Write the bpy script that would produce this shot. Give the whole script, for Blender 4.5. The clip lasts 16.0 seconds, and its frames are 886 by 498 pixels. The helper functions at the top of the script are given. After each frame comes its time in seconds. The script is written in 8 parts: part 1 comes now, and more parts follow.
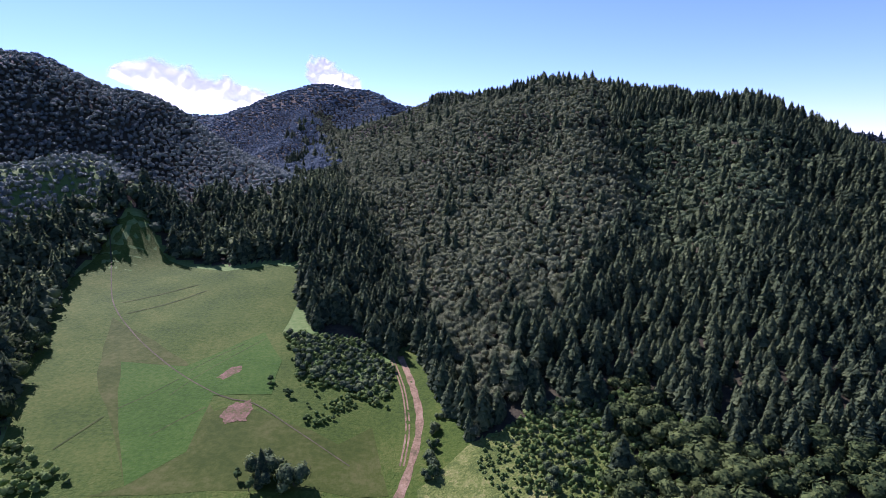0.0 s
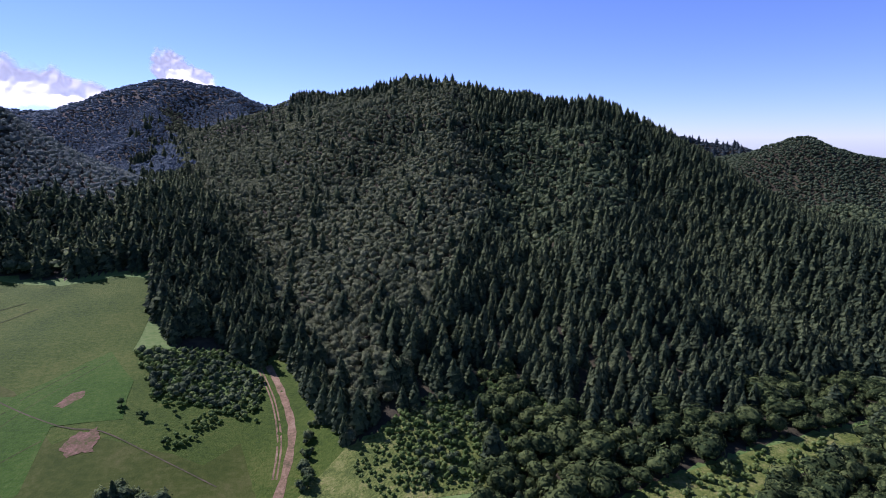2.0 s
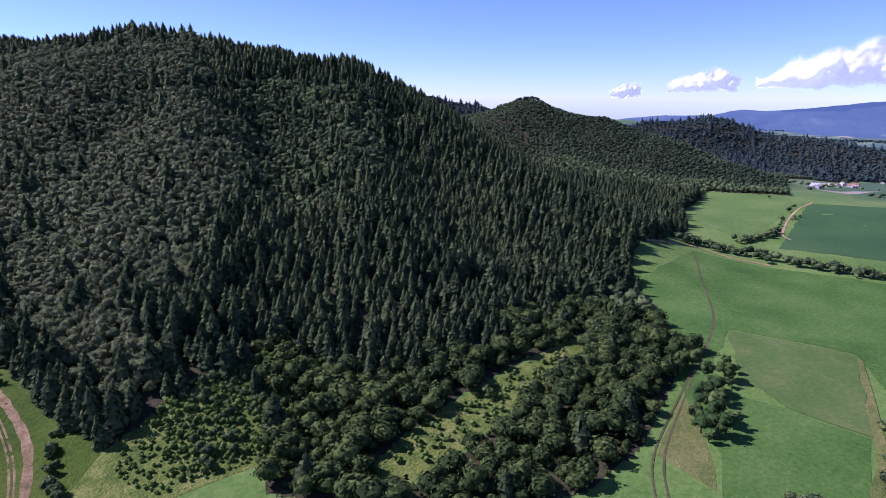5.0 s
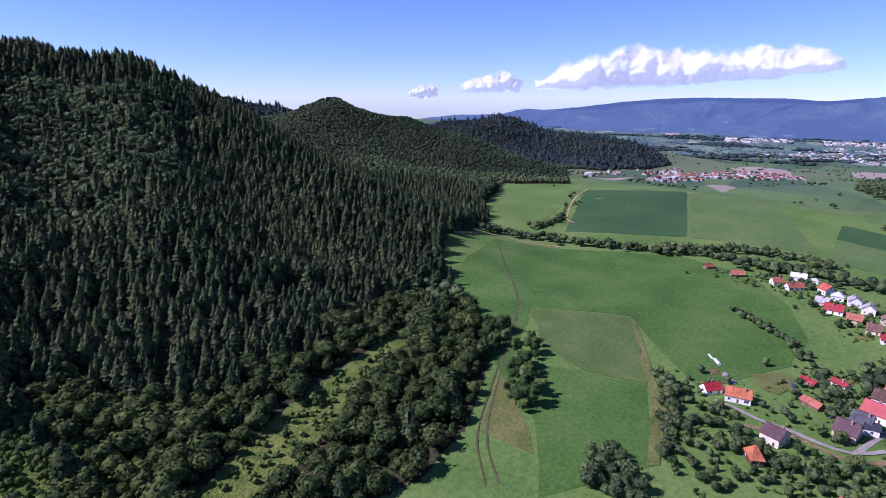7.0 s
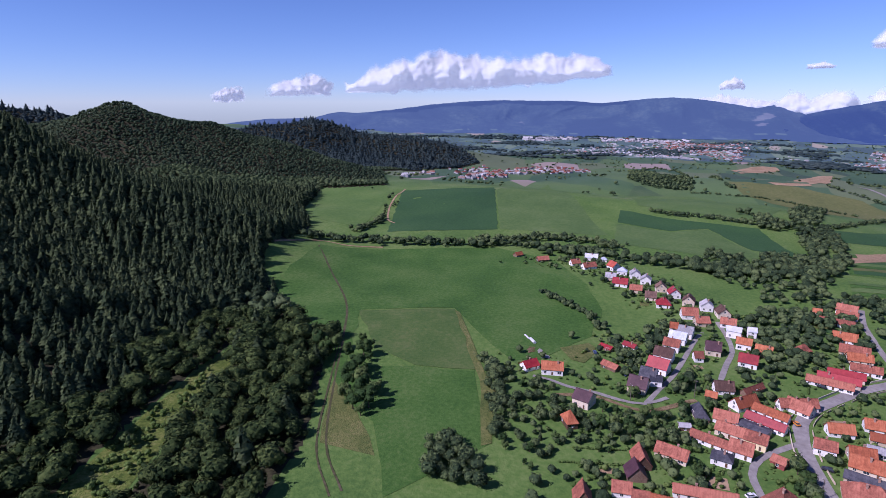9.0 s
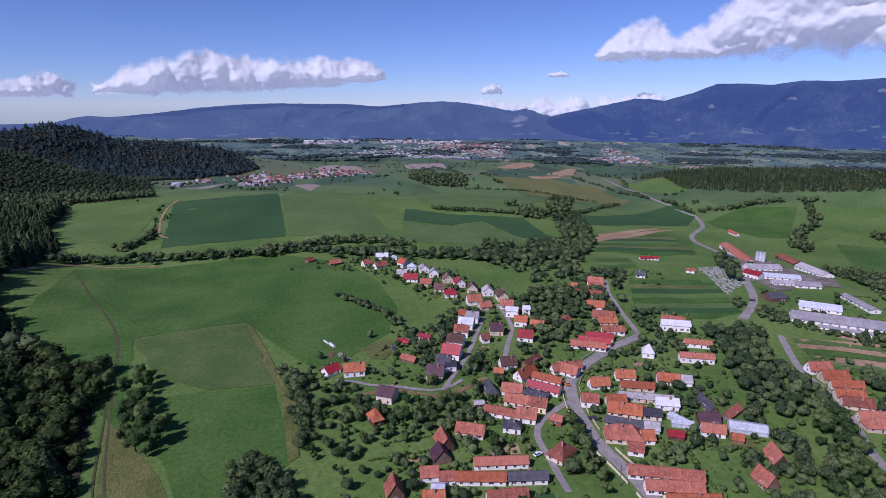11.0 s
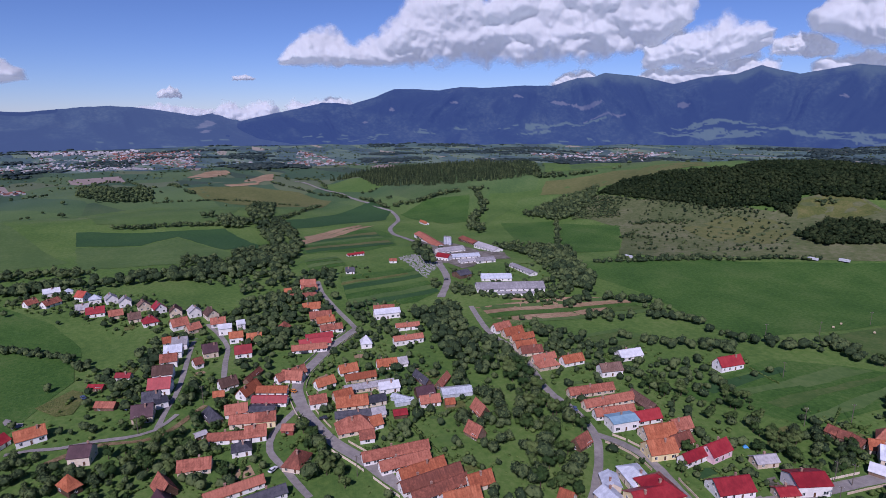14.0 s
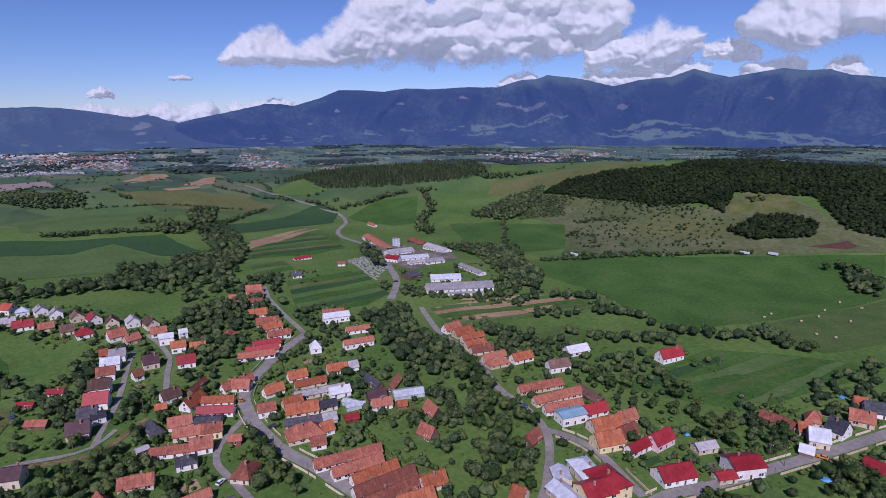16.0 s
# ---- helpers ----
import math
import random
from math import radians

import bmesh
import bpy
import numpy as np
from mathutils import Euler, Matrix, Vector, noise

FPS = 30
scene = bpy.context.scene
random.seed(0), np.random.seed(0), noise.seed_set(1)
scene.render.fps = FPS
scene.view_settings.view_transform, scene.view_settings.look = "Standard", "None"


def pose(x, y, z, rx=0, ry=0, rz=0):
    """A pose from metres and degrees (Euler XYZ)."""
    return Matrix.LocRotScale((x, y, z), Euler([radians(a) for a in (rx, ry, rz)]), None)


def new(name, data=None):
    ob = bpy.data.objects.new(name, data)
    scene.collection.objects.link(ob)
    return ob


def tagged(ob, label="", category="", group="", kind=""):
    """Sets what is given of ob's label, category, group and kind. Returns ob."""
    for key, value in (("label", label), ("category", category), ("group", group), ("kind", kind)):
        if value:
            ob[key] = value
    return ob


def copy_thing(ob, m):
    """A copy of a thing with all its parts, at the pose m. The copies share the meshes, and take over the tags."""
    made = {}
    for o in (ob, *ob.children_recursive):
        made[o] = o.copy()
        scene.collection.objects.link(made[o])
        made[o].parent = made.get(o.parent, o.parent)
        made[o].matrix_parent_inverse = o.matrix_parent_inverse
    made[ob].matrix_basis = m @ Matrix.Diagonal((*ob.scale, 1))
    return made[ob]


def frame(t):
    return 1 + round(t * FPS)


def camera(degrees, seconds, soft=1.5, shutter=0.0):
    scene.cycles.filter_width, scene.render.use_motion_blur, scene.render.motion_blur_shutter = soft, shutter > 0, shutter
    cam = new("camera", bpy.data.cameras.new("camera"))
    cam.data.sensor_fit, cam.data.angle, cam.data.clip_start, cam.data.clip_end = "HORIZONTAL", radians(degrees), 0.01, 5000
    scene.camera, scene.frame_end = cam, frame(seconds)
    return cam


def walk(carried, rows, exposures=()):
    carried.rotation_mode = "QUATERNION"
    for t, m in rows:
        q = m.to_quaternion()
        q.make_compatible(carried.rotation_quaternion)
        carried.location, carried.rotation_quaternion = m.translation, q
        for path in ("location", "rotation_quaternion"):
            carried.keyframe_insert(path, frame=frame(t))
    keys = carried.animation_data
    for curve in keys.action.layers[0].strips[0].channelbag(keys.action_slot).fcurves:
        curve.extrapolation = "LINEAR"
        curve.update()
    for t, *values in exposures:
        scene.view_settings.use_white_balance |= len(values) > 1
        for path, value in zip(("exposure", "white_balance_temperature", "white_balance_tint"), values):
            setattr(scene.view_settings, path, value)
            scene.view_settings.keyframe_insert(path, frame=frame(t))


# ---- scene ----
cam = camera(75.2, 16.0, soft=0.5)

# the drone hangs in one place and turns: seconds, yaw, pitch, roll
TURNS = (
    (0.0, 0.00, -10.89, 0.58),
    (0.5, -0.09, -10.94, 0.63),
    (1.0, -3.88, -10.93, 0.38),
    (1.5, -8.45, -10.93, 0.34),
    (2.0, -13.16, -10.90, 0.16),
    (2.5, -17.61, -10.86, 0.08),
    (3.0, -23.15, -10.92, -0.19),
    (3.2, -25.05, -11.64, -0.13),
    (5.3, -38.86, -14.95, -0.31),
    (6.0, -45.91, -14.75, -0.18),
    (6.5, -50.67, -14.70, -0.19),
    (7.0, -55.36, -14.66, -0.19),
    (7.5, -59.56, -14.59, -0.19),
    (8.0, -64.46, -14.50, -0.11),
    (8.2, -66.28, -14.47, -0.05),
    (10.3, -86.37, -14.11, -0.11),
    (11.0, -94.54, -14.02, -0.11),
    (11.5, -99.89, -13.93, -0.05),
    (12.0, -105.74, -13.90, -0.01),
    (12.5, -110.64, -13.86, 0.15),
    (13.0, -115.15, -13.81, 0.18),
    (13.5, -119.36, -13.75, 0.17),
    (14.0, -123.87, -13.68, 0.25),
    (14.5, -126.72, -13.65, 0.34),
    (15.0, -128.15, -13.63, 0.29),
    (15.5, -128.88, -13.62, 0.25),
    (16.0, -129.08, -13.57, 0.20),
)
# the film's own camera closes down as it turns away from the sun
walk(cam, [(t, pose(0, 0, 140, 90 + pitch, roll, yaw)) for t, yaw, pitch, roll in TURNS],
     [(0.0, 1.13, 5650, 54), (1.0, 0.76, 5650, 52), (3.0, 0.65, 5680, 50), (5.5, 0.80, 5650, 47), (8.0, 0.40, 5620, 44), (10.5, 0.02, 5650, 42), (13.0, -0.18, 5720, 39), (16.0, -0.21, 5750, 38)])
# ---- the shape of the land ----
H = 140.0  # the camera hangs 140 m over the village green


def polar(az, r, el, down=9.0):
    """A crest point seen from the camera's place: bearing, distance and elevation in degrees, less the height of its trees."""
    a = math.radians(az)
    return (-math.sin(a) * r, math.cos(a) * r, H + r * math.tan(math.radians(el)) - down)


# crests: points along the top, width of the flanks
RIDGES = (
    # the wooded hill over the valley mouth: its crest, its nose to the east, its spurs
    ([polar(5, 1280, 1.2), polar(-1.7, 1150, 3.6), polar(-7.7, 1050, 3.3), polar(-13.4, 900, 4.6), polar(-19, 880, 4.0),
      polar(-26.5, 820, 2.5), polar(-33.5, 740, -1.4)], (260, 260, 260, 240, 240, 220, 150), 2.0),
    ([polar(-33.5, 740, -1.5), polar(-44, 620, -7.2), polar(-51, 560, -9.9), polar(-57, 510, -14.2)], (150, 95, 75, 60), 1.8),
    ([polar(-13.4, 900, 4.3), polar(-14, 650, -1.2), polar(-14.5, 450, -9), polar(-14, 330, -17)], (150, 120, 100, 90), 1.7),
    ([polar(1, 1000, 1.0), polar(-3, 640, -5), polar(-6.5, 430, -13)], (110, 90, 70), 1.6),
    ([polar(-26.5, 820, 2.0), polar(-28, 560, -5.5), polar(-30, 400, -13)], (110, 90, 80), 1.7),
    # the bushy hillock at the hill's foot
    ([(2, 226, 0.5), (28, 243, 6), (58, 258, 12), (92, 268, 15), (125, 285, 16)], (22, 26, 30, 34, 36), 1.7),
    # the hill over the meadow, to the west
    ([polar(75, 950, 6), polar(50, 950, 7.4), polar(36.3, 900, 7.3), polar(28.9, 850, 4.8), polar(25.3, 800, 1.3), polar(20.4, 720, -1.2),
      polar(16.5, 660, -2.8), polar(13.5, 600, -4.6), polar(9.3, 510, -8.6)], (200, 200, 180, 150, 130, 100, 85, 70, 55), 2.0),
    ([polar(60, 600, -1.0, 6), polar(45, 610, -1.3, 6), polar(37, 620, -1.5, 6), polar(31.5, 640, -0.9, 6), polar(29.6, 600, -2.4, 6), polar(28.6, 560, -5.4, 6)], (80, 80, 75, 62, 50, 40), 1.8),
    # the round hill that closes the valley, and one far behind it
    ([polar(30, 2300, 2.2), polar(23, 2300, 2.3), polar(19, 2250, 2.4)], (250, 250, 250), 2.0),
    ([polar(21, 1800, 2.0), polar(16, 1720, 3.3), polar(11.4, 1650, 4.8), polar(7.2, 1650, 4.2), polar(2.4, 1650, 2.5), polar(-6, 1650, 2.0)], (300, 300, 330, 330, 300, 300), 2.0),
    ([polar(14.5, 1150, 0.2), polar(13, 1320, 2.2), polar(11.4, 1650, 4.5)], (90, 120, 200), 1.6),
    ([polar(5.5, 1180, 0.6), polar(6, 1400, 2.8), polar(7.2, 1650, 3.9)], (80, 110, 180), 1.6),
    # the far hills along the basin's edge
    ([polar(-28, 1900, 0.4), polar(-34, 1800, 0.2), polar(-39.7, 1700, -0.7), polar(-43, 1650, -1.3)], (250, 250, 200, 150), 2.0),
    ([polar(-36, 1500, -1.9), polar(-41, 1330, -1.2), polar(-44.6, 1250, -0.1), polar(-50.5, 1230, -1.5), polar(-55.8, 1200, -3.0), polar(-60.9, 1150, -4.9), polar(-67.6, 1050, -7.4)],
     (200, 200, 190, 180, 160, 130, 80), 1.9),
    ([polar(-44.6, 1250, -0.4), polar(-48, 1050, -4.2), polar(-51, 900, -7.4)], (110, 90, 70), 1.6),
    ([polar(-54, 2350, -2.6), polar(-58, 2250, -2.0), polar(-61.1, 2200, -1.6), polar(-65.3, 2150, -2.8), polar(-71.7, 2050, -3.5), polar(-77, 2000, -5.0)], (230, 230, 220, 200, 180, 120), 2.0),
    # the scrub hill beyond the farm
    ([polar(-113, 1500, -6.1, 8), polar(-119, 1350, -5.5, 8), polar(-126, 1200, -5.1, 8), polar(-135, 1100, -4.9, 8), polar(-143, 1050, -4.5, 8), polar(-147, 980, -4.2, 8), polar(-155, 930, -4.1, 8),
      polar(-165, 900, -4.3, 8), polar(-180, 880, -4.4, 8)], (170, 170, 180, 190, 190, 190, 190, 190, 190), 2.0),
    # the low swells of fields north and south of the brook
    ([polar(-72, 1000, -7.8, 0), polar(-80, 900, -8.3, 0), polar(-90, 880, -8.9, 0), polar(-100, 900, -9.0, 0)], (150,) * 4, 2.0),
    ([polar(-92, 1250, -6.9, 0), polar(-100, 1300, -6.6, 0), polar(-108, 1350, -6.5, 0)], (160,) * 3, 2.0),
)


def ease(e0, e1, v):
    u = np.clip((v - e0) / (e1 - e0), 0, 1)
    return u * u * (3 - 2 * u)


def wave(x, y, size, seed):
    """Smooth made-up unevenness, about -1 to 1."""
    k = 2 * np.pi / size
    return (np.sin(k * (x + 0.31 * y) + seed) * np.cos(k * 0.83 * (y - 0.22 * x) + 1.7 * seed)
            + 0.5 * np.sin(2.3 * k * (0.6 * x - y) + 2.1 * seed) * np.cos(1.9 * k * (x + 0.5 * y) - seed)) / 1.3


def base_land(x, y):
    """The valley floor without its hills: level round the village, falling to the basin, rising into the meadow."""
    r = np.hypot(x, y)
    out = np.clip((x * 0.85 - y * 0.5) - 520, 0, None)
    z = -150 * (1 - np.exp(-out / 1900))
    up = 0.93 * y - 0.36 * x
    rise = np.clip(up - 170, 0, None)
    z = z + 82 * (1 - np.exp(-0.17 * rise / 82 - (rise / 900) ** 3)) * ease(300, -60, x) * ease(2600, 1500, r)
    gully = np.exp(-((x + 0.07 * y) / 45) ** 2) * ease(100, 300, y)
    z = z - 13 * gully
    z = z + 1.6 * wave(x, y, 240, 1.0) * ease(150, 420, r) + 7 * wave(x, y, 900, 2.0) * ease(600, 1400, r)
    return z


def ground(x, y):
    x, y = np.asarray(x, float), np.asarray(y, float)
    b = base_land(x, y)
    total = np.zeros_like(b)
    for crest, widths, power in RIDGES:
        rise = np.full_like(b, -1e9)
        for (x0, y0, z0), (x1, y1, z1), w0, w1 in zip(crest, crest[1:], widths, widths[1:]):
            dx, dy = x1 - x0, y1 - y0
            u = np.clip(((x - x0) * dx + (y - y0) * dy) / (dx * dx + dy * dy), 0, 1)
            d2 = (x - x0 - u * dx) ** 2 + (y - y0 - u * dy) ** 2
            top = z0 + u * (z1 - z0)
            bx, by = x0 + u * dx, y0 + u * dy
            h = np.clip(top - base_land(bx, by), 0, None) * np.exp(-(np.sqrt(d2) / (w0 + u * (w1 - w0))) ** power)
            rise = np.maximum(rise, h)
        total = total + np.clip(rise, 0, None) ** 8
    lift = total ** 0.125
    return b + lift + 0.028 * lift * wave(x, y, 130, 4.0) + 0.034 * np.clip(np.hypot(x, y) - 2800, 0, None)

# ---- daylight ----
SUN_AZ, SUN_EL = 42.0, 43.0  # bearing to the left of the first view, height
world = bpy.data.worlds.new("world")
scene.world = world
world.use_nodes = True
wn, wl = world.node_tree.nodes, world.node_tree.links
sky = wn.new("ShaderNodeTexSky")
sky.sky_type, sky.sun_disc = "NISHITA", False
sky.sun_elevation, sky.sun_rotation = radians(SUN_EL), radians(-SUN_AZ)
sky.altitude, sky.air_density, sky.dust_density, sky.ozone_density = 2200, 1.0, 0.0, 4.0
wn["Background"].inputs["Strength"].default_value = 0.078
clear = wn.new("ShaderNodeMix")
clear.data_type, clear.blend_type = "RGBA", "MULTIPLY"
clear.inputs[0].default_value, clear.inputs[7].default_value = 1.0, (0.82, 0.97, 1.13, 1)
wl.new(sky.outputs["Color"], clear.inputs[6])
wl.new(clear.outputs[2], wn["Background"].inputs["Color"])
sun = new("sun", bpy.data.lights.new("sun", "SUN"))
sun.data.energy, sun.data.angle, sun.data.color = 4.8, radians(0.53), (1.0, 0.95, 0.87)
sd = Vector((-math.sin(radians(SUN_AZ)) * math.cos(radians(SUN_EL)), math.cos(radians(SUN_AZ)) * math.cos(radians(SUN_EL)), math.sin(radians(SUN_EL))))
sun.matrix_world = Matrix.Translation((0, 0, 600)) @ sd.to_track_quat("Z", "Y").to_matrix().to_4x4()


# ---- materials ----
def mat(name, stops, size=4.0, rough=0.9, bump=0.0, bump_size=0.5, metal=0.0, island=0.0, objrand=0.0, coarse=None, spec=0.12, space="Object", leaf=0.0):
    """A surface with colour varied by noise at two scales; stops: colours from dark to light; island, objrand: how much each clump or piece differs."""
    m = bpy.data.materials.new(name)
    m.use_nodes = True
    n, l = m.node_tree.nodes, m.node_tree.links
    b = n["Principled BSDF"]
    b.inputs["Roughness"].default_value, b.inputs["Metallic"].default_value = rough, metal
    b.inputs["Specular IOR Level"].default_value = spec
    if space == "World":
        where = n.new("ShaderNodeNewGeometry").outputs["Position"]
    else:
        where = n.new("ShaderNodeTexCoord").outputs["Object"]
    fine = n.new("ShaderNodeTexNoise")
    fine.inputs["Scale"].default_value, fine.inputs["Detail"].default_value = 1 / size, 4
    fine.inputs["Roughness"].default_value = 0.65
    l.new(where, fine.inputs["Vector"])
    value = fine.outputs["Fac"]
    big = n.new("ShaderNodeTexNoise")
    big.inputs["Scale"].default_value, big.inputs["Detail"].default_value = 1 / (coarse or size * 9), 3
    l.new(where, big.inputs["Vector"])
    add = n.new("ShaderNodeMath")
    add.operation = "MULTIPLY_ADD"
    l.new(big.outputs["Fac"], add.inputs[0])
    add.inputs[1].default_value = 0.8
    l.new(value, add.inputs[2])
    value = add.outputs[0]
    off = 0.4
    for amount, kind in ((island, "i"), (objrand, "o")):
        if amount:
            src = n.new("ShaderNodeNewGeometry").outputs["Random Per Island"] if kind == "i" else n.new("ShaderNodeObjectInfo").outputs["Random"]
            more = n.new("ShaderNodeMath")
            more.operation = "MULTIPLY_ADD"
            l.new(src, more.inputs[0])
            more.inputs[1].default_value = amount
            l.new(value, more.inputs[2])
            value, off = more.outputs[0], off + amount / 2
    sub = n.new("ShaderNodeMath")
    sub.operation = "SUBTRACT"
    l.new(value, sub.inputs[0])
    sub.inputs[1].default_value = off
    ramp = n.new("ShaderNodeValToRGB")
    cr = ramp.color_ramp
    k = len(stops)
    while len(cr.elements) < k:
        cr.elements.new(0.5)
    for i, c in enumerate(stops):
        cr.elements[i].position = 0.25 + 0.5 * i / max(1, k - 1)
        cr.elements[i].color = (*c, 1)
    l.new(sub.outputs[0], ramp.inputs["Fac"])
    l.new(ramp.outputs["Color"], b.inputs["Base Color"])
    if leaf:
        # a crown of thousands of leaves takes the light as a rounded mass
        round_way = n.new("ShaderNodeAttribute")
        round_way.attribute_name = "crown_normal"
        to_world = n.new("ShaderNodeVectorTransform")
        to_world.vector_type, to_world.convert_from, to_world.convert_to = "NORMAL", "OBJECT", "WORLD"
        l.new(round_way.outputs["Vector"], to_world.inputs[0])
        tufts = n.new("ShaderNodeTexNoise")
        tufts.inputs["Scale"].default_value, tufts.inputs["Detail"].default_value = 1 / size, 4
        tufts.inputs["Roughness"].default_value = 0.7
        l.new(n.new("ShaderNodeNewGeometry").outputs["Position"], tufts.inputs["Vector"])
        relief = n.new("ShaderNodeBump")
        relief.inputs["Strength"].default_value, relief.inputs["Distance"].default_value = 0.8, 0.5 * size
        l.new(tufts.outputs["Fac"], relief.inputs["Height"])
        l.new(to_world.outputs[0], relief.inputs["Normal"])
        l.new(relief.outputs["Normal"], b.inputs["Normal"])
        thin = n.new("ShaderNodeBsdfTranslucent")
        l.new(relief.outputs["Normal"], thin.inputs["Normal"])
        l.new(ramp.outputs["Color"], thin.inputs["Color"])
        both = n.new("ShaderNodeMixShader")
        both.inputs["Fac"].default_value = leaf
        l.new(b.outputs[0], both.inputs[1])
        l.new(thin.outputs[0], both.inputs[2])
        l.new(both.outputs[0], n["Material Output"].inputs["Surface"])
    if bump:
        bn = n.new("ShaderNodeTexNoise")
        bn.inputs["Scale"].default_value, bn.inputs["Detail"].default_value = 1 / bump_size, 3
        l.new(where, bn.inputs["Vector"])
        bp = n.new("ShaderNodeBump")
        bp.inputs["Strength"].default_value, bp.inputs["Distance"].default_value = 1.0, bump
        l.new(bn.outputs["Fac"], bp.inputs["Height"])
        l.new(bp.outputs["Normal"], b.inputs["Normal"])
    return m


M_GRASS = mat("grass", [(0.051, 0.109, 0.024), (0.081, 0.148, 0.033), (0.123, 0.180, 0.053)], 3, bump=0.25, bump_size=1.2, coarse=60, space="World")
M_SPRUCE = mat("spruce_needles", [(0.030, 0.053, 0.028), (0.056, 0.086, 0.039), (0.107, 0.145, 0.062)], 2.0, rough=0.8, island=0.55, coarse=90, spec=0.06, leaf=0.35)
M_LEAF = mat("broad_leaves", [(0.040, 0.069, 0.034), (0.075, 0.117, 0.050), (0.142, 0.194, 0.076)], 1.4, rough=0.8, island=0.7, coarse=70, spec=0.06, leaf=0.35)
M_UNDER = mat("woodland_leaves", [(0.028, 0.052, 0.019), (0.053, 0.084, 0.027), (0.100, 0.140, 0.044)], 1.4, rough=0.8, island=0.75, coarse=70, spec=0.05, leaf=0.35)
M_GLADE = mat("young_beech_leaves", [(0.062, 0.101, 0.049), (0.101, 0.150, 0.066), (0.156, 0.209, 0.092)], 1.6, rough=0.8, island=0.55, coarse=70, spec=0.06, leaf=0.4)
M_BROWN = mat("beech_leaves", [(0.090, 0.120, 0.060), (0.134, 0.170, 0.082), (0.188, 0.226, 0.112)], 1.6, rough=0.8, island=0.6, coarse=110, spec=0.06, leaf=0.45)
# valley beeches: haze is mixed into the leaf colour, paler and greyer
M_HAZED_VALE = mat("hazed_valley_leaves", [(0.133, 0.190, 0.160), (0.193, 0.262, 0.215), (0.269, 0.345, 0.282)], 2.2, rough=0.8, island=0.5, coarse=110, spec=0.12, leaf=0.6)
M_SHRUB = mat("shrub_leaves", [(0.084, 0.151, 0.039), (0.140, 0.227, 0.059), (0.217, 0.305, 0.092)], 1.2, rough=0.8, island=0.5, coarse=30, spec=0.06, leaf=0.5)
# far woods: the blue of the haze is painted into the leaves
M_HAZED_FARWOOD = mat("hazed_distant_leaves", [(0.029, 0.052, 0.057), (0.046, 0.075, 0.075), (0.073, 0.104, 0.093)], 6.0, rough=0.8, island=0.4, coarse=160, spec=0.05, leaf=0.35)
M_HAZED_BACKWOOD = mat("hazed_backwood_leaves", [(0.091, 0.142, 0.166), (0.125, 0.188, 0.206), (0.171, 0.239, 0.241)], 6.0, rough=0.8, island=0.4, coarse=160, spec=0.05, leaf=0.4)
M_FLOOR = mat("forest_floor", [(0.020, 0.022, 0.012), (0.035, 0.034, 0.018), (0.055, 0.055, 0.026)], 3, bump=0.3, bump_size=1.5, coarse=25, space="World")
M_PLAIN = mat("hazed_far_fields", [(0.045, 0.075, 0.045), (0.075, 0.10, 0.055), (0.14, 0.13, 0.09)], 90, coarse=500, space="World")
M_MIDWOOD = mat("hill_wood_leaves", [(0.039, 0.069, 0.039), (0.064, 0.101, 0.051), (0.099, 0.138, 0.069)], 3.0, rough=0.8, island=0.5, coarse=140, spec=0.06, leaf=0.35)
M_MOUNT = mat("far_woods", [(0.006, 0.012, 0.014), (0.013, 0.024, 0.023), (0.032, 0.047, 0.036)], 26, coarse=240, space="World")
# blue emission stands in for the haze before the mountains
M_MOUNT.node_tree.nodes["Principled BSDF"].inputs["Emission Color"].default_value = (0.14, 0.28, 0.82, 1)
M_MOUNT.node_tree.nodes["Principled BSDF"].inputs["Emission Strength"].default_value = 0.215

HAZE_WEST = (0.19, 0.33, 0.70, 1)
# haze over the plain, added as a faint blue emission
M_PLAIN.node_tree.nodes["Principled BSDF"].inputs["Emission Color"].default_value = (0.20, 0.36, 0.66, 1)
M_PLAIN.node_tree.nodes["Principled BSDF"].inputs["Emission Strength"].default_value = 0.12


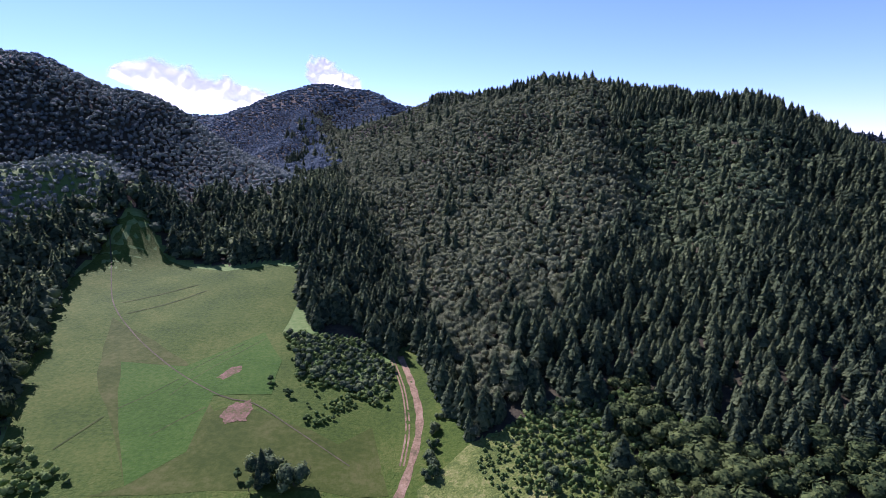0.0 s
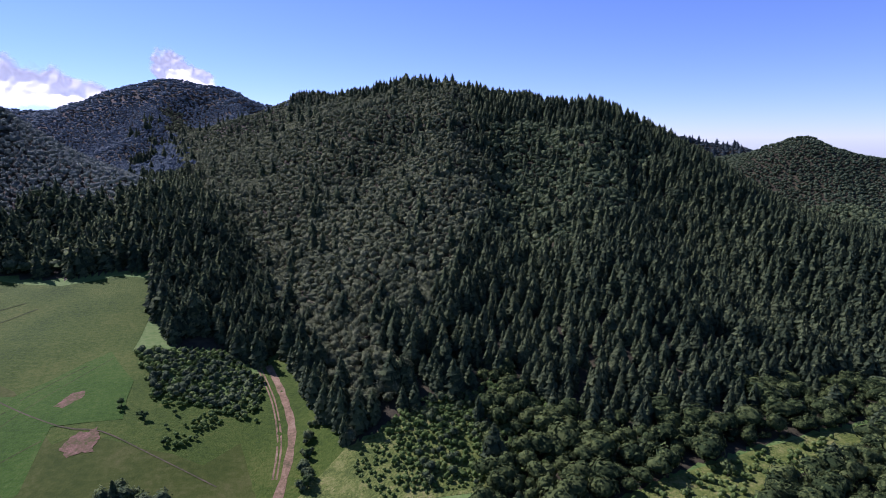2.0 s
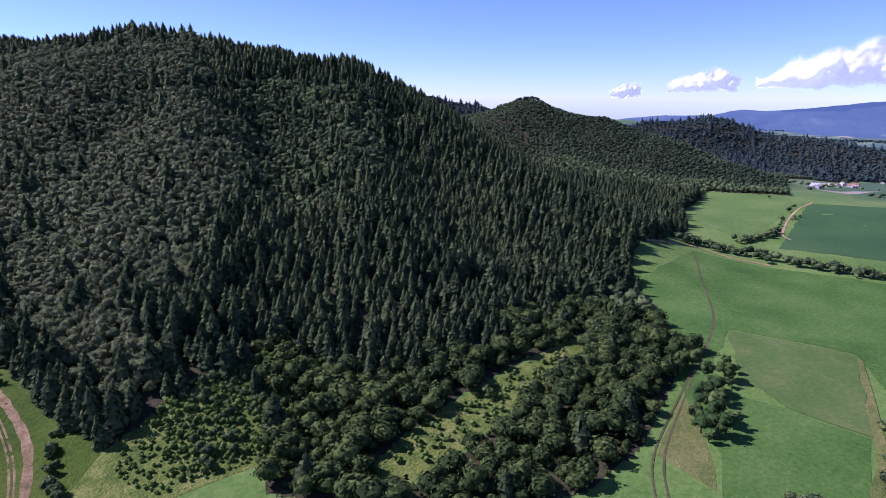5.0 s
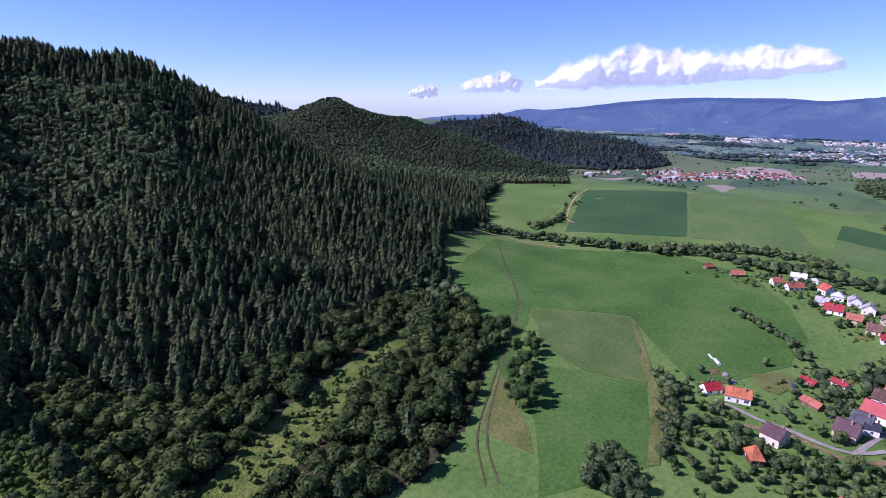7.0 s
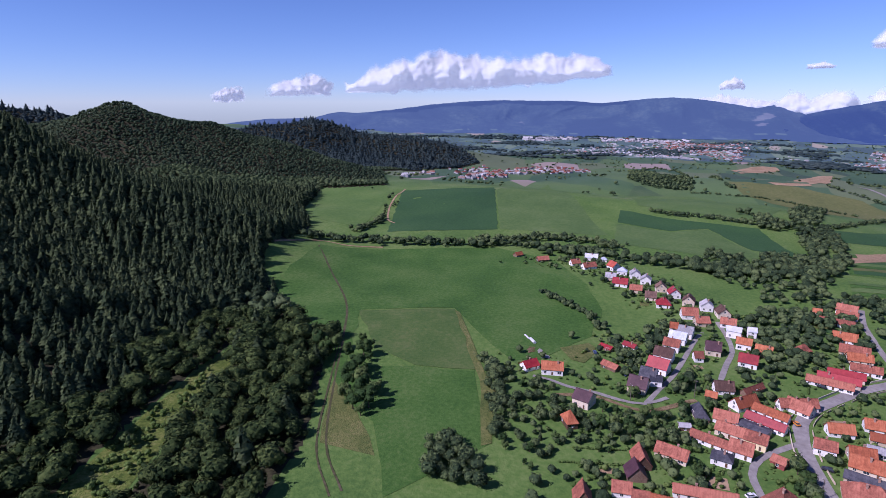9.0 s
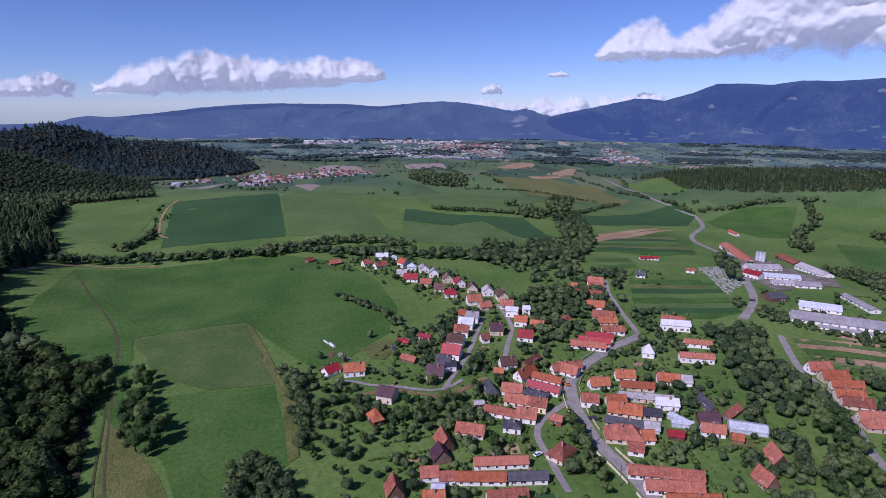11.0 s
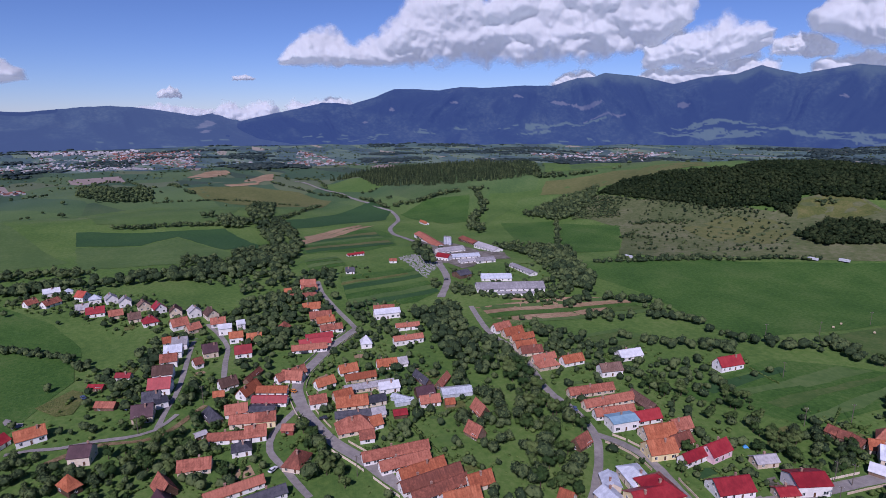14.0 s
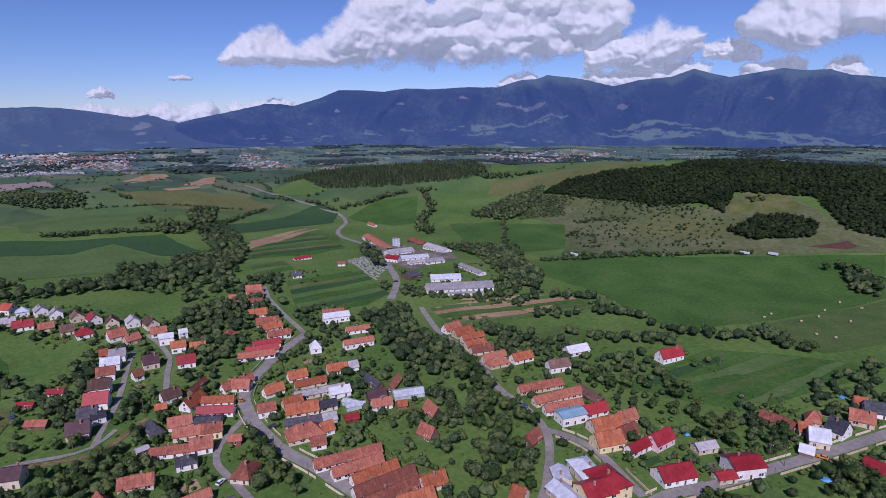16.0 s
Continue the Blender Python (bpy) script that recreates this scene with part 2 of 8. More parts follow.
def patchwork(material, near, full, amount, spots, grain=1.0):
    """Beyond a distance the land breaks up into fields of different greens and stubble."""
    n, l = material.node_tree.nodes, material.node_tree.links
    pos = n.new("ShaderNodeNewGeometry").outputs["Position"]
    place = n.new("ShaderNodeMapping")
    place.inputs["Rotation"].default_value, place.inputs["Scale"].default_value = (0, 0, 0.6), (0.0030 * grain, 0.0090 * grain, 0)
    l.new(pos, place.inputs["Vector"])
    cells = n.new("ShaderNodeTexVoronoi")
    cells.inputs["Scale"].default_value = 1.0
    l.new(place.outputs[0], cells.inputs["Vector"])
    split = n.new("ShaderNodeSeparateColor")
    l.new(cells.outputs["Color"], split.inputs[0])
    ramp = n.new("ShaderNodeValToRGB")
    ramp.color_ramp.interpolation = "CONSTANT"
    for i, (p, c) in enumerate(spots):
        el = ramp.color_ramp.elements[i] if i < 2 else ramp.color_ramp.elements.new(p)
        el.position, el.color = p, (*c, 1)
    l.new(split.outputs[0], ramp.inputs["Fac"])
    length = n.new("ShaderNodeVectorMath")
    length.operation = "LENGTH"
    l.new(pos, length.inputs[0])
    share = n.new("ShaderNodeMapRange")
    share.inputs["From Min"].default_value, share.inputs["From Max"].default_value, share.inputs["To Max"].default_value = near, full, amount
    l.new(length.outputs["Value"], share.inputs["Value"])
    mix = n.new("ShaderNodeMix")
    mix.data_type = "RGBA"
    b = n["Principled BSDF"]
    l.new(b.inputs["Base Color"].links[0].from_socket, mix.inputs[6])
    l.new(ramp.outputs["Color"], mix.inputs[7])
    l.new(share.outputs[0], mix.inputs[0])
    l.new(mix.outputs[2], b.inputs["Base Color"])


SPOTS = ((0.0, (0.038, 0.079, 0.031)), (0.22, (0.077, 0.126, 0.036)), (0.45, (0.050, 0.094, 0.036)), (0.62, (0.108, 0.134, 0.050)), (0.78, (0.036, 0.060, 0.031)), (0.90, (0.300, 0.228, 0.144)))
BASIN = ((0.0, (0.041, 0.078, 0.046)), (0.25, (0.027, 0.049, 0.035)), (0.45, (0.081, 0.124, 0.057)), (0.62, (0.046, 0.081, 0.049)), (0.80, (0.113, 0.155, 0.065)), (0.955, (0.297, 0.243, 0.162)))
# field colours with blue added for the haze of distance
HAZED_SPOTS = tuple((p, (c[0], c[1], c[2] * 1.5 + 0.008)) for p, c in SPOTS)
patchwork(M_GRASS, 850, 1250, 0.8, HAZED_SPOTS)
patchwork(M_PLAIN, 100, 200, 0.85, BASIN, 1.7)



# ---- helpers for meshes ----
def mesh_of(name, verts, faces, material, smooth=False):
    me = bpy.data.meshes.new(name)
    me.from_pydata([tuple(v) for v in verts], [], [tuple(f) for f in faces])
    if material:
        me.materials.append(material)
    if smooth:
        me.shade_smooth()
    me.update()
    return me


def big_mesh(name, verts, tris, material, smooth=False):
    """A mesh from arrays of corners and triangles."""
    me = bpy.data.meshes.new(name)
    me.vertices.add(len(verts))
    me.vertices.foreach_set("co", np.asarray(verts, np.float32).ravel())
    nt = len(tris)
    me.loops.add(3 * nt)
    me.loops.foreach_set("vertex_index", np.asarray(tris, np.int32).ravel())
    me.polygons.add(nt)
    me.polygons.foreach_set("loop_start", np.arange(0, 3 * nt, 3, dtype=np.int32))
    me.polygons.foreach_set("use_smooth", np.full(nt, smooth, bool))
    me.materials.append(material)
    me.update(calc_edges=True)
    return me


def inside(poly, x, y):
    hit = np.zeros(x.shape, bool)
    for (x0, y0), (x1, y1) in zip(poly, poly[1:] + poly[:1]):
        cross = (y0 > y) != (y1 > y)
        with np.errstate(divide="ignore", invalid="ignore"):
            hit ^= cross & (x < (x1 - x0) * (y - y0) / (y1 - y0 + 1e-12) + x0)
    return hit


def sheet(us, vs, place):
    """Corners and triangles of a sheet over the grid us x vs; place gives x, y, z arrays."""
    U, V = np.meshgrid(us, vs, indexing="ij")
    x, y, z = place(U, V)
    verts = np.stack([x, y, z], -1).reshape(-1, 3)
    n = len(vs)
    i, j = np.meshgrid(np.arange(len(us) - 1), np.arange(n - 1), indexing="ij")
    a = (i * n + j).ravel()
    tris = np.concatenate([np.stack([a, a + n, a + n + 1], 1), np.stack([a, a + n + 1, a + 1], 1)])
    return verts, tris


# ---- the ground: one sheet out to the foot of the mountains ----
bearings = np.radians(np.concatenate([np.arange(44, -174.01, -0.5), np.arange(-180, -316.1, -4.0)]))
reaches = np.concatenate([[0.0, 20, 40], 55 * 1.0185 ** np.arange(0, 242)])
gv, gt = sheet(bearings, reaches, lambda a, r: (-np.sin(a) * r, np.cos(a) * r, ground(-np.sin(a) * r, np.cos(a) * r)))
gt = gt[:, ::-1]
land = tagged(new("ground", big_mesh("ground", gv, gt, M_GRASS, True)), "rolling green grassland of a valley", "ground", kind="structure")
# the far side of the basin, its miles of air put in as a blue glow
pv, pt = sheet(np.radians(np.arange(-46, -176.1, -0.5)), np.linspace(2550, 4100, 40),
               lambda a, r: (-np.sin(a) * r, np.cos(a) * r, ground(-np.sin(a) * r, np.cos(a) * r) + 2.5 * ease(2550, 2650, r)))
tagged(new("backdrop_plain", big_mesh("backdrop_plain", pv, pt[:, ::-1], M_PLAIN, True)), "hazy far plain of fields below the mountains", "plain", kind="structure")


# ---- far mountains ----
def skyline(knots, az):
    k = sorted(knots)
    return np.interp(az, [p[0] for p in k], [p[1] for p in k])


FAR_LEFT = [(-48, -3.0), (-53.4, -1.86), (-56.6, -1.5), (-61, -1.45), (-62.4, -1.05), (-63.4, -0.9), (-65.2, -1.0), (-68.1, -0.75), (-72.4, -0.21), (-75.5, 0.05), (-78.6, 0.17), (-85.1, 0.12), (-88.4, -0.1),
            (-92.5, 0.3), (-94.5, 0.4), (-96.7, 0.25), (-99.1, -0.1), (-101.3, -0.5), (-103.1, -0.15), (-104.2, -0.5), (-105.5, -1.1), (-109, -2.2), (-116, -3.3)]
FAR_RIGHT = [(-98, -3.6), (-102, -2.2), (-105.1, -0.95), (-107.5, -0.4), (-110, 0.1), (-112.4, 0.65), (-113.6, 0.62), (-115, 0.45), (-117.2, 1.1), (-119.2, 1.87), (-121, 1.9), (-123.5, 1.75), (-125.6, 2.05), (-128, 1.95), (-131, 2.12),
             (-134.3, 2.15), (-136.4, 2.75), (-138, 2.85), (-139, 3.2), (-142.2, 2.78), (-145, 2.1), (-147.2, 2.6), (-150, 2.85), (-151.8, 3.5), (-153, 3.1), (-154.6, 2.7), (-156.3, 2.95), (-158.7, 3.3), (-160, 3.1),
             (-161.9, 3.1), (-163.4, 2.62), (-165.5, 2.4), (-172, 2.6), (-185, 2.0), (-200, 1.0)]


def lattice(x, y, seed):
    """Smooth random unevenness on a unit lattice, 0 to 1."""
    i, j = np.floor(x), np.floor(y)
    u, v = x - i, y - j
    u, v = u * u * (3 - 2 * u), v * v * (3 - 2 * v)

    def corner(a, b):
        q = np.sin(a * 127.1 + b * 311.7 + seed * 74.7) * 43758.5453
        return q - np.floor(q)

    return (corner(i, j) * (1 - u) + corner(i + 1, j) * u) * (1 - v) + (corner(i, j + 1) * (1 - u) + corner(i + 1, j + 1) * u) * v


def layers(x, y, seed, count=5, folded=False):
    """Several sizes of unevenness laid over one another; folded: with sharp crests."""
    total, weight, size = 0.0, 0.0, 1.0
    for k in range(count):
        q = lattice(x * size + 17.3 * k, y * size - 9.1 * k, seed + k)
        total = total + (1 - np.abs(2 * q - 1) if folded else q) / size
        weight += 1 / size
        size *= 2.03
    return total / weight


def covered(a, s, outline):
    return inside(outline, a + 0.25 * (lattice(a * 1.7, s * 40, 3.0) - 0.5), s + 0.012 * (lattice(a * 2.3, s * 30, 5.0) - 0.5))


def mountains(name, knots, reach, depth, foot_el, seed, label, spur, fields, bare, material, step=0.13, rows=84):
    """A range seen across the basin: wooded spurs running down from the crest, pastures on its foot."""
    azs = np.arange(min(k[0] for k in knots), max(k[0] for k in knots), step)
    A, S = np.meshgrid(azs, np.linspace(0, 1.2, rows), indexing="ij")
    up = np.clip(S, 0, 1)
    crest = H + reach * np.tan(np.radians(skyline(knots, A) + 0.035 * (lattice(A * 2.1, 0 * A, seed) - 0.5) + 0.03 * (lattice(A * 7.0, 0 * A, seed) - 0.5)))
    foot = np.minimum(H - (reach - depth) * np.tan(np.radians(foot_el)), crest)
    bend = A + 5.0 * (up - 0.5) * np.sin(A * 0.21 + seed) + 1.6 * (lattice(A * 0.5, S * 2.0, seed + 8) - 0.5) + 0.9 * (1 - up) * np.sin(A * 0.4)
    ribs = 0.6 * layers(bend * 0.17, S * 0.5, seed + 21, 2, True) + 0.4 * layers(bend * 0.42, S * 0.9, seed, 4, True)
    f = np.where(up < 0.42, 0.9 * up, 0.378 + 0.622 * (np.clip(up - 0.42, 0, 1) / 0.58) ** 1.1)
    mound = layers(A * 0.5, S * 6, seed + 4, 4) - 0.5
    f = f + spur * (ribs - 0.62) * ease(0.22, 0.6, up) * (1 - up) ** 0.6 + 0.10 * mound * ease(0.02, 0.2, up) * ease(0.7, 0.4, up)
    f = np.where(S > 1, 1 - 1.5 * (S - 1), np.minimum(f, 1.0))
    q = reach - depth + depth * S - 420 * (ribs - 0.6) * ease(0.3, 0.6, up) * ease(1.0, 0.8, up)
    x, y = -np.sin(np.radians(A)) * q, np.cos(np.radians(A)) * q
    z = foot + (crest - foot) * f - 10 * (1 - np.clip(S * 6, 0, 1))
    n = A.shape[1]
    i, j = np.meshgrid(np.arange(A.shape[0] - 1), np.arange(n - 1), indexing="ij")
    a = (i * n + j).ravel()
    tris = np.concatenate([np.stack([a, a + n, a + n + 1], 1), np.stack([a, a + n + 1, a + 1], 1)])
    me = big_mesh(name, np.stack([x, y, z], -1).reshape(-1, 3), tris, material, True)
    grass, stone = np.zeros(A.shape), np.zeros(A.shape)
    for outline in fields:
        grass = np.maximum(grass, covered(A, S, outline) * (layers(A * 1.3, S * 34, seed + 7, 4) > 0.44))
    for outline in bare:
        stone = np.maximum(stone, covered(A, S, outline))
    grass = np.maximum(0.75 * grass, 0.4 * ease(0.86, 1.0, S + 0.3 * (layers(A * 0.9, S * 5, seed + 3, 4) - 0.5)) * ease(2.0, 2.9, skyline(knots, A)))
    dark = ease(0.46, 0.6, layers(bend * 0.42 + 3, S * 2.6, seed + 12, 5)) * ease(1.0, 0.8, up)
    for key, value in (("grass", grass), ("stone", 0.5 * stone), ("spruce", dark)):
        me.attributes.new(key, "FLOAT", "POINT").data.foreach_set("value", value.reshape(-1).astype(np.float32))
    return tagged(new(name, me), label, "mountains", kind="structure")


def foot_fields(seed, a0, a1, s0, s1, count):
    """Long pastures lying side by side along the mountain foot."""
    rnd = random.Random(seed)
    out = []
    for _ in range(count):
        a, t, w, d = rnd.uniform(a0, a1), rnd.uniform(s0, s1), rnd.uniform(0.35, 1.5), rnd.uniform(0.006, 0.02)
        k = rnd.choice((4, 5, 6))
        out.append([(a + w * math.cos(6.283 * i / k) * rnd.uniform(0.6, 1.2), t + d * math.sin(6.283 * i / k) * rnd.uniform(0.6, 1.2)) for i in range(k)])
    return out


def surface_mix(material, key, colour):
    """Where the land carries the named cover, its own colour."""
    n, l = material.node_tree.nodes, material.node_tree.links
    b = n["Principled BSDF"]
    share = n.new("ShaderNodeAttribute")
    share.attribute_name = key
    mix = n.new("ShaderNodeMix")
    mix.data_type = "RGBA"
    l.new(share.outputs["Fac"], mix.inputs[0])
    l.new(b.inputs["Base Color"].links[0].from_socket, mix.inputs[6])
    mix.inputs[7].default_value = (*colour, 1)
    l.new(mix.outputs[2], b.inputs["Base Color"])


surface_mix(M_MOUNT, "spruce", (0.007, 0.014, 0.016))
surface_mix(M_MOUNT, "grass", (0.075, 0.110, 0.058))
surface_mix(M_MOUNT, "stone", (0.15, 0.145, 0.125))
# the western range lies behind more air: its haze is a stronger emission
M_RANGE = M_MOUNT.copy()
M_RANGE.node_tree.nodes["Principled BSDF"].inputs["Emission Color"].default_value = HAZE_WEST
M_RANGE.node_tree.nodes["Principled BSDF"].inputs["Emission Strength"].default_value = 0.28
PASTURES = foot_fields(21, -170, -108, 0.03, 0.34, 46) + [
    [(-129, 0.36), (-133.5, 0.40), (-137.5, 0.43), (-139.5, 0.40), (-136.5, 0.34), (-131.5, 0.325)],
    [(-131.0, 0.26), (-133.0, 0.31), (-134.0, 0.33), (-134.3, 0.28)],
    [(-145.0, 0.36), (-147.0, 0.405), (-149.6, 0.40), (-152.0, 0.36), (-149.0, 0.33)],
    [(-143.6, 0.255), (-146.0, 0.315), (-149.0, 0.31), (-153.0, 0.25), (-152.0, 0.205), (-147.0, 0.2)],
    [(-150.5, 0.33), (-153.0, 0.34), (-155.0, 0.30), (-153.0, 0.29)],
    [(-153.5, 0.29), (-158.0, 0.30), (-164.0, 0.20), (-167.0, 0.14), (-162.0, 0.12), (-157.0, 0.2)],
    [(-165.0, 0.32), (-167.5, 0.36), (-169.0, 0.29), (-166.0, 0.25)]]
SCREES = [[(-134.0, 0.76), (-134.6, 0.79), (-136.0, 0.70), (-135.6, 0.68)], [(-136.0, 0.70), (-137.2, 0.67), (-139.2, 0.60), (-138.6, 0.58), (-136.6, 0.64)], [(-130.5, 0.80), (-131.0, 0.84), (-131.6, 0.76)],
          [(-145.3, 0.70), (-145.9, 0.72), (-146.6, 0.66), (-146.0, 0.64)], [(-124.5, 0.72), (-125.1, 0.76), (-125.4, 0.70)], [(-118.6, 0.70), (-119.0, 0.73), (-119.2, 0.66)],
          [(-157.6, 0.66), (-158.0, 0.69), (-158.4, 0.64)], [(-137.0, 0.435), (-140.5, 0.45), (-141.5, 0.44), (-138.5, 0.425)], [(-116.0, 0.6), (-116.4, 0.63), (-116.7, 0.58)]]
mountains("backdrop_mountains_west", FAR_LEFT, 4650, 800, 3.1, 0.7, "long wooded mountain range across the basin with a blue haze glow", 0.10, foot_fields(4, -104, -58, 0.02, 0.16, 22),
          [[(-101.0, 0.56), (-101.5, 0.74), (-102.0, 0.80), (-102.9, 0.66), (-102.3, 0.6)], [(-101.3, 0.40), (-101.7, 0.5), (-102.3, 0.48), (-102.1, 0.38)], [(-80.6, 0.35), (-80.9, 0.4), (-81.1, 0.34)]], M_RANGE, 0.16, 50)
mountains("backdrop_mountains_east", FAR_RIGHT, 4500, 750, 4.0, 2.9, "high mountain range with bare summits and a blue haze glow", 0.75, PASTURES, SCREES, M_MOUNT)


# ---- trees in numbers ----
def spruce_shape(boughs, sides, seed, slim=0.2):
    """One spruce of height 1: a dark narrow core with drooping boughs set round it, sparse at the pointed top."""
    rnd = np.random.RandomState(seed)
    v = [(0.72 * slim * math.cos(6.283 * s / sides), 0.72 * slim * math.sin(6.283 * s / sides), 0.06) for s in range(sides)] + [(0, 0, 0.98)]
    way = [(math.cos(6.283 * s / sides), math.sin(6.283 * s / sides), 0.3) for s in range(sides)] + [(0, 0, 1)]
    t = [(s, (s + 1) % sides, sides) for s in range(sides)]
    for k in range(boughs):
        f = ((k + rnd.rand()) / boughs) ** 1.25
        z, r = 0.10 + 0.87 * f, slim * min(1.0, 1.45 * (1.03 - f) ** 0.8) * rnd.uniform(0.8, 1.18) + 0.008
        a = k * 2.4 + rnd.uniform(-0.5, 0.5)
        half = (0.36 + 0.25 * f) * (1.0 if boughs > 60 else 1.25)
        drop = r * rnd.uniform(0.45, 0.85)
        lift = rnd.uniform(0.02, 0.05)
        n = len(v)
        v += [(0.3 * r * math.cos(a), 0.3 * r * math.sin(a), z + lift), (r * math.cos(a - half), r * math.sin(a - half), z - drop), (r * 0.9 * math.cos(a + half), r * 0.9 * math.sin(a + half), z - drop * 0.8)]
        b, up = a + rnd.uniform(-0.3, 0.3), rnd.uniform(0.3, 0.9)
        way += [(math.cos(b), math.sin(b), up + 0.4), (math.cos(b - 0.5 * half), math.sin(b - 0.5 * half), up - 0.2), (math.cos(b + 0.5 * half), math.sin(b + 0.5 * half), up - 0.2)]
        t.append((n, n + 1, n + 2))
    way = np.array(way)
    return np.array(v), np.array(t), way / np.linalg.norm(way, axis=1)[:, None]


def ball(level):
    bm = bmesh.new()
    bmesh.ops.create_icosphere(bm, subdivisions=level, radius=1)
    v = np.array([p.co[:] for p in bm.verts])
    t = np.array([[p.index for p in f.verts] for f in bm.faces])
    bm.free()
    return v, t


BALLS = {k: ball(k) for k in (1, 2, 3)}


def crown_shape(leaves, seed, lumps=0.34, leaf=0.12, core=0.9, level=1, heads=8):
    """One broad-leaved crown of height 1: a leafy mass of rounded heads under loose sprays of leaves, with an uneven outline."""
    rnd = np.random.RandomState(seed)
    v, t = BALLS[level]
    dirs = rnd.normal(size=(heads, 3))
    dirs[:, 2] = np.abs(dirs[:, 2]) * 0.9 - 0.1
    dirs /= np.linalg.norm(dirs, axis=1)[:, None]
    big = rnd.uniform(0.55, 1.0, heads)

    def reach(d):
        return 0.56 + 1.35 * lumps * (np.clip(d @ dirs.T, 0, 1) ** 6 * big).max(1)

    def facing(p, d):
        near = dirs[(d @ dirs.T).argmax(1)]
        w = p - 0.42 * near
        w = w / (np.linalg.norm(w, axis=1)[:, None] + 1e-9) + 0.5 * d
        return w / np.linalg.norm(w, axis=1)[:, None]

    t = t[v[t].mean(1)[:, 2] > -0.55]
    d = v
    v = v * (reach(v) * core + rnd.uniform(-0.05, 0.05, len(v)))[:, None]
    way = facing(v, d)
    d = rnd.normal(size=(leaves, 3))
    d[:, 2] += 0.3
    d /= np.linalg.norm(d, axis=1)[:, None]
    c = d * (reach(d) + rnd.uniform(-0.10, 0.07, leaves))[:, None]
    s = (leaf * rnd.uniform(0.5, 1.25, leaves))[:, None]
    u = np.cross(d, rnd.normal(size=(leaves, 3)))
    u /= np.linalg.norm(u, axis=1)[:, None] + 1e-9
    w = np.cross(d, u) + d * rnd.uniform(-0.6, 0.4, (leaves, 1))
    tri = np.stack([c + u * s, c - u * s * 0.6 + w * s, c - u * s * 0.5 - w * s], 1).reshape(-1, 3)
    turn = facing(c, d) + rnd.normal(0, 0.22, (leaves, 3))
    way = np.concatenate([way, np.repeat(turn / np.linalg.norm(turn, axis=1)[:, None], 3, 0)])
    t = np.concatenate([t, len(v) + np.arange(3 * leaves).reshape(-1, 3)])
    v = np.concatenate([v, tri])
    v[:, 2] = np.where(v[:, 2] < 0, v[:, 2] * 0.8, v[:, 2])
    v = v * np.array([0.47 * rnd.uniform(0.85, 1.2), 0.47 * rnd.uniform(0.85, 1.2), 0.56])
    v[:, 2] += 0.46
    return v, t, way


def planted(shapes, x, y, high, wide, rnd):
    """All trees of a stand as one set of corners and triangles, and the way each corner faces."""
    n = len(x)
    z = ground(x, y) - 0.3
    which = rnd.randint(0, len(shapes), n)
    turn = rnd.uniform(0, 2 * np.pi, n)
    vs, ts, ws, at = [], [], [], 0
    for k, (sv, st, sw) in enumerate(shapes):
        ix = np.nonzero(which == k)[0]
        if not len(ix):
            continue
        c, s = np.cos(turn[ix])[:, None], np.sin(turn[ix])[:, None]
        h, w = high[ix][:, None], (high[ix] * wide[ix])[:, None]
        px = (sv[:, 0] * c - sv[:, 1] * s) * w + x[ix][:, None]
        py = (sv[:, 0] * s + sv[:, 1] * c) * w + y[ix][:, None]
        pz = sv[:, 2] * h + z[ix][:, None]
        vs.append(np.stack([px, py, pz], -1).reshape(-1, 3))
        ws.append(np.stack([sw[:, 0] * c - sw[:, 1] * s, sw[:, 0] * s + sw[:, 1] * c, np.repeat(sw[None, :, 2], len(ix), 0)], -1).reshape(-1, 3))
        ts.append((st[None] + (np.arange(len(ix)) * len(sv))[:, None, None]).reshape(-1, 3) + at)
        at += len(ix) * len(sv)
    return np.concatenate(vs), np.concatenate(ts), np.concatenate(ws)


def leafy(name, v, t, way, material):
    me = big_mesh(name, v, t, material)
    me.attributes.new("crown_normal", "FLOAT_VECTOR", "POINT").data.foreach_set("vector", np.asarray(way, np.float32).ravel())
    return me


def stand(name, shapes, x, y, high, wide, material, label, seed=1):
    rnd = np.random.RandomState(seed)
    v, t, way = planted(shapes, x, y, high, wide, rnd)
    return tagged(new(name, leafy(name, v, t, way, material)), label, "trees", kind="stuff")


def lots(x0, x1, y0, y1, step, rnd):
    """Jittered places on a lattice."""
    gx, gy = np.meshgrid(np.arange(x0, x1, step), np.arange(y0, y1, step))
    gx = gx + (np.arange(len(gx)) % 2)[:, None] * step / 2
    return (gx.ravel() + rnd.uniform(-0.52, 0.52, gx.size) * step), (gy.ravel() + rnd.uniform(-0.52, 0.52, gx.size) * step)


# the woods north of the meadow and the fields
WOODS = [(-420, -60), (-235, 120), (-192, 228), (-207, 257), (-218, 282), (-234, 319), (-252, 358), (-275, 412), (-276, 465), (-274, 494), (-272, 500), (-259, 501), (-243, 477), (-225, 462), (-175, 451), (-142, 463), (-111, 448), (-101, 387), (-79, 339), (-52, 344), (-33, 322), (-19, 350), (-14, 312), (-6, 288), (3, 263), (10, 238), (21, 241), (46, 252), (60, 257), (72, 251), (72, 241), (71, 213), (55, 181), (89, 134), (151, 114), (192, 119), (221, 131), (258, 146), (297, 156), (297, 178), (336, 212), (367, 251), (383, 271), (436, 293), (471, 294), (588, 337), (654, 391), (836, 457), (885, 363), (1250, 522), (1436, 479), (1786, 411)]
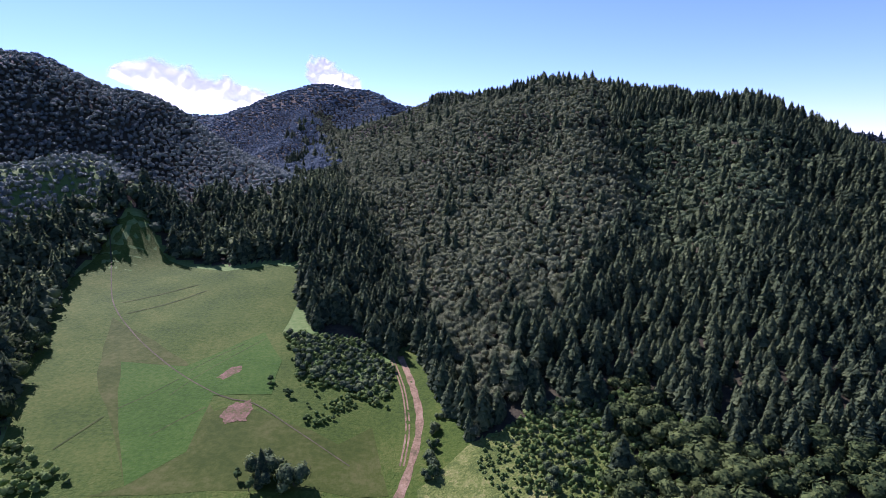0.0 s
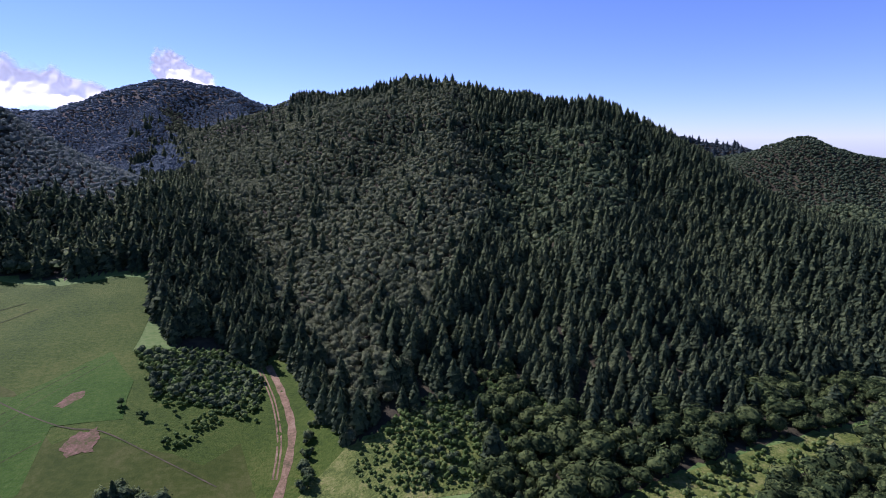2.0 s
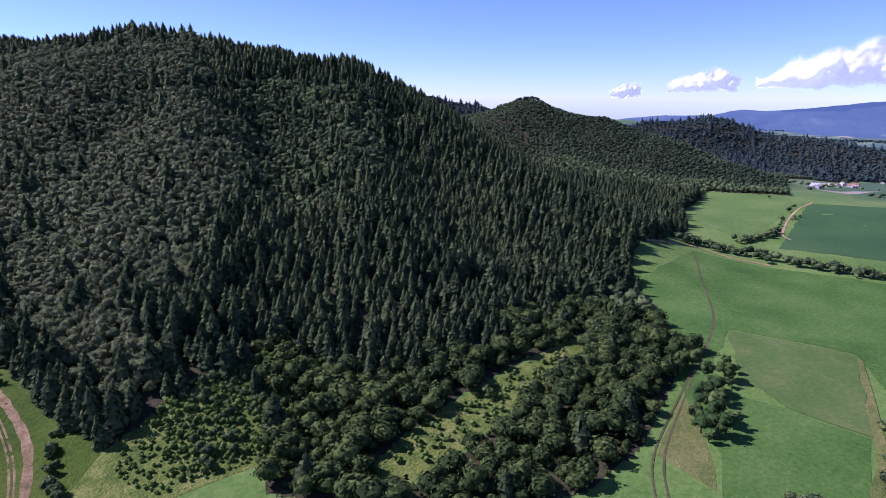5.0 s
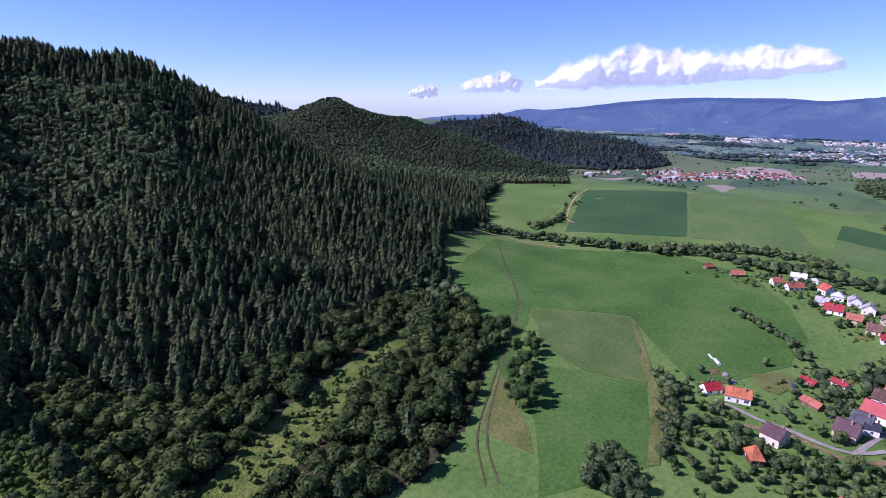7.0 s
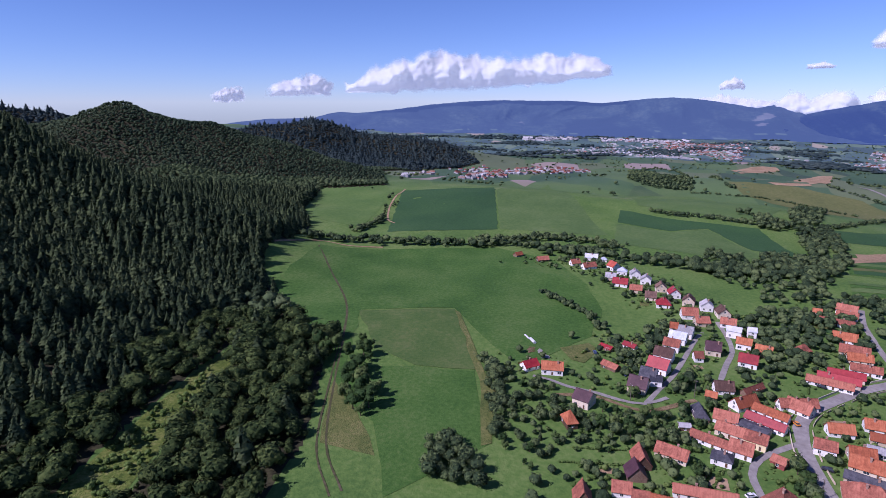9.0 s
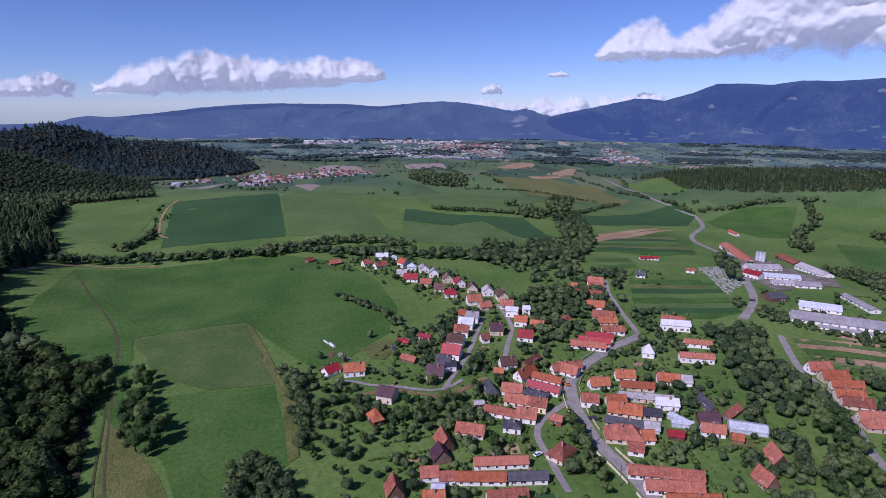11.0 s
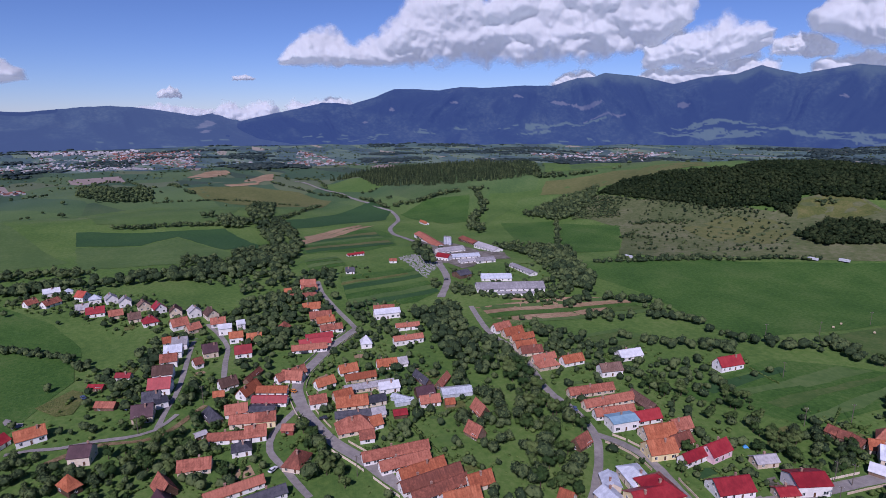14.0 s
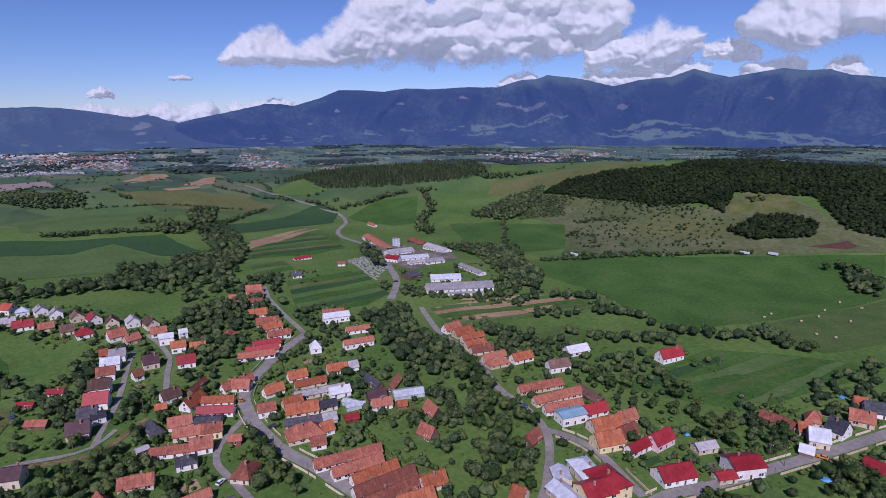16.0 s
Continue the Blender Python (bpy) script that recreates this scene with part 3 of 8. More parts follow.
STRIP = [(76, 164), (118, 183), (147, 192), (192, 201), (268, 210), (252, 195), (184, 176), (128, 158), (92, 152)]
BEECH_FACE = [(-294, 1379), (-114, 675), (-45, 478), (-10, 353), (7, 276), (22, 252), (30, 281), (58, 330), (87, 368), (143, 472), (186, 573), (205, 683), (693, 2506), (180, 837), (99, 888), (-24, 1089)]
YOUNG_WOOD = [(-399, 433), (-432, 567), (-397, 608), (-365, 636), (-340, 613), (-284, 504), (-290, 486), (-313, 478), (-316, 439), (-332, 393)]
WOODS_ALL = WOODS + [(1900, 480), (2300, 900), (1700, 1900), (300, 2300), (-1000, 2200), (-1500, 900)]


def horizon_map():
    """How much of the land each place lies behind, as angles from over the village: the hidden backs of the hills are planted thinly."""
    az = np.radians(np.arange(46, -176, -0.5))
    rr = np.arange(60, 2700, 12.0)
    A, Q = np.meshgrid(az, rr, indexing="ij")
    z = ground(-np.sin(A) * Q, np.cos(A) * Q)
    return np.maximum.accumulate((z - H) / Q, axis=1)


SEEN = horizon_map()


def back_side(x, y, tall):
    az, r = np.degrees(np.arctan2(-x, y)), np.hypot(x, y)
    i = np.clip(((46 - az) / 0.5).astype(int), 0, SEEN.shape[0] - 1)
    j = np.clip(((r - 60) / 12).astype(int) - 1, 0, SEEN.shape[1] - 1)
    out = (az > 45) | (az < -174)
    return ((ground(x, y) + tall - H) / r < SEEN[i, j] - 0.004) | out


SPRUCE_NEAR = [spruce_shape(84, 6, s, 0.215) for s in range(6)]
SPRUCE_MID = [spruce_shape(46, 5, 10 + s, 0.22) for s in range(8)]
SPRUCE_FAR = [spruce_shape(15, 5, 20 + s, 0.22) for s in range(4)]
CROWN_NEAR = [crown_shape(150, 30 + s, 0.36, 0.12, 0.84, 2, 10) for s in range(9)]
CROWN_HEDGE = [crown_shape(40, 60 + s, 0.36, 0.14, 0.9, 2) for s in range(7)]
CROWN_MID = [crown_shape(20, 40 + s, 0.34, 0.19, 0.9) for s in range(7)]
CROWN_FAR = [crown_shape(9, 50 + s, 0.34, 0.22, 0.95) for s in range(4)]


def plant_woods():
    """Beeches on the west face of the hill, spruce on its east flank and in the valley, mixed scrub at its foot."""
    rnd = np.random.RandomState(5)
    for lo, hi, step in ((0, 380, 5.0), (380, 1000, 5.0), (1000, 1450, 5.6), (1450, 3000, 9.5)):
        x, y = lots(-1500, 2300, -60, 2300, step, rnd)
        r = np.hypot(x, y)
        ok = (r >= lo) & (r < hi)
        x, y, r = x[ok], y[ok], r[ok]
        ok = inside(WOODS_ALL, x, y) & ~inside(STRIP, x, y)
        x, y, r = x[ok], y[ok], r[ok]
        hid = back_side(x, y, 20)
        ok = ~hid | (rnd.rand(len(x)) < 0.06)
        x, y, r = x[ok], y[ok], r[ok]
        az = np.degrees(np.arctan2(-x, y))
        u = rnd.rand(len(x))
        patch = wave(x, y, 170, 3.3) + 0.5 * wave(x, y, 70, 6.1) + 0.4 * wave(x, y, 31, 1.3)
        sway_x, sway_y = x + 16 * wave(x, y, 90, 2.2) + 7 * wave(x, y, 33, 5.0), y + 16 * wave(x, y, 80, 4.4) + 7 * wave(x, y, 29, 1.0)
        west_face = inside(BEECH_FACE, sway_x, sway_y)
        glade = ((az + 24) / 7.5) ** 2 + ((r - 620) / 150) ** 2 < 1 + 0.9 * patch
        foot = (r < 285 + 30 * patch + 120 * ease(-38, -54, az)) & (az < -17)
        young = inside(YOUNG_WOOD, sway_x, sway_y)
        left_hill = (az > 13 - 2 * patch) & (r > 600 + 50 * patch) & (r < 1300) & ~young
        gap = young & (wave(x, y, 60, 1.7) > 0.8)
        hill2 = (az < -36) & (r > 900) & (r < 1500)
        far = r > 1300
        west_far = far & (az > -10)
        across = (az > 1) & (az <= 14 + 2 * patch) & (r > 800 + 60 * patch)
        edge = (az > 17) & (r < 600 + 50 * patch) & ~young
        beech = (west_face & (u < 0.95)) | (glade & (u < 0.88)) | (foot & (u < 0.95)) | left_hill | young | hill2 | (far & (u < 0.9)) | west_far | (edge & (u < 0.3)) | (across & (u < 0.96))
        # spruces stand wider apart, and some of the clearing stays open
        ok = (beech & ~gap) | (~beech & (rnd.rand(len(x)) < (0.55 if lo == 0 else 0.54 if lo < 1000 else 0.8)))
        x, y, r, az, beech, west_face, foot, young, edge, left_hill = (q[ok] for q in (x, y, r, az, beech, west_face, foot, young, edge, left_hill))
        n = len(x)
        shrub = foot & beech
        high = np.where(beech, rnd.uniform(6.5, 11.0, n), rnd.uniform(12, 23, n) * (1 - 0.2 * (r < 380) * (az < -16) + 0.2 * (az > 8) * (r < 620)))
        high = np.where(shrub, 3.0 + 9.5 * rnd.rand(n) ** 1.6, high)
        high = np.where(beech & ((left_hill & (r > 600)) | (r > 1000)), 0.8 * high, high)
        high = np.where(young, 4 + 5 * rnd.rand(n), high)
        high = np.where(edge & beech, 9 + 8 * rnd.rand(n), high)
        big = 1.0 if lo < 1200 else step / 6.0
        near = lo == 0
        far_off = lo >= 1000
        crowns = CROWN_NEAR if near else CROWN_FAR if far_off else CROWN_MID
        # the farther slopes get leaf colours with haze mixed in
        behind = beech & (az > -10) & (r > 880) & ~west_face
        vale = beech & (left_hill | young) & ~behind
        hillside = M_HAZED_FARWOOD if lo >= 1450 else M_MIDWOOD if far_off else M_UNDER if near else M_GLADE
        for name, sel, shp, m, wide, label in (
            ("spruce_forest", ~beech, SPRUCE_NEAR if near else SPRUCE_FAR if far_off else SPRUCE_MID, M_HAZED_FARWOOD if lo >= 1450 else M_SPRUCE, 1.2, "dense dark green spruce forest on the slopes"),
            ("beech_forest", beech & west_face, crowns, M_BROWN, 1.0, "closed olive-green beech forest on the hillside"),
            ("valley_forest", vale, crowns, M_HAZED_VALE, 1.05, "beech forest over the meadow, paled with haze in its colour"),
            ("valley_forest", behind, crowns, M_HAZED_BACKWOOD, 1.05, "wooded hills that close the valley, tinted blue with haze"),
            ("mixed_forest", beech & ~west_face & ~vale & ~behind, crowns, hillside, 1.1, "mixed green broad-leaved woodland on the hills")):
            if sel.sum() > 3:
                w = np.full(sel.sum(), wide) * rnd.uniform(0.8, 1.2, sel.sum()) * big * np.where(foot[sel], 1.25, 1.0)
                stand(name, shp, x[sel], y[sel], high[sel] * (1 if big == 1 else 1.1), w, m, label, lo + 3)


plant_woods()

# under the trees the ground is bare and brown
land.data.materials.append(M_FLOOR)
mid = gv[gt].mean(1)
wooded = inside(WOODS_ALL, mid[:, 0], mid[:, 1]) & ~inside(YOUNG_WOOD, mid[:, 0], mid[:, 1]) & ~inside(STRIP, mid[:, 0], mid[:, 1])
land.data.polygons.foreach_set("material_index", wooded.astype(np.int32))


# ---- field, road and soil surfaces ----
M_CROP = mat("crop_leaves", [(0.022, 0.062, 0.022), (0.030, 0.078, 0.026), (0.040, 0.092, 0.030)], 3, bump=0.15, bump_size=0.8, coarse=70, space="World")
M_PASTURE = mat("pasture_grass", [(0.055, 0.106, 0.030), (0.073, 0.130, 0.037), (0.100, 0.152, 0.050)], 4, bump=0.15, bump_size=1.0, coarse=50, space="World")
M_LIME = mat("hay_grass", [(0.058, 0.116, 0.028), (0.076, 0.140, 0.034), (0.102, 0.160, 0.045)], 4, bump=0.12, bump_size=1.0, coarse=60, space="World")
M_LUSH = mat("meadow_grass", [(0.028, 0.078, 0.015), (0.047, 0.110, 0.021), (0.078, 0.134, 0.035)], 2.2, bump=0.25, bump_size=0.9, coarse=38, space="World")
M_UPLAND = mat("upland_grass", [(0.022, 0.050, 0.004), (0.040, 0.075, 0.007), (0.072, 0.098, 0.016)], 2.0, bump=0.5, bump_size=0.9, coarse=34, space="World")
M_FRESH = mat("fresh_grass", [(0.020, 0.060, 0.004), (0.030, 0.080, 0.006), (0.050, 0.098, 0.012)], 2.0, bump=0.5, bump_size=0.9, coarse=34, space="World")
M_WEEDS = mat("tall_weeds", [(0.041, 0.071, 0.013), (0.087, 0.122, 0.023), (0.172, 0.182, 0.057)], 1.4, bump=0.7, bump_size=0.9, coarse=9, space="World")
M_DRY = mat("dry_grass", [(0.026, 0.048, 0.004), (0.040, 0.062, 0.007), (0.068, 0.080, 0.018)], 3, bump=0.25, bump_size=0.9, coarse=22, space="World")
M_MOWN = mat("mown_grass", [(0.044, 0.092, 0.022), (0.062, 0.108, 0.028), (0.090, 0.124, 0.040)], 2.5, bump=0.2, bump_size=0.9, coarse=18, space="World")
M_OLIVE = mat("olive_pasture", [(0.080, 0.098, 0.034), (0.105, 0.120, 0.042), (0.135, 0.140, 0.055)], 5, bump=0.2, bump_size=1.2, coarse=70, space="World")
M_SCRUB = mat("scrub_grass", [(0.060, 0.088, 0.032), (0.096, 0.116, 0.048), (0.145, 0.152, 0.082)], 5, bump=0.4, bump_size=1.5, coarse=45, space="World")
M_STRAW = mat("rough_grass", [(0.058, 0.085, 0.022), (0.100, 0.118, 0.034), (0.155, 0.152, 0.056)], 2, bump=0.5, bump_size=0.8, coarse=14, space="World")
M_BRUSH = mat("weedy_grass", [(0.020, 0.040, 0.006), (0.036, 0.060, 0.009), (0.062, 0.082, 0.018)], 2, bump=0.6, bump_size=1.0, coarse=14, space="World")
M_SOIL = mat("dry_soil", [(0.20, 0.135, 0.075), (0.28, 0.195, 0.115), (0.36, 0.26, 0.16)], 3, bump=0.15, bump_size=0.6, coarse=40, space="World")
M_MAROON = mat("ploughed_soil", [(0.060, 0.030, 0.026), (0.085, 0.042, 0.034), (0.11, 0.06, 0.045)], 2, bump=0.3, bump_size=0.8, space="World")
M_EARTH = mat("bare_earth", [(0.050, 0.075, 0.012), (0.112, 0.080, 0.042), (0.195, 0.124, 0.082)], 1.1, bump=0.3, bump_size=0.7, coarse=4, space="World")
M_ASPHALT = mat("asphalt", [(0.170, 0.160, 0.148), (0.225, 0.212, 0.198), (0.285, 0.270, 0.250)], 2.5, rough=0.8, bump=0.02, bump_size=0.3, coarse=18, space="World")
M_YARD = mat("worn_concrete", [(0.070, 0.072, 0.052), (0.145, 0.132, 0.108), (0.240, 0.222, 0.196)], 4, bump=0.08, bump_size=0.6, coarse=22, space="World")
M_TRACK = mat("track_gravel", [(0.070, 0.066, 0.027), (0.165, 0.118, 0.062), (0.250, 0.190, 0.109)], 1.2, bump=0.2, bump_size=0.5, coarse=8, space="World")
M_PATH = mat("trodden_grass", [(0.040, 0.052, 0.018), (0.066, 0.064, 0.030), (0.100, 0.086, 0.052)], 1.5, bump=0.1, bump_size=0.5, coarse=12, space="World")

GREEN_PATCHES, LANES, HOUSES = [], [], []


def draped(bm, lift):
    for v in bm.verts:
        r = math.hypot(v.co.x, v.co.y)
        v.co.z = float(ground(v.co.x, v.co.y)) + lift + 0.03 + 0.00028 * r
    return bm


def field(name, material, outline, label, lift=0.0):
    """A patch of land inside an outline, laid on the ground with wavering edges."""
    bm = bmesh.new()
    pts = []
    n = len(outline)
    for i in range(n):
        (x0, y0), (x1, y1) = outline[i], outline[(i + 1) % n]
        ragged = material is M_EARTH
        k = max(1, int(math.hypot(x1 - x0, y1 - y0) / (1.2 if ragged else 14)))
        for j in range(k):
            u = j / k
            x, y = x0 + u * (x1 - x0), y0 + u * (y1 - y0)
            s = 0.0 if j == 0 else min(1.6, 0.05 * math.hypot(x1 - x0, y1 - y0))
            if ragged:
                x, y, s = x + 0.7 * float(wave(x, y, 5.1, 1.1)), y + 0.7 * float(wave(x, y, 4.3, 2.7)), 0.0
            pts.append((x + s * float(wave(x, y, 31, 1.1)), y + s * float(wave(x, y, 37, 2.7))))
    vs = [bm.verts.new((x, y, 0)) for x, y in pts]
    bm.faces.new(vs)
    xs, ys = [p[0] for p in pts], [p[1] for p in pts]
    far = math.hypot(sum(xs) / len(xs), sum(ys) / len(ys))
    cell = max(9.0, 0.02 * far)
    for a, lo, hi in ((0, min(xs), max(xs)), (1, min(ys), max(ys))):
        for k in range(1, int((hi - lo) / cell)):
            co, no = [0, 0, 0], [0, 0, 0]
            co[a], no[a] = lo + k * cell, 1
            bmesh.ops.bisect_plane(bm, geom=bm.verts[:] + bm.edges[:] + bm.faces[:], plane_co=co, plane_no=no, dist=0.001)
    bmesh.ops.triangulate(bm, faces=bm.faces[:])
    draped(bm, lift + 0.012 * (len(GREEN_PATCHES) % 5))
    bmesh.ops.recalc_face_normals(bm, faces=bm.faces[:])
    me = bpy.data.meshes.new(name)
    bm.to_mesh(me)
    bm.free()
    if me.polygons[0].normal.z < 0:
        me.flip_normals()
    me.materials.append(material)
    me.shade_smooth()
    GREEN_PATCHES.append(outline)
    return tagged(new(name, me), label, "field", kind="structure")


def curve_points(pts, step):
    """Points every step metres along a smooth line through pts."""
    p = [Vector((x, y)) for x, y in pts]
    q = [2 * p[0] - p[1]] + p + [2 * p[-1] - p[-2]]
    out = []
    for i in range(1, len(q) - 2):
        a, b, c, d = q[i - 1:i + 3]
        k = max(2, int((c - b).length / step))
        for j in range(k):
            u = j / k
            out.append(0.5 * (2 * b + (c - a) * u + (2 * a - 5 * b + 4 * c - d) * u * u + (3 * b - a - 3 * c + d) * u ** 3))
    return out + [p[-1]]


def road(name, material, pts, width, label, lift=0.06):
    line = curve_points(pts, 5.0 if width > 1.2 else 6.0)
    bm = bmesh.new()
    rows = []
    for i, c in enumerate(line):
        d = (line[min(i + 1, len(line) - 1)] - line[max(i - 1, 0)]).normalized()
        s = Vector((-d.y, d.x)) * width / 2
        e = 1 + 0.10 * float(wave(c.x, c.y, 23, 0.4)) + (0.22 * float(wave(c.x, c.y, 9, 1.4)) if name == "track" else 0.0)
        rows.append([bm.verts.new(((c + s * f * e).x, (c + s * f * e).y, 0)) for f in (-1, 0, 1)])
    for a, b in zip(rows, rows[1:]):
        for k in (0, 1):
            bm.faces.new((a[k], a[k + 1], b[k + 1], b[k]))
    draped(bm, lift)
    bmesh.ops.recalc_face_normals(bm, faces=bm.faces[:])
    me = bpy.data.meshes.new(name)
    bm.to_mesh(me)
    bm.free()
    if me.polygons[0].normal.z < 0:
        me.flip_normals()
    me.materials.append(material)
    me.shade_smooth()
    LANES.append((np.array([tuple(c) for c in line]), width))
    return tagged(new(name, me), label, "road", kind="structure")


def strips(quad, n, kinds, label):
    """Narrow plots side by side between two edges."""
    (ax, ay), (bx, by), (cx, cy), (dx, dy) = quad
    for k in range(n):
        u, v = (k + 0.06) / n, (k + 0.94) / n
        lerp = lambda p, q, t: p + (q - p) * t
        field("field", kinds[k % len(kinds)], [(lerp(ax, dx, u), lerp(ay, dy, u)), (lerp(bx, cx, u), lerp(by, cy, u)), (lerp(bx, cx, v), lerp(by, cy, v)), (lerp(ax, dx, v), lerp(ay, dy, v))], label, 0.1)


# ---- fields and meadows ----
field("field", M_CROP, [(577, 237), (837, 316), (895, 182), (624, 122)], "dark green field of young crops")
field("field", M_PASTURE, [(626, 120), (862, 172), (1144, 125), (662, 11), (635, 1)], "light green pasture on a low swell")
field("field", M_LIME, [(836, 457), (867, 351), (787, 316), (594, 275), (617, 352)], "bright green hay field beside the woods")
field("field", M_MOWN, [(341, 162), (363, 100), (278, 65), (274, 98), (290, 129)], "mown patch with dry yellowish grass", 0.1)
field("field", M_LUSH, [(482, 268), (545, 107), (511, 47), (445, 15), (396, 2), (344, 7), (287, 42), (311, 62), (365, 101), (343, 162), (261, 134), (273, 98), (276, 65), (211, 43), (167, 73), (214, 97), (228, 117), (251, 137), (302, 188), (364, 247)], "smooth green meadow below the woods")
field("field", M_LUSH, [(362, -371), (353, -429), (312, -476), (139, -627), (109, -514), (152, -388), (175, -337), (258, -367)], "broad smooth green meadow")
field("field", M_MOWN, [(149, -382), (135, -429), (108, -509), (84, -417), (103, -371), (132, -367)], "mown meadow with hay left in the sun")
field("field", M_LUSH, [(156, -242), (149, -322), (119, -349), (90, -366), (74, -366), (100, -269)], "long green grass plots behind gardens")
field("field", M_CROP, [(152, -261), (140, -318), (135, -314), (144, -260)], "narrow dark green vegetable plot", 0.15)
field("field", M_PASTURE, [(130, -303), (123, -344), (112, -348), (120, -303)], "pale mown garden plot", 0.15)
field("field", M_CROP, [(790, -10), (759, -87), (743, -167), (611, -179), (625, -138), (723, -109), (691, -67), (715, -7)], "dark green crop field on the slope")
field("field", M_PASTURE, [(710, -7), (686, -66), (716, -108), (624, -135), (593, -141), (564, -109), (594, -3)], "light green pasture with grazed grass")
field("field", M_PASTURE, [(1048, -18), (1105, -132), (972, -252), (770, -180), (826, -33)], "pale green hay meadow on a swell")
field("field", M_SOIL, [(629, -218), (704, -337), (709, -360), (600, -211)], "narrow strip of bare tan soil", 0.15)
field("field", M_SOIL, [(665, -241), (719, -340), (712, -343), (638, -234)], "narrow strip of stubble", 0.15)
field("field", M_LUSH, [(643, -220), (699, -347), (635, -346), (542, -301), (533, -263), (549, -198)], "striped green meadow plots")
field("field", M_CROP, [(783, -255), (919, -459), (826, -450), (750, -398), (743, -356), (721, -237)], "dark green crop field by the road")
field("field", M_OLIVE, [(1221, -210), (1208, -322), (1132, -407), (1021, -429), (943, -376), (1131, -223)], "olive-green ripening field")
field("field", M_LUSH, [(783, -443), (838, -525), (786, -581), (650, -476), (655, -446), (711, -434)], "green pasture beyond the farm")
field("field", M_LIME, [(757, -603), (696, -656), (668, -641), (695, -618), (612, -478)], "fresh green meadow on the hill")
field("field", M_SOIL, [(2084, -362), (2243, -454), (2333, -549), (2168, -527), (2035, -443), (1924, -364)], "ripe tan grain field")
field("field", M_SOIL, [(1847, -487), (2075, -614), (2083, -655), (1276, -397), (1236, -353)], "harvested peach-coloured field")
field("field", M_SOIL, [(1237, -283), (1243, -355), (1222, -354), (1211, -292)], "narrow harvested field")
field("field", M_LIME, [(1194, -473), (1184, -540), (1130, -567), (1015, -539), (1004, -502), (1089, -471)], "pale green meadow below the woods")
field("field", M_OLIVE, [(712, -687), (621, -753), (507, -803), (477, -786), (567, -701), (674, -639)], "olive dry pasture on the hilltop")
field("field", M_LIME, [(2040, -1945), (745, -716), (639, -788), (2025, -2448)], "bright green field on the hill")
field("field", M_LUSH, [(603, -500), (553, -550), (423, -425), (449, -400)], "green meadow beneath the scrub hill")
field("field", M_LUSH, [(529, -539), (452, -563), (375, -469), (404, -414)], "square green meadow beneath the scrub hill")
field("field", M_SCRUB, [(610, -630), (569, -653), (497, -653), (469, -672), (418, -668), (363, -668), (324, -668), (320, -700), (300, -734), (267, -740), (228, -709), (186, -671), (151, -668), (141, -632), (189, -589), (280, -524), (316, -468), (365, -456), (410, -516), (448, -556), (493, -567), (535, -574)], "dry grey-green hillside grazing")
field("field", M_STRAW, [(315, -699), (295, -732), (267, -735), (234, -707), (248, -678), (285, -676), (296, -660)], "tan dry grass below the woods", 0.1)
field("field", M_OLIVE, [(387, -586), (361, -640), (310, -648), (278, -622), (280, -579), (335, -563)], "dry olive turf on the hillside", 0.1)
field("field", M_EARTH, [(311, 42), (315, 41), (315, 38), (309, 37), (306, 40)], "bare earth patch in grass", 0.2)
field("field", M_ASPHALT, [(311, 36), (314, 35), (312, 33), (308, 33), (307, 35)], "heap of pale gravel", 0.2)
field("field", M_ASPHALT, [(305, 34), (308, 33), (305, 28), (302, 28), (301, 32)], "pale gravel pad", 0.2)
field("field", M_LIME, [(265, 46), (273, 39), (275, 27), (263, 25), (252, 32), (247, 42)], "fresh green garden lawn", 0.2)
field("field", M_STRAW, [(319, 24), (333, 8), (327, 4), (315, 4), (302, 9), (304, 16)], "mown yellowish garden grass", 0.2)
field("field", M_MAROON, [(195, -606), (173, -640), (162, -632), (167, -620)], "small patch of dark ploughed earth", 0.15)
field("field", M_SOIL, [(315, -237), (297, -306), (274, -345), (269, -333), (290, -275)], "long strip of ploughed brown soil", 0.1)
field("field", M_SOIL, [(289, -237), (263, -319), (257, -315), (277, -242)], "narrow ploughed strip", 0.1)
field("field", M_YARD, [(441, -284), (478, -315), (486, -337), (456, -351), (437, -368), (409, -353), (418, -321), (405, -305), (405, -292), (432, -295)], "worn concrete farm yard", 0.05)
field("field", M_YARD, [(532, -322), (574, -356), (496, -358), (458, -352), (459, -324), (482, -318)], "worn concrete yard between barns", 0.1)
field("field", M_STRAW, [(111, -247), (108, -259), (100, -260), (100, -245), (105, -237)], "trampled dry grass at the field edge", 0.1)
field("field", M_ASPHALT, [(91, -190), (89, -201), (82, -199), (83, -195), (88, -188)], "grey asphalt forecourt of a house", 0.1)
field("field", M_YARD, [(93, -213), (92, -217), (86, -212), (80, -208), (82, -205), (88, -207)], "paved garden path", 0.1)
field("field", M_LUSH, [(440, -188), (443, -251), (400, -242), (360, -238), (350, -211), (360, -162)], "striped green allotment fields")
field("field", M_STRAW, [(425, -183), (424, -246), (419, -244), (419, -181)], "thin mown strip", 0.2)
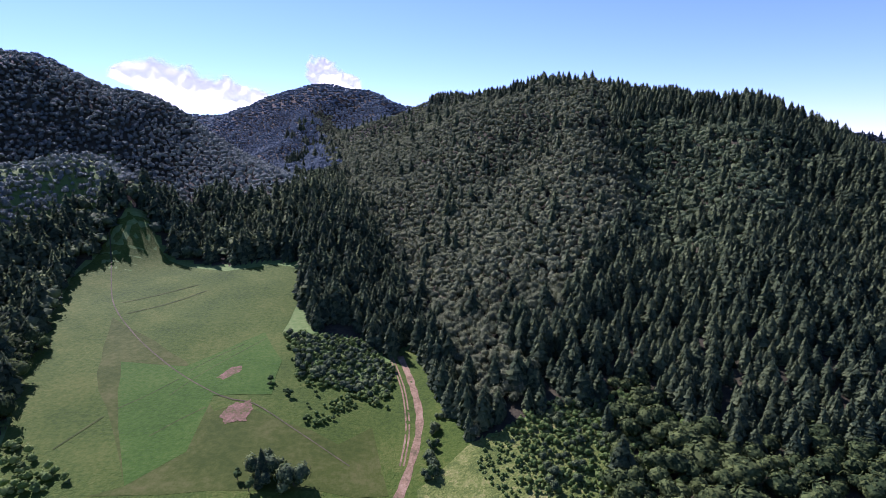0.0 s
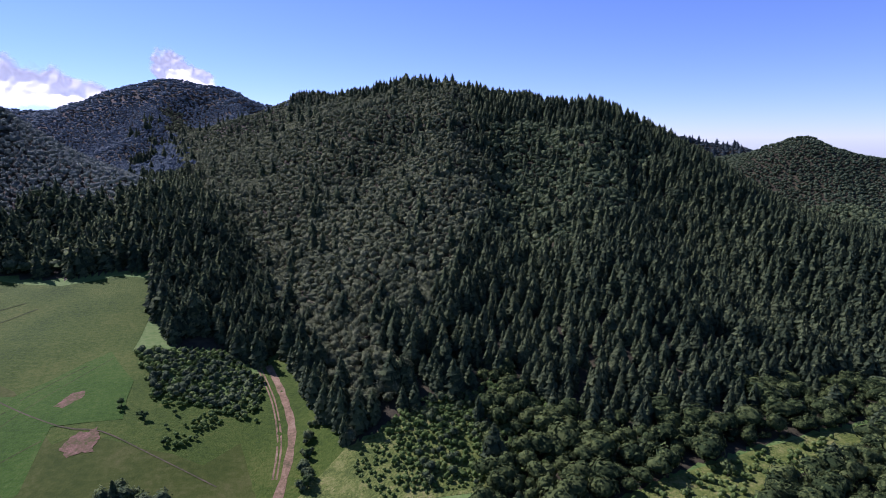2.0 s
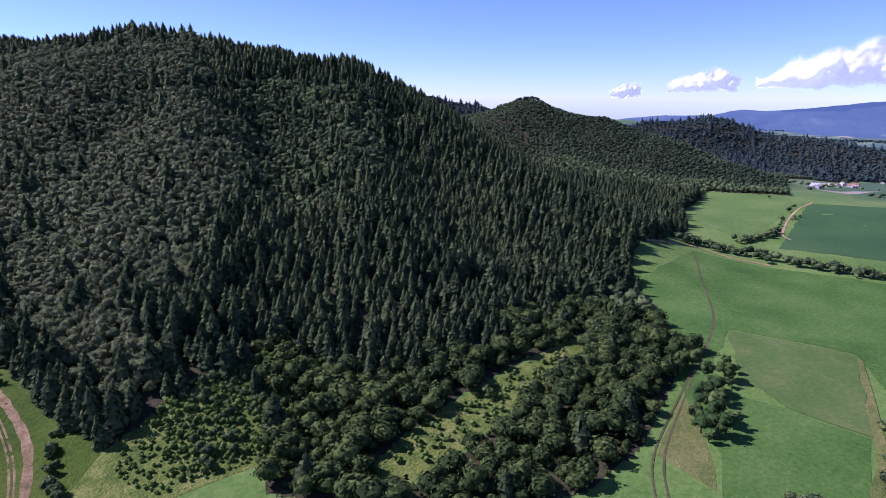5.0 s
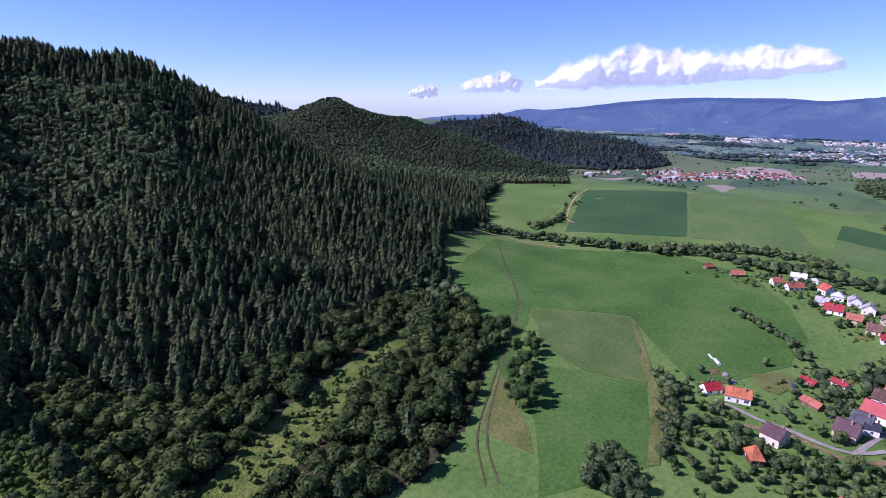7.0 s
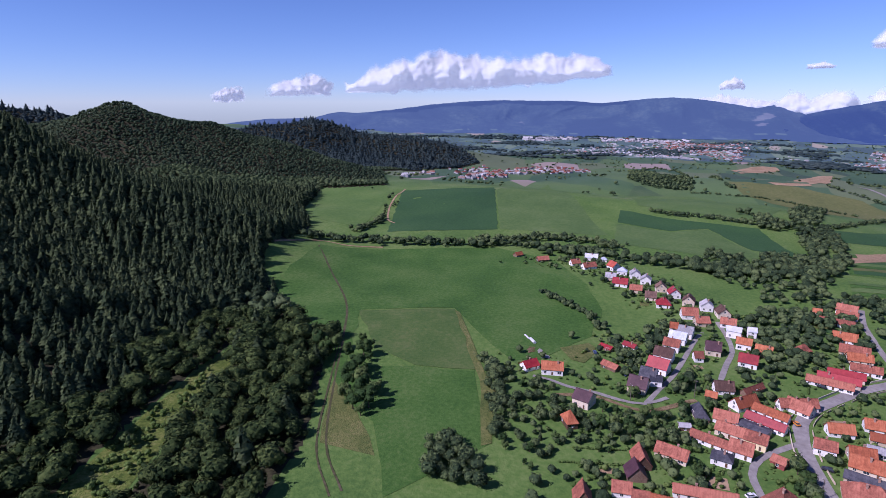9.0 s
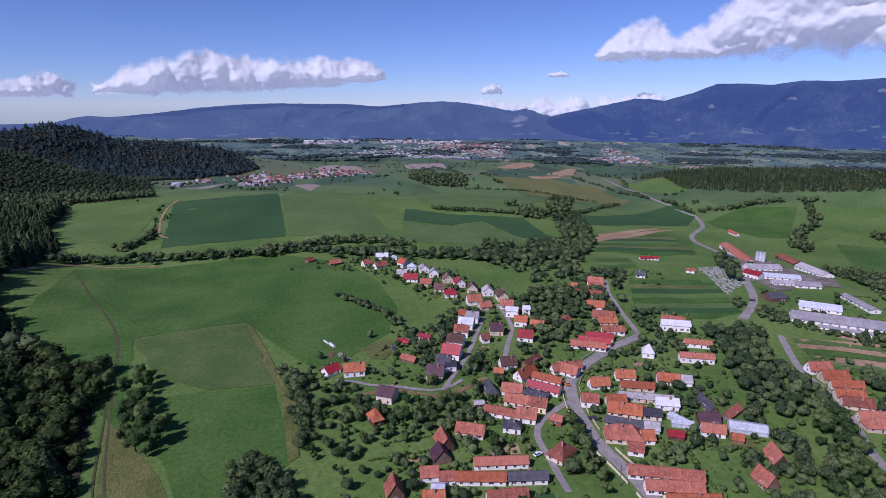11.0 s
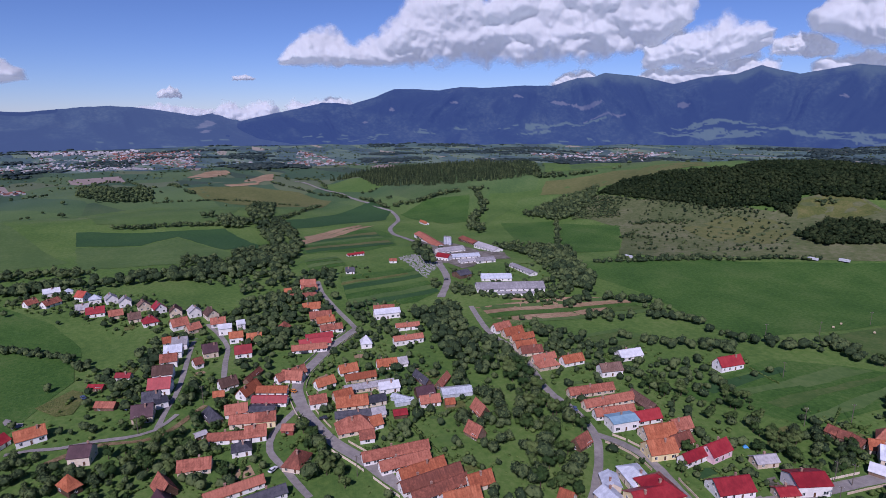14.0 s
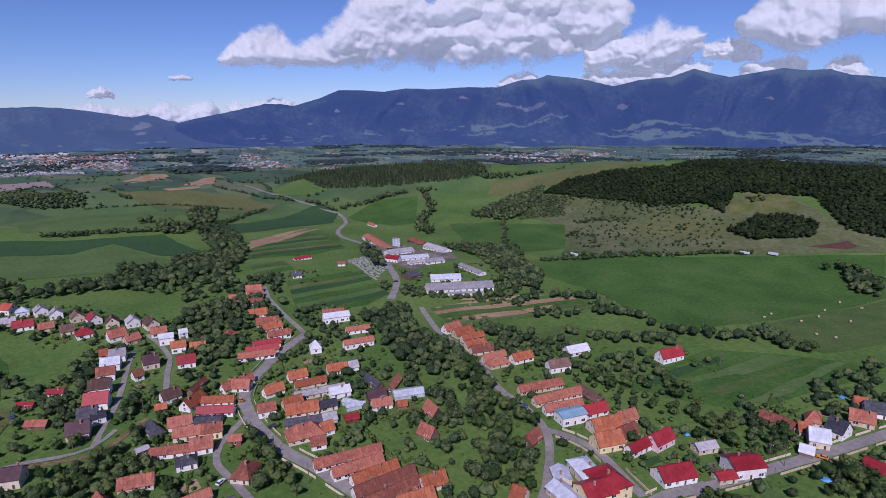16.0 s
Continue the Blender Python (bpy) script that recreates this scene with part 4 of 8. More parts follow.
field("field", M_UPLAND, [(-162, 187), (-186, 220), (-218, 282), (-234, 319), (-270, 404), (-275, 462), (-273, 491), (-258, 498), (-240, 470), (-221, 453), (-170, 437), (-139, 451), (-106, 438), (-101, 387), (-99, 334), (-56, 281), (-29, 284), (-29, 320), (-18, 346), (-13, 312), (-4, 287), (6, 262), (13, 238), (2, 221), (-7, 208), (-11, 202)], "olive-green upland meadow", -0.06)
field("field", M_DRY, [(-23, 207), (-35, 252), (-48, 235), (-100, 256), (-108, 249), (-140, 294), (-207, 344), (-179, 278), (-147, 234), (-124, 200), (-135, 194)], "sun-browned upland grass")
field("field", M_FRESH, [(-173, 290), (-138, 289), (-109, 333), (-90, 300), (-86, 266), (-113, 262), (-109, 221), (-124, 200), (-145, 235)], "fresh green mown meadow", 0.05)
field("field", M_EARTH, [(-104, 246), (-103, 253), (-101, 257), (-97, 257), (-95, 260), (-91, 253), (-92, 248), (-91, 243), (-95, 243), (-100, 240)], "bare reddish earth patch in grass", 0.1)
field("field", M_EARTH, [(-118, 279), (-114, 290), (-109, 292), (-108, 285), (-114, 277)], "bare earth scar in grass", 0.1)
field("field", M_WEEDS, [(76, 164), (120, 183), (147, 190), (191, 199), (264, 207), (245, 194), (181, 177), (125, 159), (91, 153)], "strip of rough yellow-green grass between trees")
field("field", M_WEEDS, [(-12, 211), (11, 238), (21, 240), (46, 251), (60, 256), (73, 251), (79, 227), (72, 195), (-11, 202)], "rough grassy hillock with weeds")
field("field", M_STRAW, [(192, 112), (261, 140), (250, 129), (226, 112), (190, 86)], "rough uncut brown grass")
field("field", M_STRAW, [(360, 99), (358, 95), (275, 59), (261, 50), (212, 42), (209, 46), (267, 60), (290, 70)], "dry weedy field edge", 0.2)
strips([(440, -189), (435, -258), (360, -238), (362, -163)], 7, (M_LUSH, M_PASTURE, M_CROP, M_LIME,), "narrow green allotment strip")
strips([(669, -236), (694, -344), (551, -305), (552, -202)], 8, (M_PASTURE, M_LUSH, M_OLIVE, M_CROP,), "narrow green plot on the slope")
strips([(150, -271), (118, -348), (89, -365), (99, -274)], 6, (M_LUSH, M_PASTURE, M_LUSH, M_MOWN,), "long narrow grass plot")
strips([(242, -240), (232, -294), (208, -298), (210, -266)], 4, (M_PASTURE, M_MOWN,), "orchard grass strip")
strips([(520, -187), (518, -220), (476, -212), (477, -176)], 4, (M_PASTURE, M_LUSH,), "narrow meadow strip")
strips([(315, -242), (275, -347), (238, -340), (276, -231)], 5, (M_PASTURE, M_SOIL, M_LUSH, M_MOWN,), "long narrow field strip")


# ---- roads, lanes and tracks ----
road("road", M_ASPHALT, [(151, -98), (164, -94), (191, -89), (212, -84), (237, -83), (255, -85), (267, -88), (283, -98), (307, -122), (321, -140), (329, -151)], 5.8, "grey asphalt village main road", 0.06)
road("road", M_ASPHALT, [(329, -151), (345, -153), (372, -155), (407, -160), (440, -169)], 3.4, "narrow asphalt village street", 0.06)
road("road", M_ASPHALT, [(182, -62), (191, -61), (205, -60), (220, -59), (232, -64), (241, -73), (249, -83)], 3, "grey paved side lane", 0.06)
road("road", M_ASPHALT, [(118, -140), (125, -152), (139, -170), (152, -182), (172, -190), (195, -194), (240, -214), (272, -218), (319, -238)], 3.8, "long straight asphalt street", 0.06)
road("road", M_ASPHALT, [(94, -172), (93, -182), (82, -209), (72, -240), (61, -272), (50, -307)], 5.4, "grey asphalt road with white edges", 0.06)
road("road", M_ASPHALT, [(152, -182), (140, -186), (126, -186), (108, -179), (98, -175)], 4, "asphalt lane between gardens", 0.06)
road("road", M_ASPHALT, [(265, -22), (284, -30), (300, -37), (352, -53), (369, -59)], 2.7, "narrow paved street between houses", 0.06)
road("road", M_ASPHALT, [(302, -60), (323, -66), (342, -72), (366, -73), (391, -71)], 2.9, "paved lane through the houses", 0.06)
road("road", M_ASPHALT, [(348, -231), (382, -260), (425, -282), (521, -328), (653, -355), (736, -413), (815, -446), (874, -446), (1084, -468), (1250, -439)], 6, "country road leading out to the plain", 0.06)
road("track", M_TRACK, [(-22, 199), (-19, 207), (-14, 237), (-13, 264), (-19, 296), (-27, 324)], 3.6, "muddy reddish dirt track in the valley", 0.06)
road("track", M_TRACK, [(-20, 226), (-18.9, 246), (-19.9, 264), (-23.9, 290), (-32.9, 323)], 0.8, "worn gravel wheel rut of a cart track", 0.06)
road("track", M_TRACK, [(-18.4, 226), (-17.3, 246), (-18.3, 264), (-22.3, 290), (-31.3, 323)], 0.8, "worn gravel wheel rut of a cart track", 0.06)
road("track", M_PATH, [(-276, 469), (-223, 373), (-184, 324), (-146, 288), (-110, 262), (-92, 257), (-69, 241), (-41, 222)], 0.8, "faint trodden path across the meadow", 0.14)
road("track", M_BRUSH, [(-153, 249), (-144, 261), (-136, 276)], 0.8, "grassy terrace edge on the meadow", 0.12)
road("track", M_BRUSH, [(-129, 230), (-121, 242), (-113, 252)], 0.8, "grassy terrace edge on the meadow", 0.12)
road("track", M_BRUSH, [(-164, 220), (-160, 232), (-156, 243)], 0.9, "grassy terrace edge on the meadow", 0.12)
road("track", M_BRUSH, [(-134, 285), (-126, 301), (-116, 317)], 0.8, "grassy terrace edge on the meadow", 0.12)
road("track", M_BRUSH, [(-134, 261), (-125, 287), (-106, 325)], 0.6, "grassy terrace edge on the meadow", 0.12)
road("track", M_BRUSH, [(-214, 368), (-198, 385), (-179, 406)], 1.3, "grassy terrace edge on the meadow", 0.1)
road("track", M_BRUSH, [(-201, 350), (-186, 368), (-169, 396)], 1.5, "grassy terrace edge on the meadow", 0.1)
road("track", M_PATH, [(166, 89), (192, 109), (240, 130), (286, 148)], 1, "worn wheel rut of a dirt track", 0.1)
road("track", M_PATH, [(162, 92), (189, 112), (238, 132), (284, 149)], 0.9, "worn wheel rut of a dirt track", 0.1)
road("track", M_PATH, [(286, 148), (355, 179), (440, 239), (478, 267)], 1.6, "faint grassy track across the meadow", 0.1)
road("track", M_ASPHALT, [(279, 34), (277, 25), (272, 15), (269, 1), (265, -9), (264, -21), (273, -32)], 2.4, "grey gravel drive between gardens", 0.25)
road("track", M_TRACK, [(262, 20), (266, 3), (258, -21), (275, -45)], 3, "gravel lane by the orchard", 0.1)
road("track", M_SOIL, [(442, 294), (500, 278), (501, 246), (510, 214)], 3.5, "pale dirt road along the brook", 0.1)
road("track", M_SOIL, [(626, 247), (651, 266), (754, 300), (849, 316)], 2.5, "pale farm track between fields", 0.1)


# ---- building materials ----
def tiles(name, stops):
    return streaked(mat(name, stops, 0.9, rough=0.75, bump=0.06, bump_size=0.35, objrand=0.55, coarse=5), 0.6)


def streaked(material, amount):
    """Rain and lichen leave streaks that run down from the ridge, and courses of tiles show as fine lines."""
    n, l = material.node_tree.nodes, material.node_tree.links
    b = n["Principled BSDF"]
    place = n.new("ShaderNodeMapping")
    place.inputs["Scale"].default_value = (1.6, 0.22, 0.22)
    l.new(n.new("ShaderNodeTexCoord").outputs["Object"], place.inputs["Vector"])
    runs = n.new("ShaderNodeTexNoise")
    runs.inputs["Scale"].default_value, runs.inputs["Detail"].default_value, runs.inputs["Roughness"].default_value = 1.0, 5, 0.7
    l.new(place.outputs[0], runs.inputs["Vector"])
    span = n.new("ShaderNodeMapRange")
    span.inputs["From Min"].default_value, span.inputs["From Max"].default_value = 0.3, 0.7
    span.inputs["To Min"].default_value, span.inputs["To Max"].default_value = 0.45, 1.35
    l.new(runs.outputs["Fac"], span.inputs["Value"])
    mix = n.new("ShaderNodeMix")
    mix.data_type, mix.blend_type = "RGBA", "MULTIPLY"
    mix.inputs[0].default_value = amount
    l.new(b.inputs["Base Color"].links[0].from_socket, mix.inputs[6])
    l.new(span.outputs[0], mix.inputs[7])
    l.new(mix.outputs[2], b.inputs["Base Color"])
    return material


ROOFS = {
    "orange": tiles("orange_tiles", [(0.23, 0.070, 0.036), (0.32, 0.100, 0.048), (0.41, 0.145, 0.072)]),
    "rust": tiles("weathered_tiles", [(0.16, 0.060, 0.042), (0.27, 0.095, 0.062), (0.38, 0.145, 0.095)]),
    "red": tiles("red_tiles", [(0.24, 0.05, 0.035), (0.32, 0.065, 0.045), (0.40, 0.09, 0.06)]),
    "brown": tiles("brown_tiles", [(0.085, 0.050, 0.040), (0.135, 0.080, 0.062), (0.19, 0.12, 0.095)]),
    "crimson": mat("crimson_sheet_metal", [(0.20, 0.012, 0.016), (0.27, 0.020, 0.024), (0.33, 0.035, 0.036)], 2.0, rough=0.45, bump=0.02, bump_size=0.5, objrand=0.4, coarse=6, spec=0.5),
    "plum": mat("dark_sheet_metal", [(0.045, 0.018, 0.024), (0.065, 0.028, 0.035), (0.09, 0.045, 0.05)], 1.5, rough=0.55, bump=0.03, bump_size=0.4, coarse=5, spec=0.4),
    "slate": mat("slate_roofing", [(0.035, 0.037, 0.048), (0.055, 0.057, 0.070), (0.085, 0.085, 0.10)], 1.2, rough=0.6, bump=0.03, bump_size=0.4, objrand=0.4, coarse=5),
    "grey": mat("asbestos_sheets", [(0.22, 0.215, 0.225), (0.30, 0.295, 0.305), (0.40, 0.39, 0.40)], 1.5, rough=0.8, bump=0.04, bump_size=0.5, objrand=0.5, coarse=6),
    "pale": mat("zinc_sheets", [(0.36, 0.40, 0.46), (0.46, 0.50, 0.56), (0.56, 0.60, 0.65)], 2.0, rough=0.45, bump=0.02, bump_size=0.5, objrand=0.3, coarse=5, spec=0.5),
    "white": mat("white_roofing", [(0.42, 0.44, 0.47), (0.52, 0.54, 0.57), (0.62, 0.63, 0.66)], 2.0, rough=0.6, bump=0.02, bump_size=0.5, coarse=6),
    "blue": mat("blue_roofing", [(0.15, 0.26, 0.34), (0.19, 0.32, 0.40), (0.24, 0.38, 0.46)], 2.0, rough=0.6, bump=0.02, bump_size=0.5, coarse=6),
}
for sheet_roof in ("crimson", "plum", "slate", "grey", "pale"):
    streaked(ROOFS[sheet_roof], 0.35)
ROOF_WORDS = {"orange": "orange tiled", "rust": "weathered red tiled", "red": "red tiled", "brown": "brown tiled", "crimson": "crimson metal", "plum": "dark plum metal",
              "slate": "dark slate", "grey": "grey sheet", "pale": "pale zinc", "white": "white sheet", "blue": "flat blue"}
WALLS = {
    "white": mat("white_render", [(0.60, 0.59, 0.57), (0.70, 0.69, 0.67), (0.76, 0.75, 0.73)], 1.5, bump=0.01, bump_size=0.3, objrand=0.3, coarse=5),
    "cream": mat("cream_render", [(0.44, 0.36, 0.27), (0.54, 0.45, 0.34), (0.62, 0.54, 0.43)], 1.5, bump=0.01, bump_size=0.3, objrand=0.6, coarse=5),
    "yellow": mat("yellow_render", [(0.60, 0.50, 0.26), (0.68, 0.57, 0.32), (0.74, 0.64, 0.40)], 1.5, bump=0.01, bump_size=0.3, coarse=5),
    "pink": mat("pink_render", [(0.58, 0.38, 0.42), (0.66, 0.46, 0.50), (0.72, 0.54, 0.56)], 1.5, bump=0.01, bump_size=0.3, coarse=5),
    "red": mat("red_boards", [(0.16, 0.04, 0.035), (0.22, 0.06, 0.05), (0.28, 0.09, 0.07)], 0.8, bump=0.03, bump_size=0.2, coarse=4),
    "timber": mat("weathered_timber", [(0.075, 0.045, 0.030), (0.13, 0.080, 0.055), (0.20, 0.14, 0.10)], 0.6, bump=0.04, bump_size=0.2, objrand=0.5, coarse=4),
}
WALL_WORDS = {"white": "white-rendered", "cream": "cream-rendered", "yellow": "yellow-rendered", "pink": "pink-rendered", "red": "red-boarded", "timber": "timber-walled", "glass": "glass-walled"}
M_FRAME = mat("window_frame_paint", [(0.62, 0.62, 0.60), (0.70, 0.70, 0.68)], 0.5, rough=0.5)
M_DOOR = mat("door_wood", [(0.09, 0.05, 0.03), (0.14, 0.08, 0.05)], 0.4, rough=0.6)
M_BRICK = mat("chimney_brick", [(0.22, 0.12, 0.09), (0.32, 0.20, 0.15), (0.42, 0.30, 0.24)], 0.3, coarse=1.5)
M_PANE = bpy.data.materials.new("window_glass")
M_PANE.use_nodes = True
M_PANE.node_tree.nodes["Principled BSDF"].inputs["Base Color"].default_value = (0.035, 0.045, 0.055, 1)
M_PANE.node_tree.nodes["Principled BSDF"].inputs["Roughness"].default_value = 0.08
M_GLASSHOUSE = mat("greenhouse_glass", [(0.30, 0.34, 0.37), (0.42, 0.46, 0.50), (0.52, 0.56, 0.60)], 1.0, rough=0.25, coarse=4, spec=0.6)
M_METAL = mat("grey_metal", [(0.30, 0.31, 0.32), (0.42, 0.43, 0.44)], 0.6, rough=0.45, metal=0.6)


def part(name, bm, material, parent, label=""):
    me = bpy.data.meshes.new(name)
    bm.to_mesh(me)
    bm.free()
    for m in material if isinstance(material, tuple) else (material,):
        me.materials.append(m)
    ob = new(name, me)
    ob.parent = parent
    return tagged(ob, label)


def shared(name, me, parent, m, label=""):
    ob = new(name, me)
    ob.parent = parent
    ob.matrix_basis = m
    return tagged(ob, label)


def solid(bm, corners, faces, mi=0):
    vs = [bm.verts.new(c) for c in corners]
    for f in faces:
        bm.faces.new([vs[i] for i in f]).material_index = mi


def block(bm, x0, x1, y0, y1, z0, z1, mi=0):
    solid(bm, [(x, y, z) for z in (z0, z1) for y in (y0, y1) for x in (x0, x1)],
          [(0, 2, 3, 1), (4, 5, 7, 6), (0, 1, 5, 4), (2, 6, 7, 3), (0, 4, 6, 2), (1, 3, 7, 5)], mi)


def inset_box(name, w, h, split, rim, back, mats):
    """A framed box that faces -y, its front split into set-back panels: one connected piece."""
    bm = bmesh.new()
    block(bm, -w / 2, w / 2, -0.09, 0.04, 0, h)
    if split:
        bmesh.ops.bisect_plane(bm, geom=bm.verts[:] + bm.edges[:] + bm.faces[:], plane_co=(0, 0, 0), plane_no=(1, 0, 0))
    bmesh.ops.recalc_face_normals(bm, faces=bm.faces[:])
    front = [f for f in bm.faces if f.normal.y < -0.9]
    bmesh.ops.inset_individual(bm, faces=front, thickness=rim, depth=-back)
    for f in front:
        f.material_index = 1
    me = bpy.data.meshes.new(name)
    bm.to_mesh(me)
    bm.free()
    for m in mats:
        me.materials.append(m)
    return me


def window_mesh(w, h):
    return inset_box("window", w, h, True, 0.08, 0.06, (M_FRAME, M_PANE))


def door_mesh(w, h):
    return inset_box("door", w, h, w > 2, 0.1, 0.04, (M_FRAME, M_DOOR))


WINDOW, WIDE_WINDOW, DOOR, GATE = window_mesh(1.1, 1.4), window_mesh(2.0, 1.4), door_mesh(1.0, 2.05), door_mesh(2.6, 2.5)


def roof_mesh(l, w, eaves, ridge, hip, over=0.4, thick=0.22):
    """Two or four sloping slabs with eaves that reach past the walls, and a ridge cap."""
    bm = bmesh.new()
    fall = (ridge - eaves) / (w / 2)
    a, b = l / 2 + over, w / 2 + over
    ze = eaves - over * fall
    r = a - (b * 0.95 if hip else 0)
    r = max(r, 0.3)
    for dz, flip in ((0, False), (-thick, True)):
        lo = [bm.verts.new(p) for p in ((-a, -b, ze + dz), (a, -b, ze + dz), (a, b, ze + dz), (-a, b, ze + dz))]
        hi = [bm.verts.new((-r, 0, ridge + dz)), bm.verts.new((r, 0, ridge + dz))]
        fs = [(lo[0], lo[1], hi[1], hi[0]), (lo[2], lo[3], hi[0], hi[1])]
        if hip:
            fs += [(lo[1], lo[2], hi[1]), (lo[3], lo[0], hi[0])]
        for f in fs:
            bm.faces.new(f[::-1] if flip else f)
        if not flip:
            top_lo, top_hi = lo, hi
        else:
            for i, j in ((0, 1), (2, 3)) + (((1, 2), (3, 0)) if hip else ()):
                bm.faces.new((top_lo[i], lo[i], lo[j], top_lo[j]))
            if not hip:
                for i, j, k in ((1, 2, 1), (3, 0, 0)):
                    bm.faces.new((top_lo[i], lo[i], hi[k], top_hi[k]))
                    bm.faces.new((top_hi[k], hi[k], lo[j], top_lo[j]))
    block(bm, -r, r, -0.14, 0.14, ridge - 0.05, ridge + 0.08)
    bmesh.ops.recalc_face_normals(bm, faces=bm.faces[:])
    return bm


def house(x, y, turn, l, w, eaves, ridge, roof, wall, kind="house"):
    """A house with its long side along its own x: walls with gables, roof, chimney, windows and door."""
    rnd = random.Random(int(x * 13 + y * 7))
    n = [float(ground(x + dx, y + dy)) for dx in (-4, 4) for dy in (-4, 4)]
    z = min(n) + 0.1
    root = new(kind)
    root.matrix_basis = pose(x, y, z, 0, 0, turn)
    hip = kind == "house" and (w >= 11 or (rnd.random() < 0.12 and l < 16)) and ridge - eaves > 1.5
    flat = ridge - eaves < 0.9
    wm = M_GLASSHOUSE if wall == "glass" else WALLS[wall]
    bm = bmesh.new()
    a, b, dip = l / 2, w / 2, -1.2
    low = [(-a, -b), (a, -b), (a, b), (-a, b)]
    vs0 = [bm.verts.new((*p, dip)) for p in low]
    vs1 = [bm.verts.new((*p, eaves)) for p in low]
    if hip:
        for i in range(4):
            bm.faces.new((vs0[i], vs0[(i + 1) % 4], vs1[(i + 1) % 4], vs1[i]))
        bm.faces.new(vs1)
    else:
        pk = [bm.verts.new((s * a, 0, ridge - 0.12)) for s in (-1, 1)]
        bm.faces.new((vs0[0], vs0[1], vs1[1], vs1[0]))
        bm.faces.new((vs0[2], vs0[3], vs1[3], vs1[2]))
        bm.faces.new((vs0[1], vs0[2], vs1[2], pk[1], vs1[1]))
        bm.faces.new((vs0[3], vs0[0], vs1[0], pk[0], vs1[3]))
    part("wall", bm, wm, root)
    part("roof", roof_mesh(l, w, eaves, ridge, hip, 0.25 if wall == "glass" else 0.4), M_GLASSHOUSE if wall == "glass" else ROOFS[roof], root, ROOF_WORDS[roof] + " roof" if wall != "glass" else "glazed roof")
    if kind == "house" and l > 7 and wall != "timber":
        bm = bmesh.new()
        cx, cy = rnd.uniform(-0.3, 0.3) * l, rnd.choice((-1, 1)) * 0.12 * w
        cz = ridge - abs(cy) * (ridge - eaves) / b
        block(bm, cx - 0.35, cx + 0.35, cy - 0.35, cy + 0.35, cz - 0.6, cz + 1.3)
        block(bm, cx - 0.45, cx + 0.45, cy - 0.45, cy + 0.45, cz + 1.3, cz + 1.42)
        part("chimney", bm, M_BRICK, root, "plastered brick chimney")
    if wall not in ("glass",):
        floors = [0.9] if eaves < 5.2 else [0.9, 3.7]
        for zf in floors:
            if zf + 1.5 > eaves and len(floors) > 1:
                continue
            zz = min(zf, eaves - 1.9)
            if zz < 0.3:
                continue
            step = 3.1 if kind == "house" else 4.6
            k = max(1, int((l - 1.2) / step))
            for i in range(k):
                xx = -l / 2 + (i + 0.5) * l / k
                for side in (-1, 1):
                    if wall == "timber" and rnd.random() < 0.6:
                        continue
                    if side == -1 and zf < 1 and i == k // 2 and k > 1:
                        shared("door", DOOR if wall != "timber" else GATE, root, pose(xx, side * b - 0.0, 0.05, 0, 0, 0), "panelled wooden door")
                        continue
                    shared("window", WINDOW if rnd.random() < 0.7 else WIDE_WINDOW, root, pose(xx, side * b, zz, 0, 0, 0 if side == -1 else 180))
            for side in (-1, 1):
                for yy in ((-0.25, 0.25) if w > 7.5 else (0,)):
                    if wall == "timber" and rnd.random() < 0.6:
                        continue
                    shared("window", WINDOW, root, pose(side * a, yy * w, zz, 0, 0, 90 * side))
        if not hip and not flat and ridge - eaves > 3.0 and wall != "timber":
            for side in (-1, 1):
                shared("window", WINDOW, root, pose(side * a, 0, eaves + 0.3, 0, 0, 90 * side))
    HOUSES.append((x, y, math.cos(radians(turn)), math.sin(radians(turn)), l / 2 + 1.5, w / 2 + 1.5))
    shape = {"house": "hip-roofed house" if hip else "long farmhouse" if l > 16 else "cottage" if eaves < 4 else "two-storey house", "barn": "farm barn", "greenhouse": "garden greenhouse"}[kind]
    if wall == "timber" and kind == "house":
        shape = "shed"
    label = f"{WALL_WORDS[wall]} {shape} with a {ROOF_WORDS[roof]} roof" if wall != "glass" else "long low glass greenhouse in a vegetable garden"
    return tagged(root, label, kind if shape != "shed" else "shed", "village houses" if kind == "house" else "farm buildings")


# ---- houses: middle of the ridge, bearing, length, width, eaves, ridge, roof, wall ----
house(494.6, -4.2, 41, 8.0, 7.9, 4.1, 7.6, "red", "white")
house(483.4, -11.4, -5, 5.4, 7.9, 4.1, 7.1, "pale", "white")
house(479.4, -21.5, 4, 8.9, 7.9, 4.1, 7.1, "grey", "white")
house(465.8, -29.4, -4, 8.1, 7.9, 4.1, 7.1, "grey", "white")
house(447.9, -39.6, 1, 7.8, 7.9, 3.8, 7.3, "brown", "cream")
house(435, -47.8, 7, 9.3, 7.9, 3.8, 7.3, "crimson", "white")
house(420.2, -56.4, -9, 8.4, 7.9, 3.8, 7.3, "brown", "cream")
house(412, -66.9, 0, 7.8, 7.9, 4.1, 7.1, "grey", "white")
house(401.4, -75.7, 6, 9.8, 7.9, 3.8, 7.3, "brown", "cream")
house(465.9, -2.5, -94, 7.9, 7.0, 3.1, 6.1, "grey", "cream")
house(452.8, -9.9, -97, 11.2, 7.9, 3.1, 6.6, "crimson", "white")
house(440.4, -21.2, -91, 8.6, 7.0, 3.0, 6.0, "rust", "cream")
house(426.1, -31.2, -93, 7.6, 7.0, 3.0, 6.5, "brown", "cream")
house(413.1, -39.2, -89, 9.5, 8.7, 3.1, 7.0, "crimson", "white")
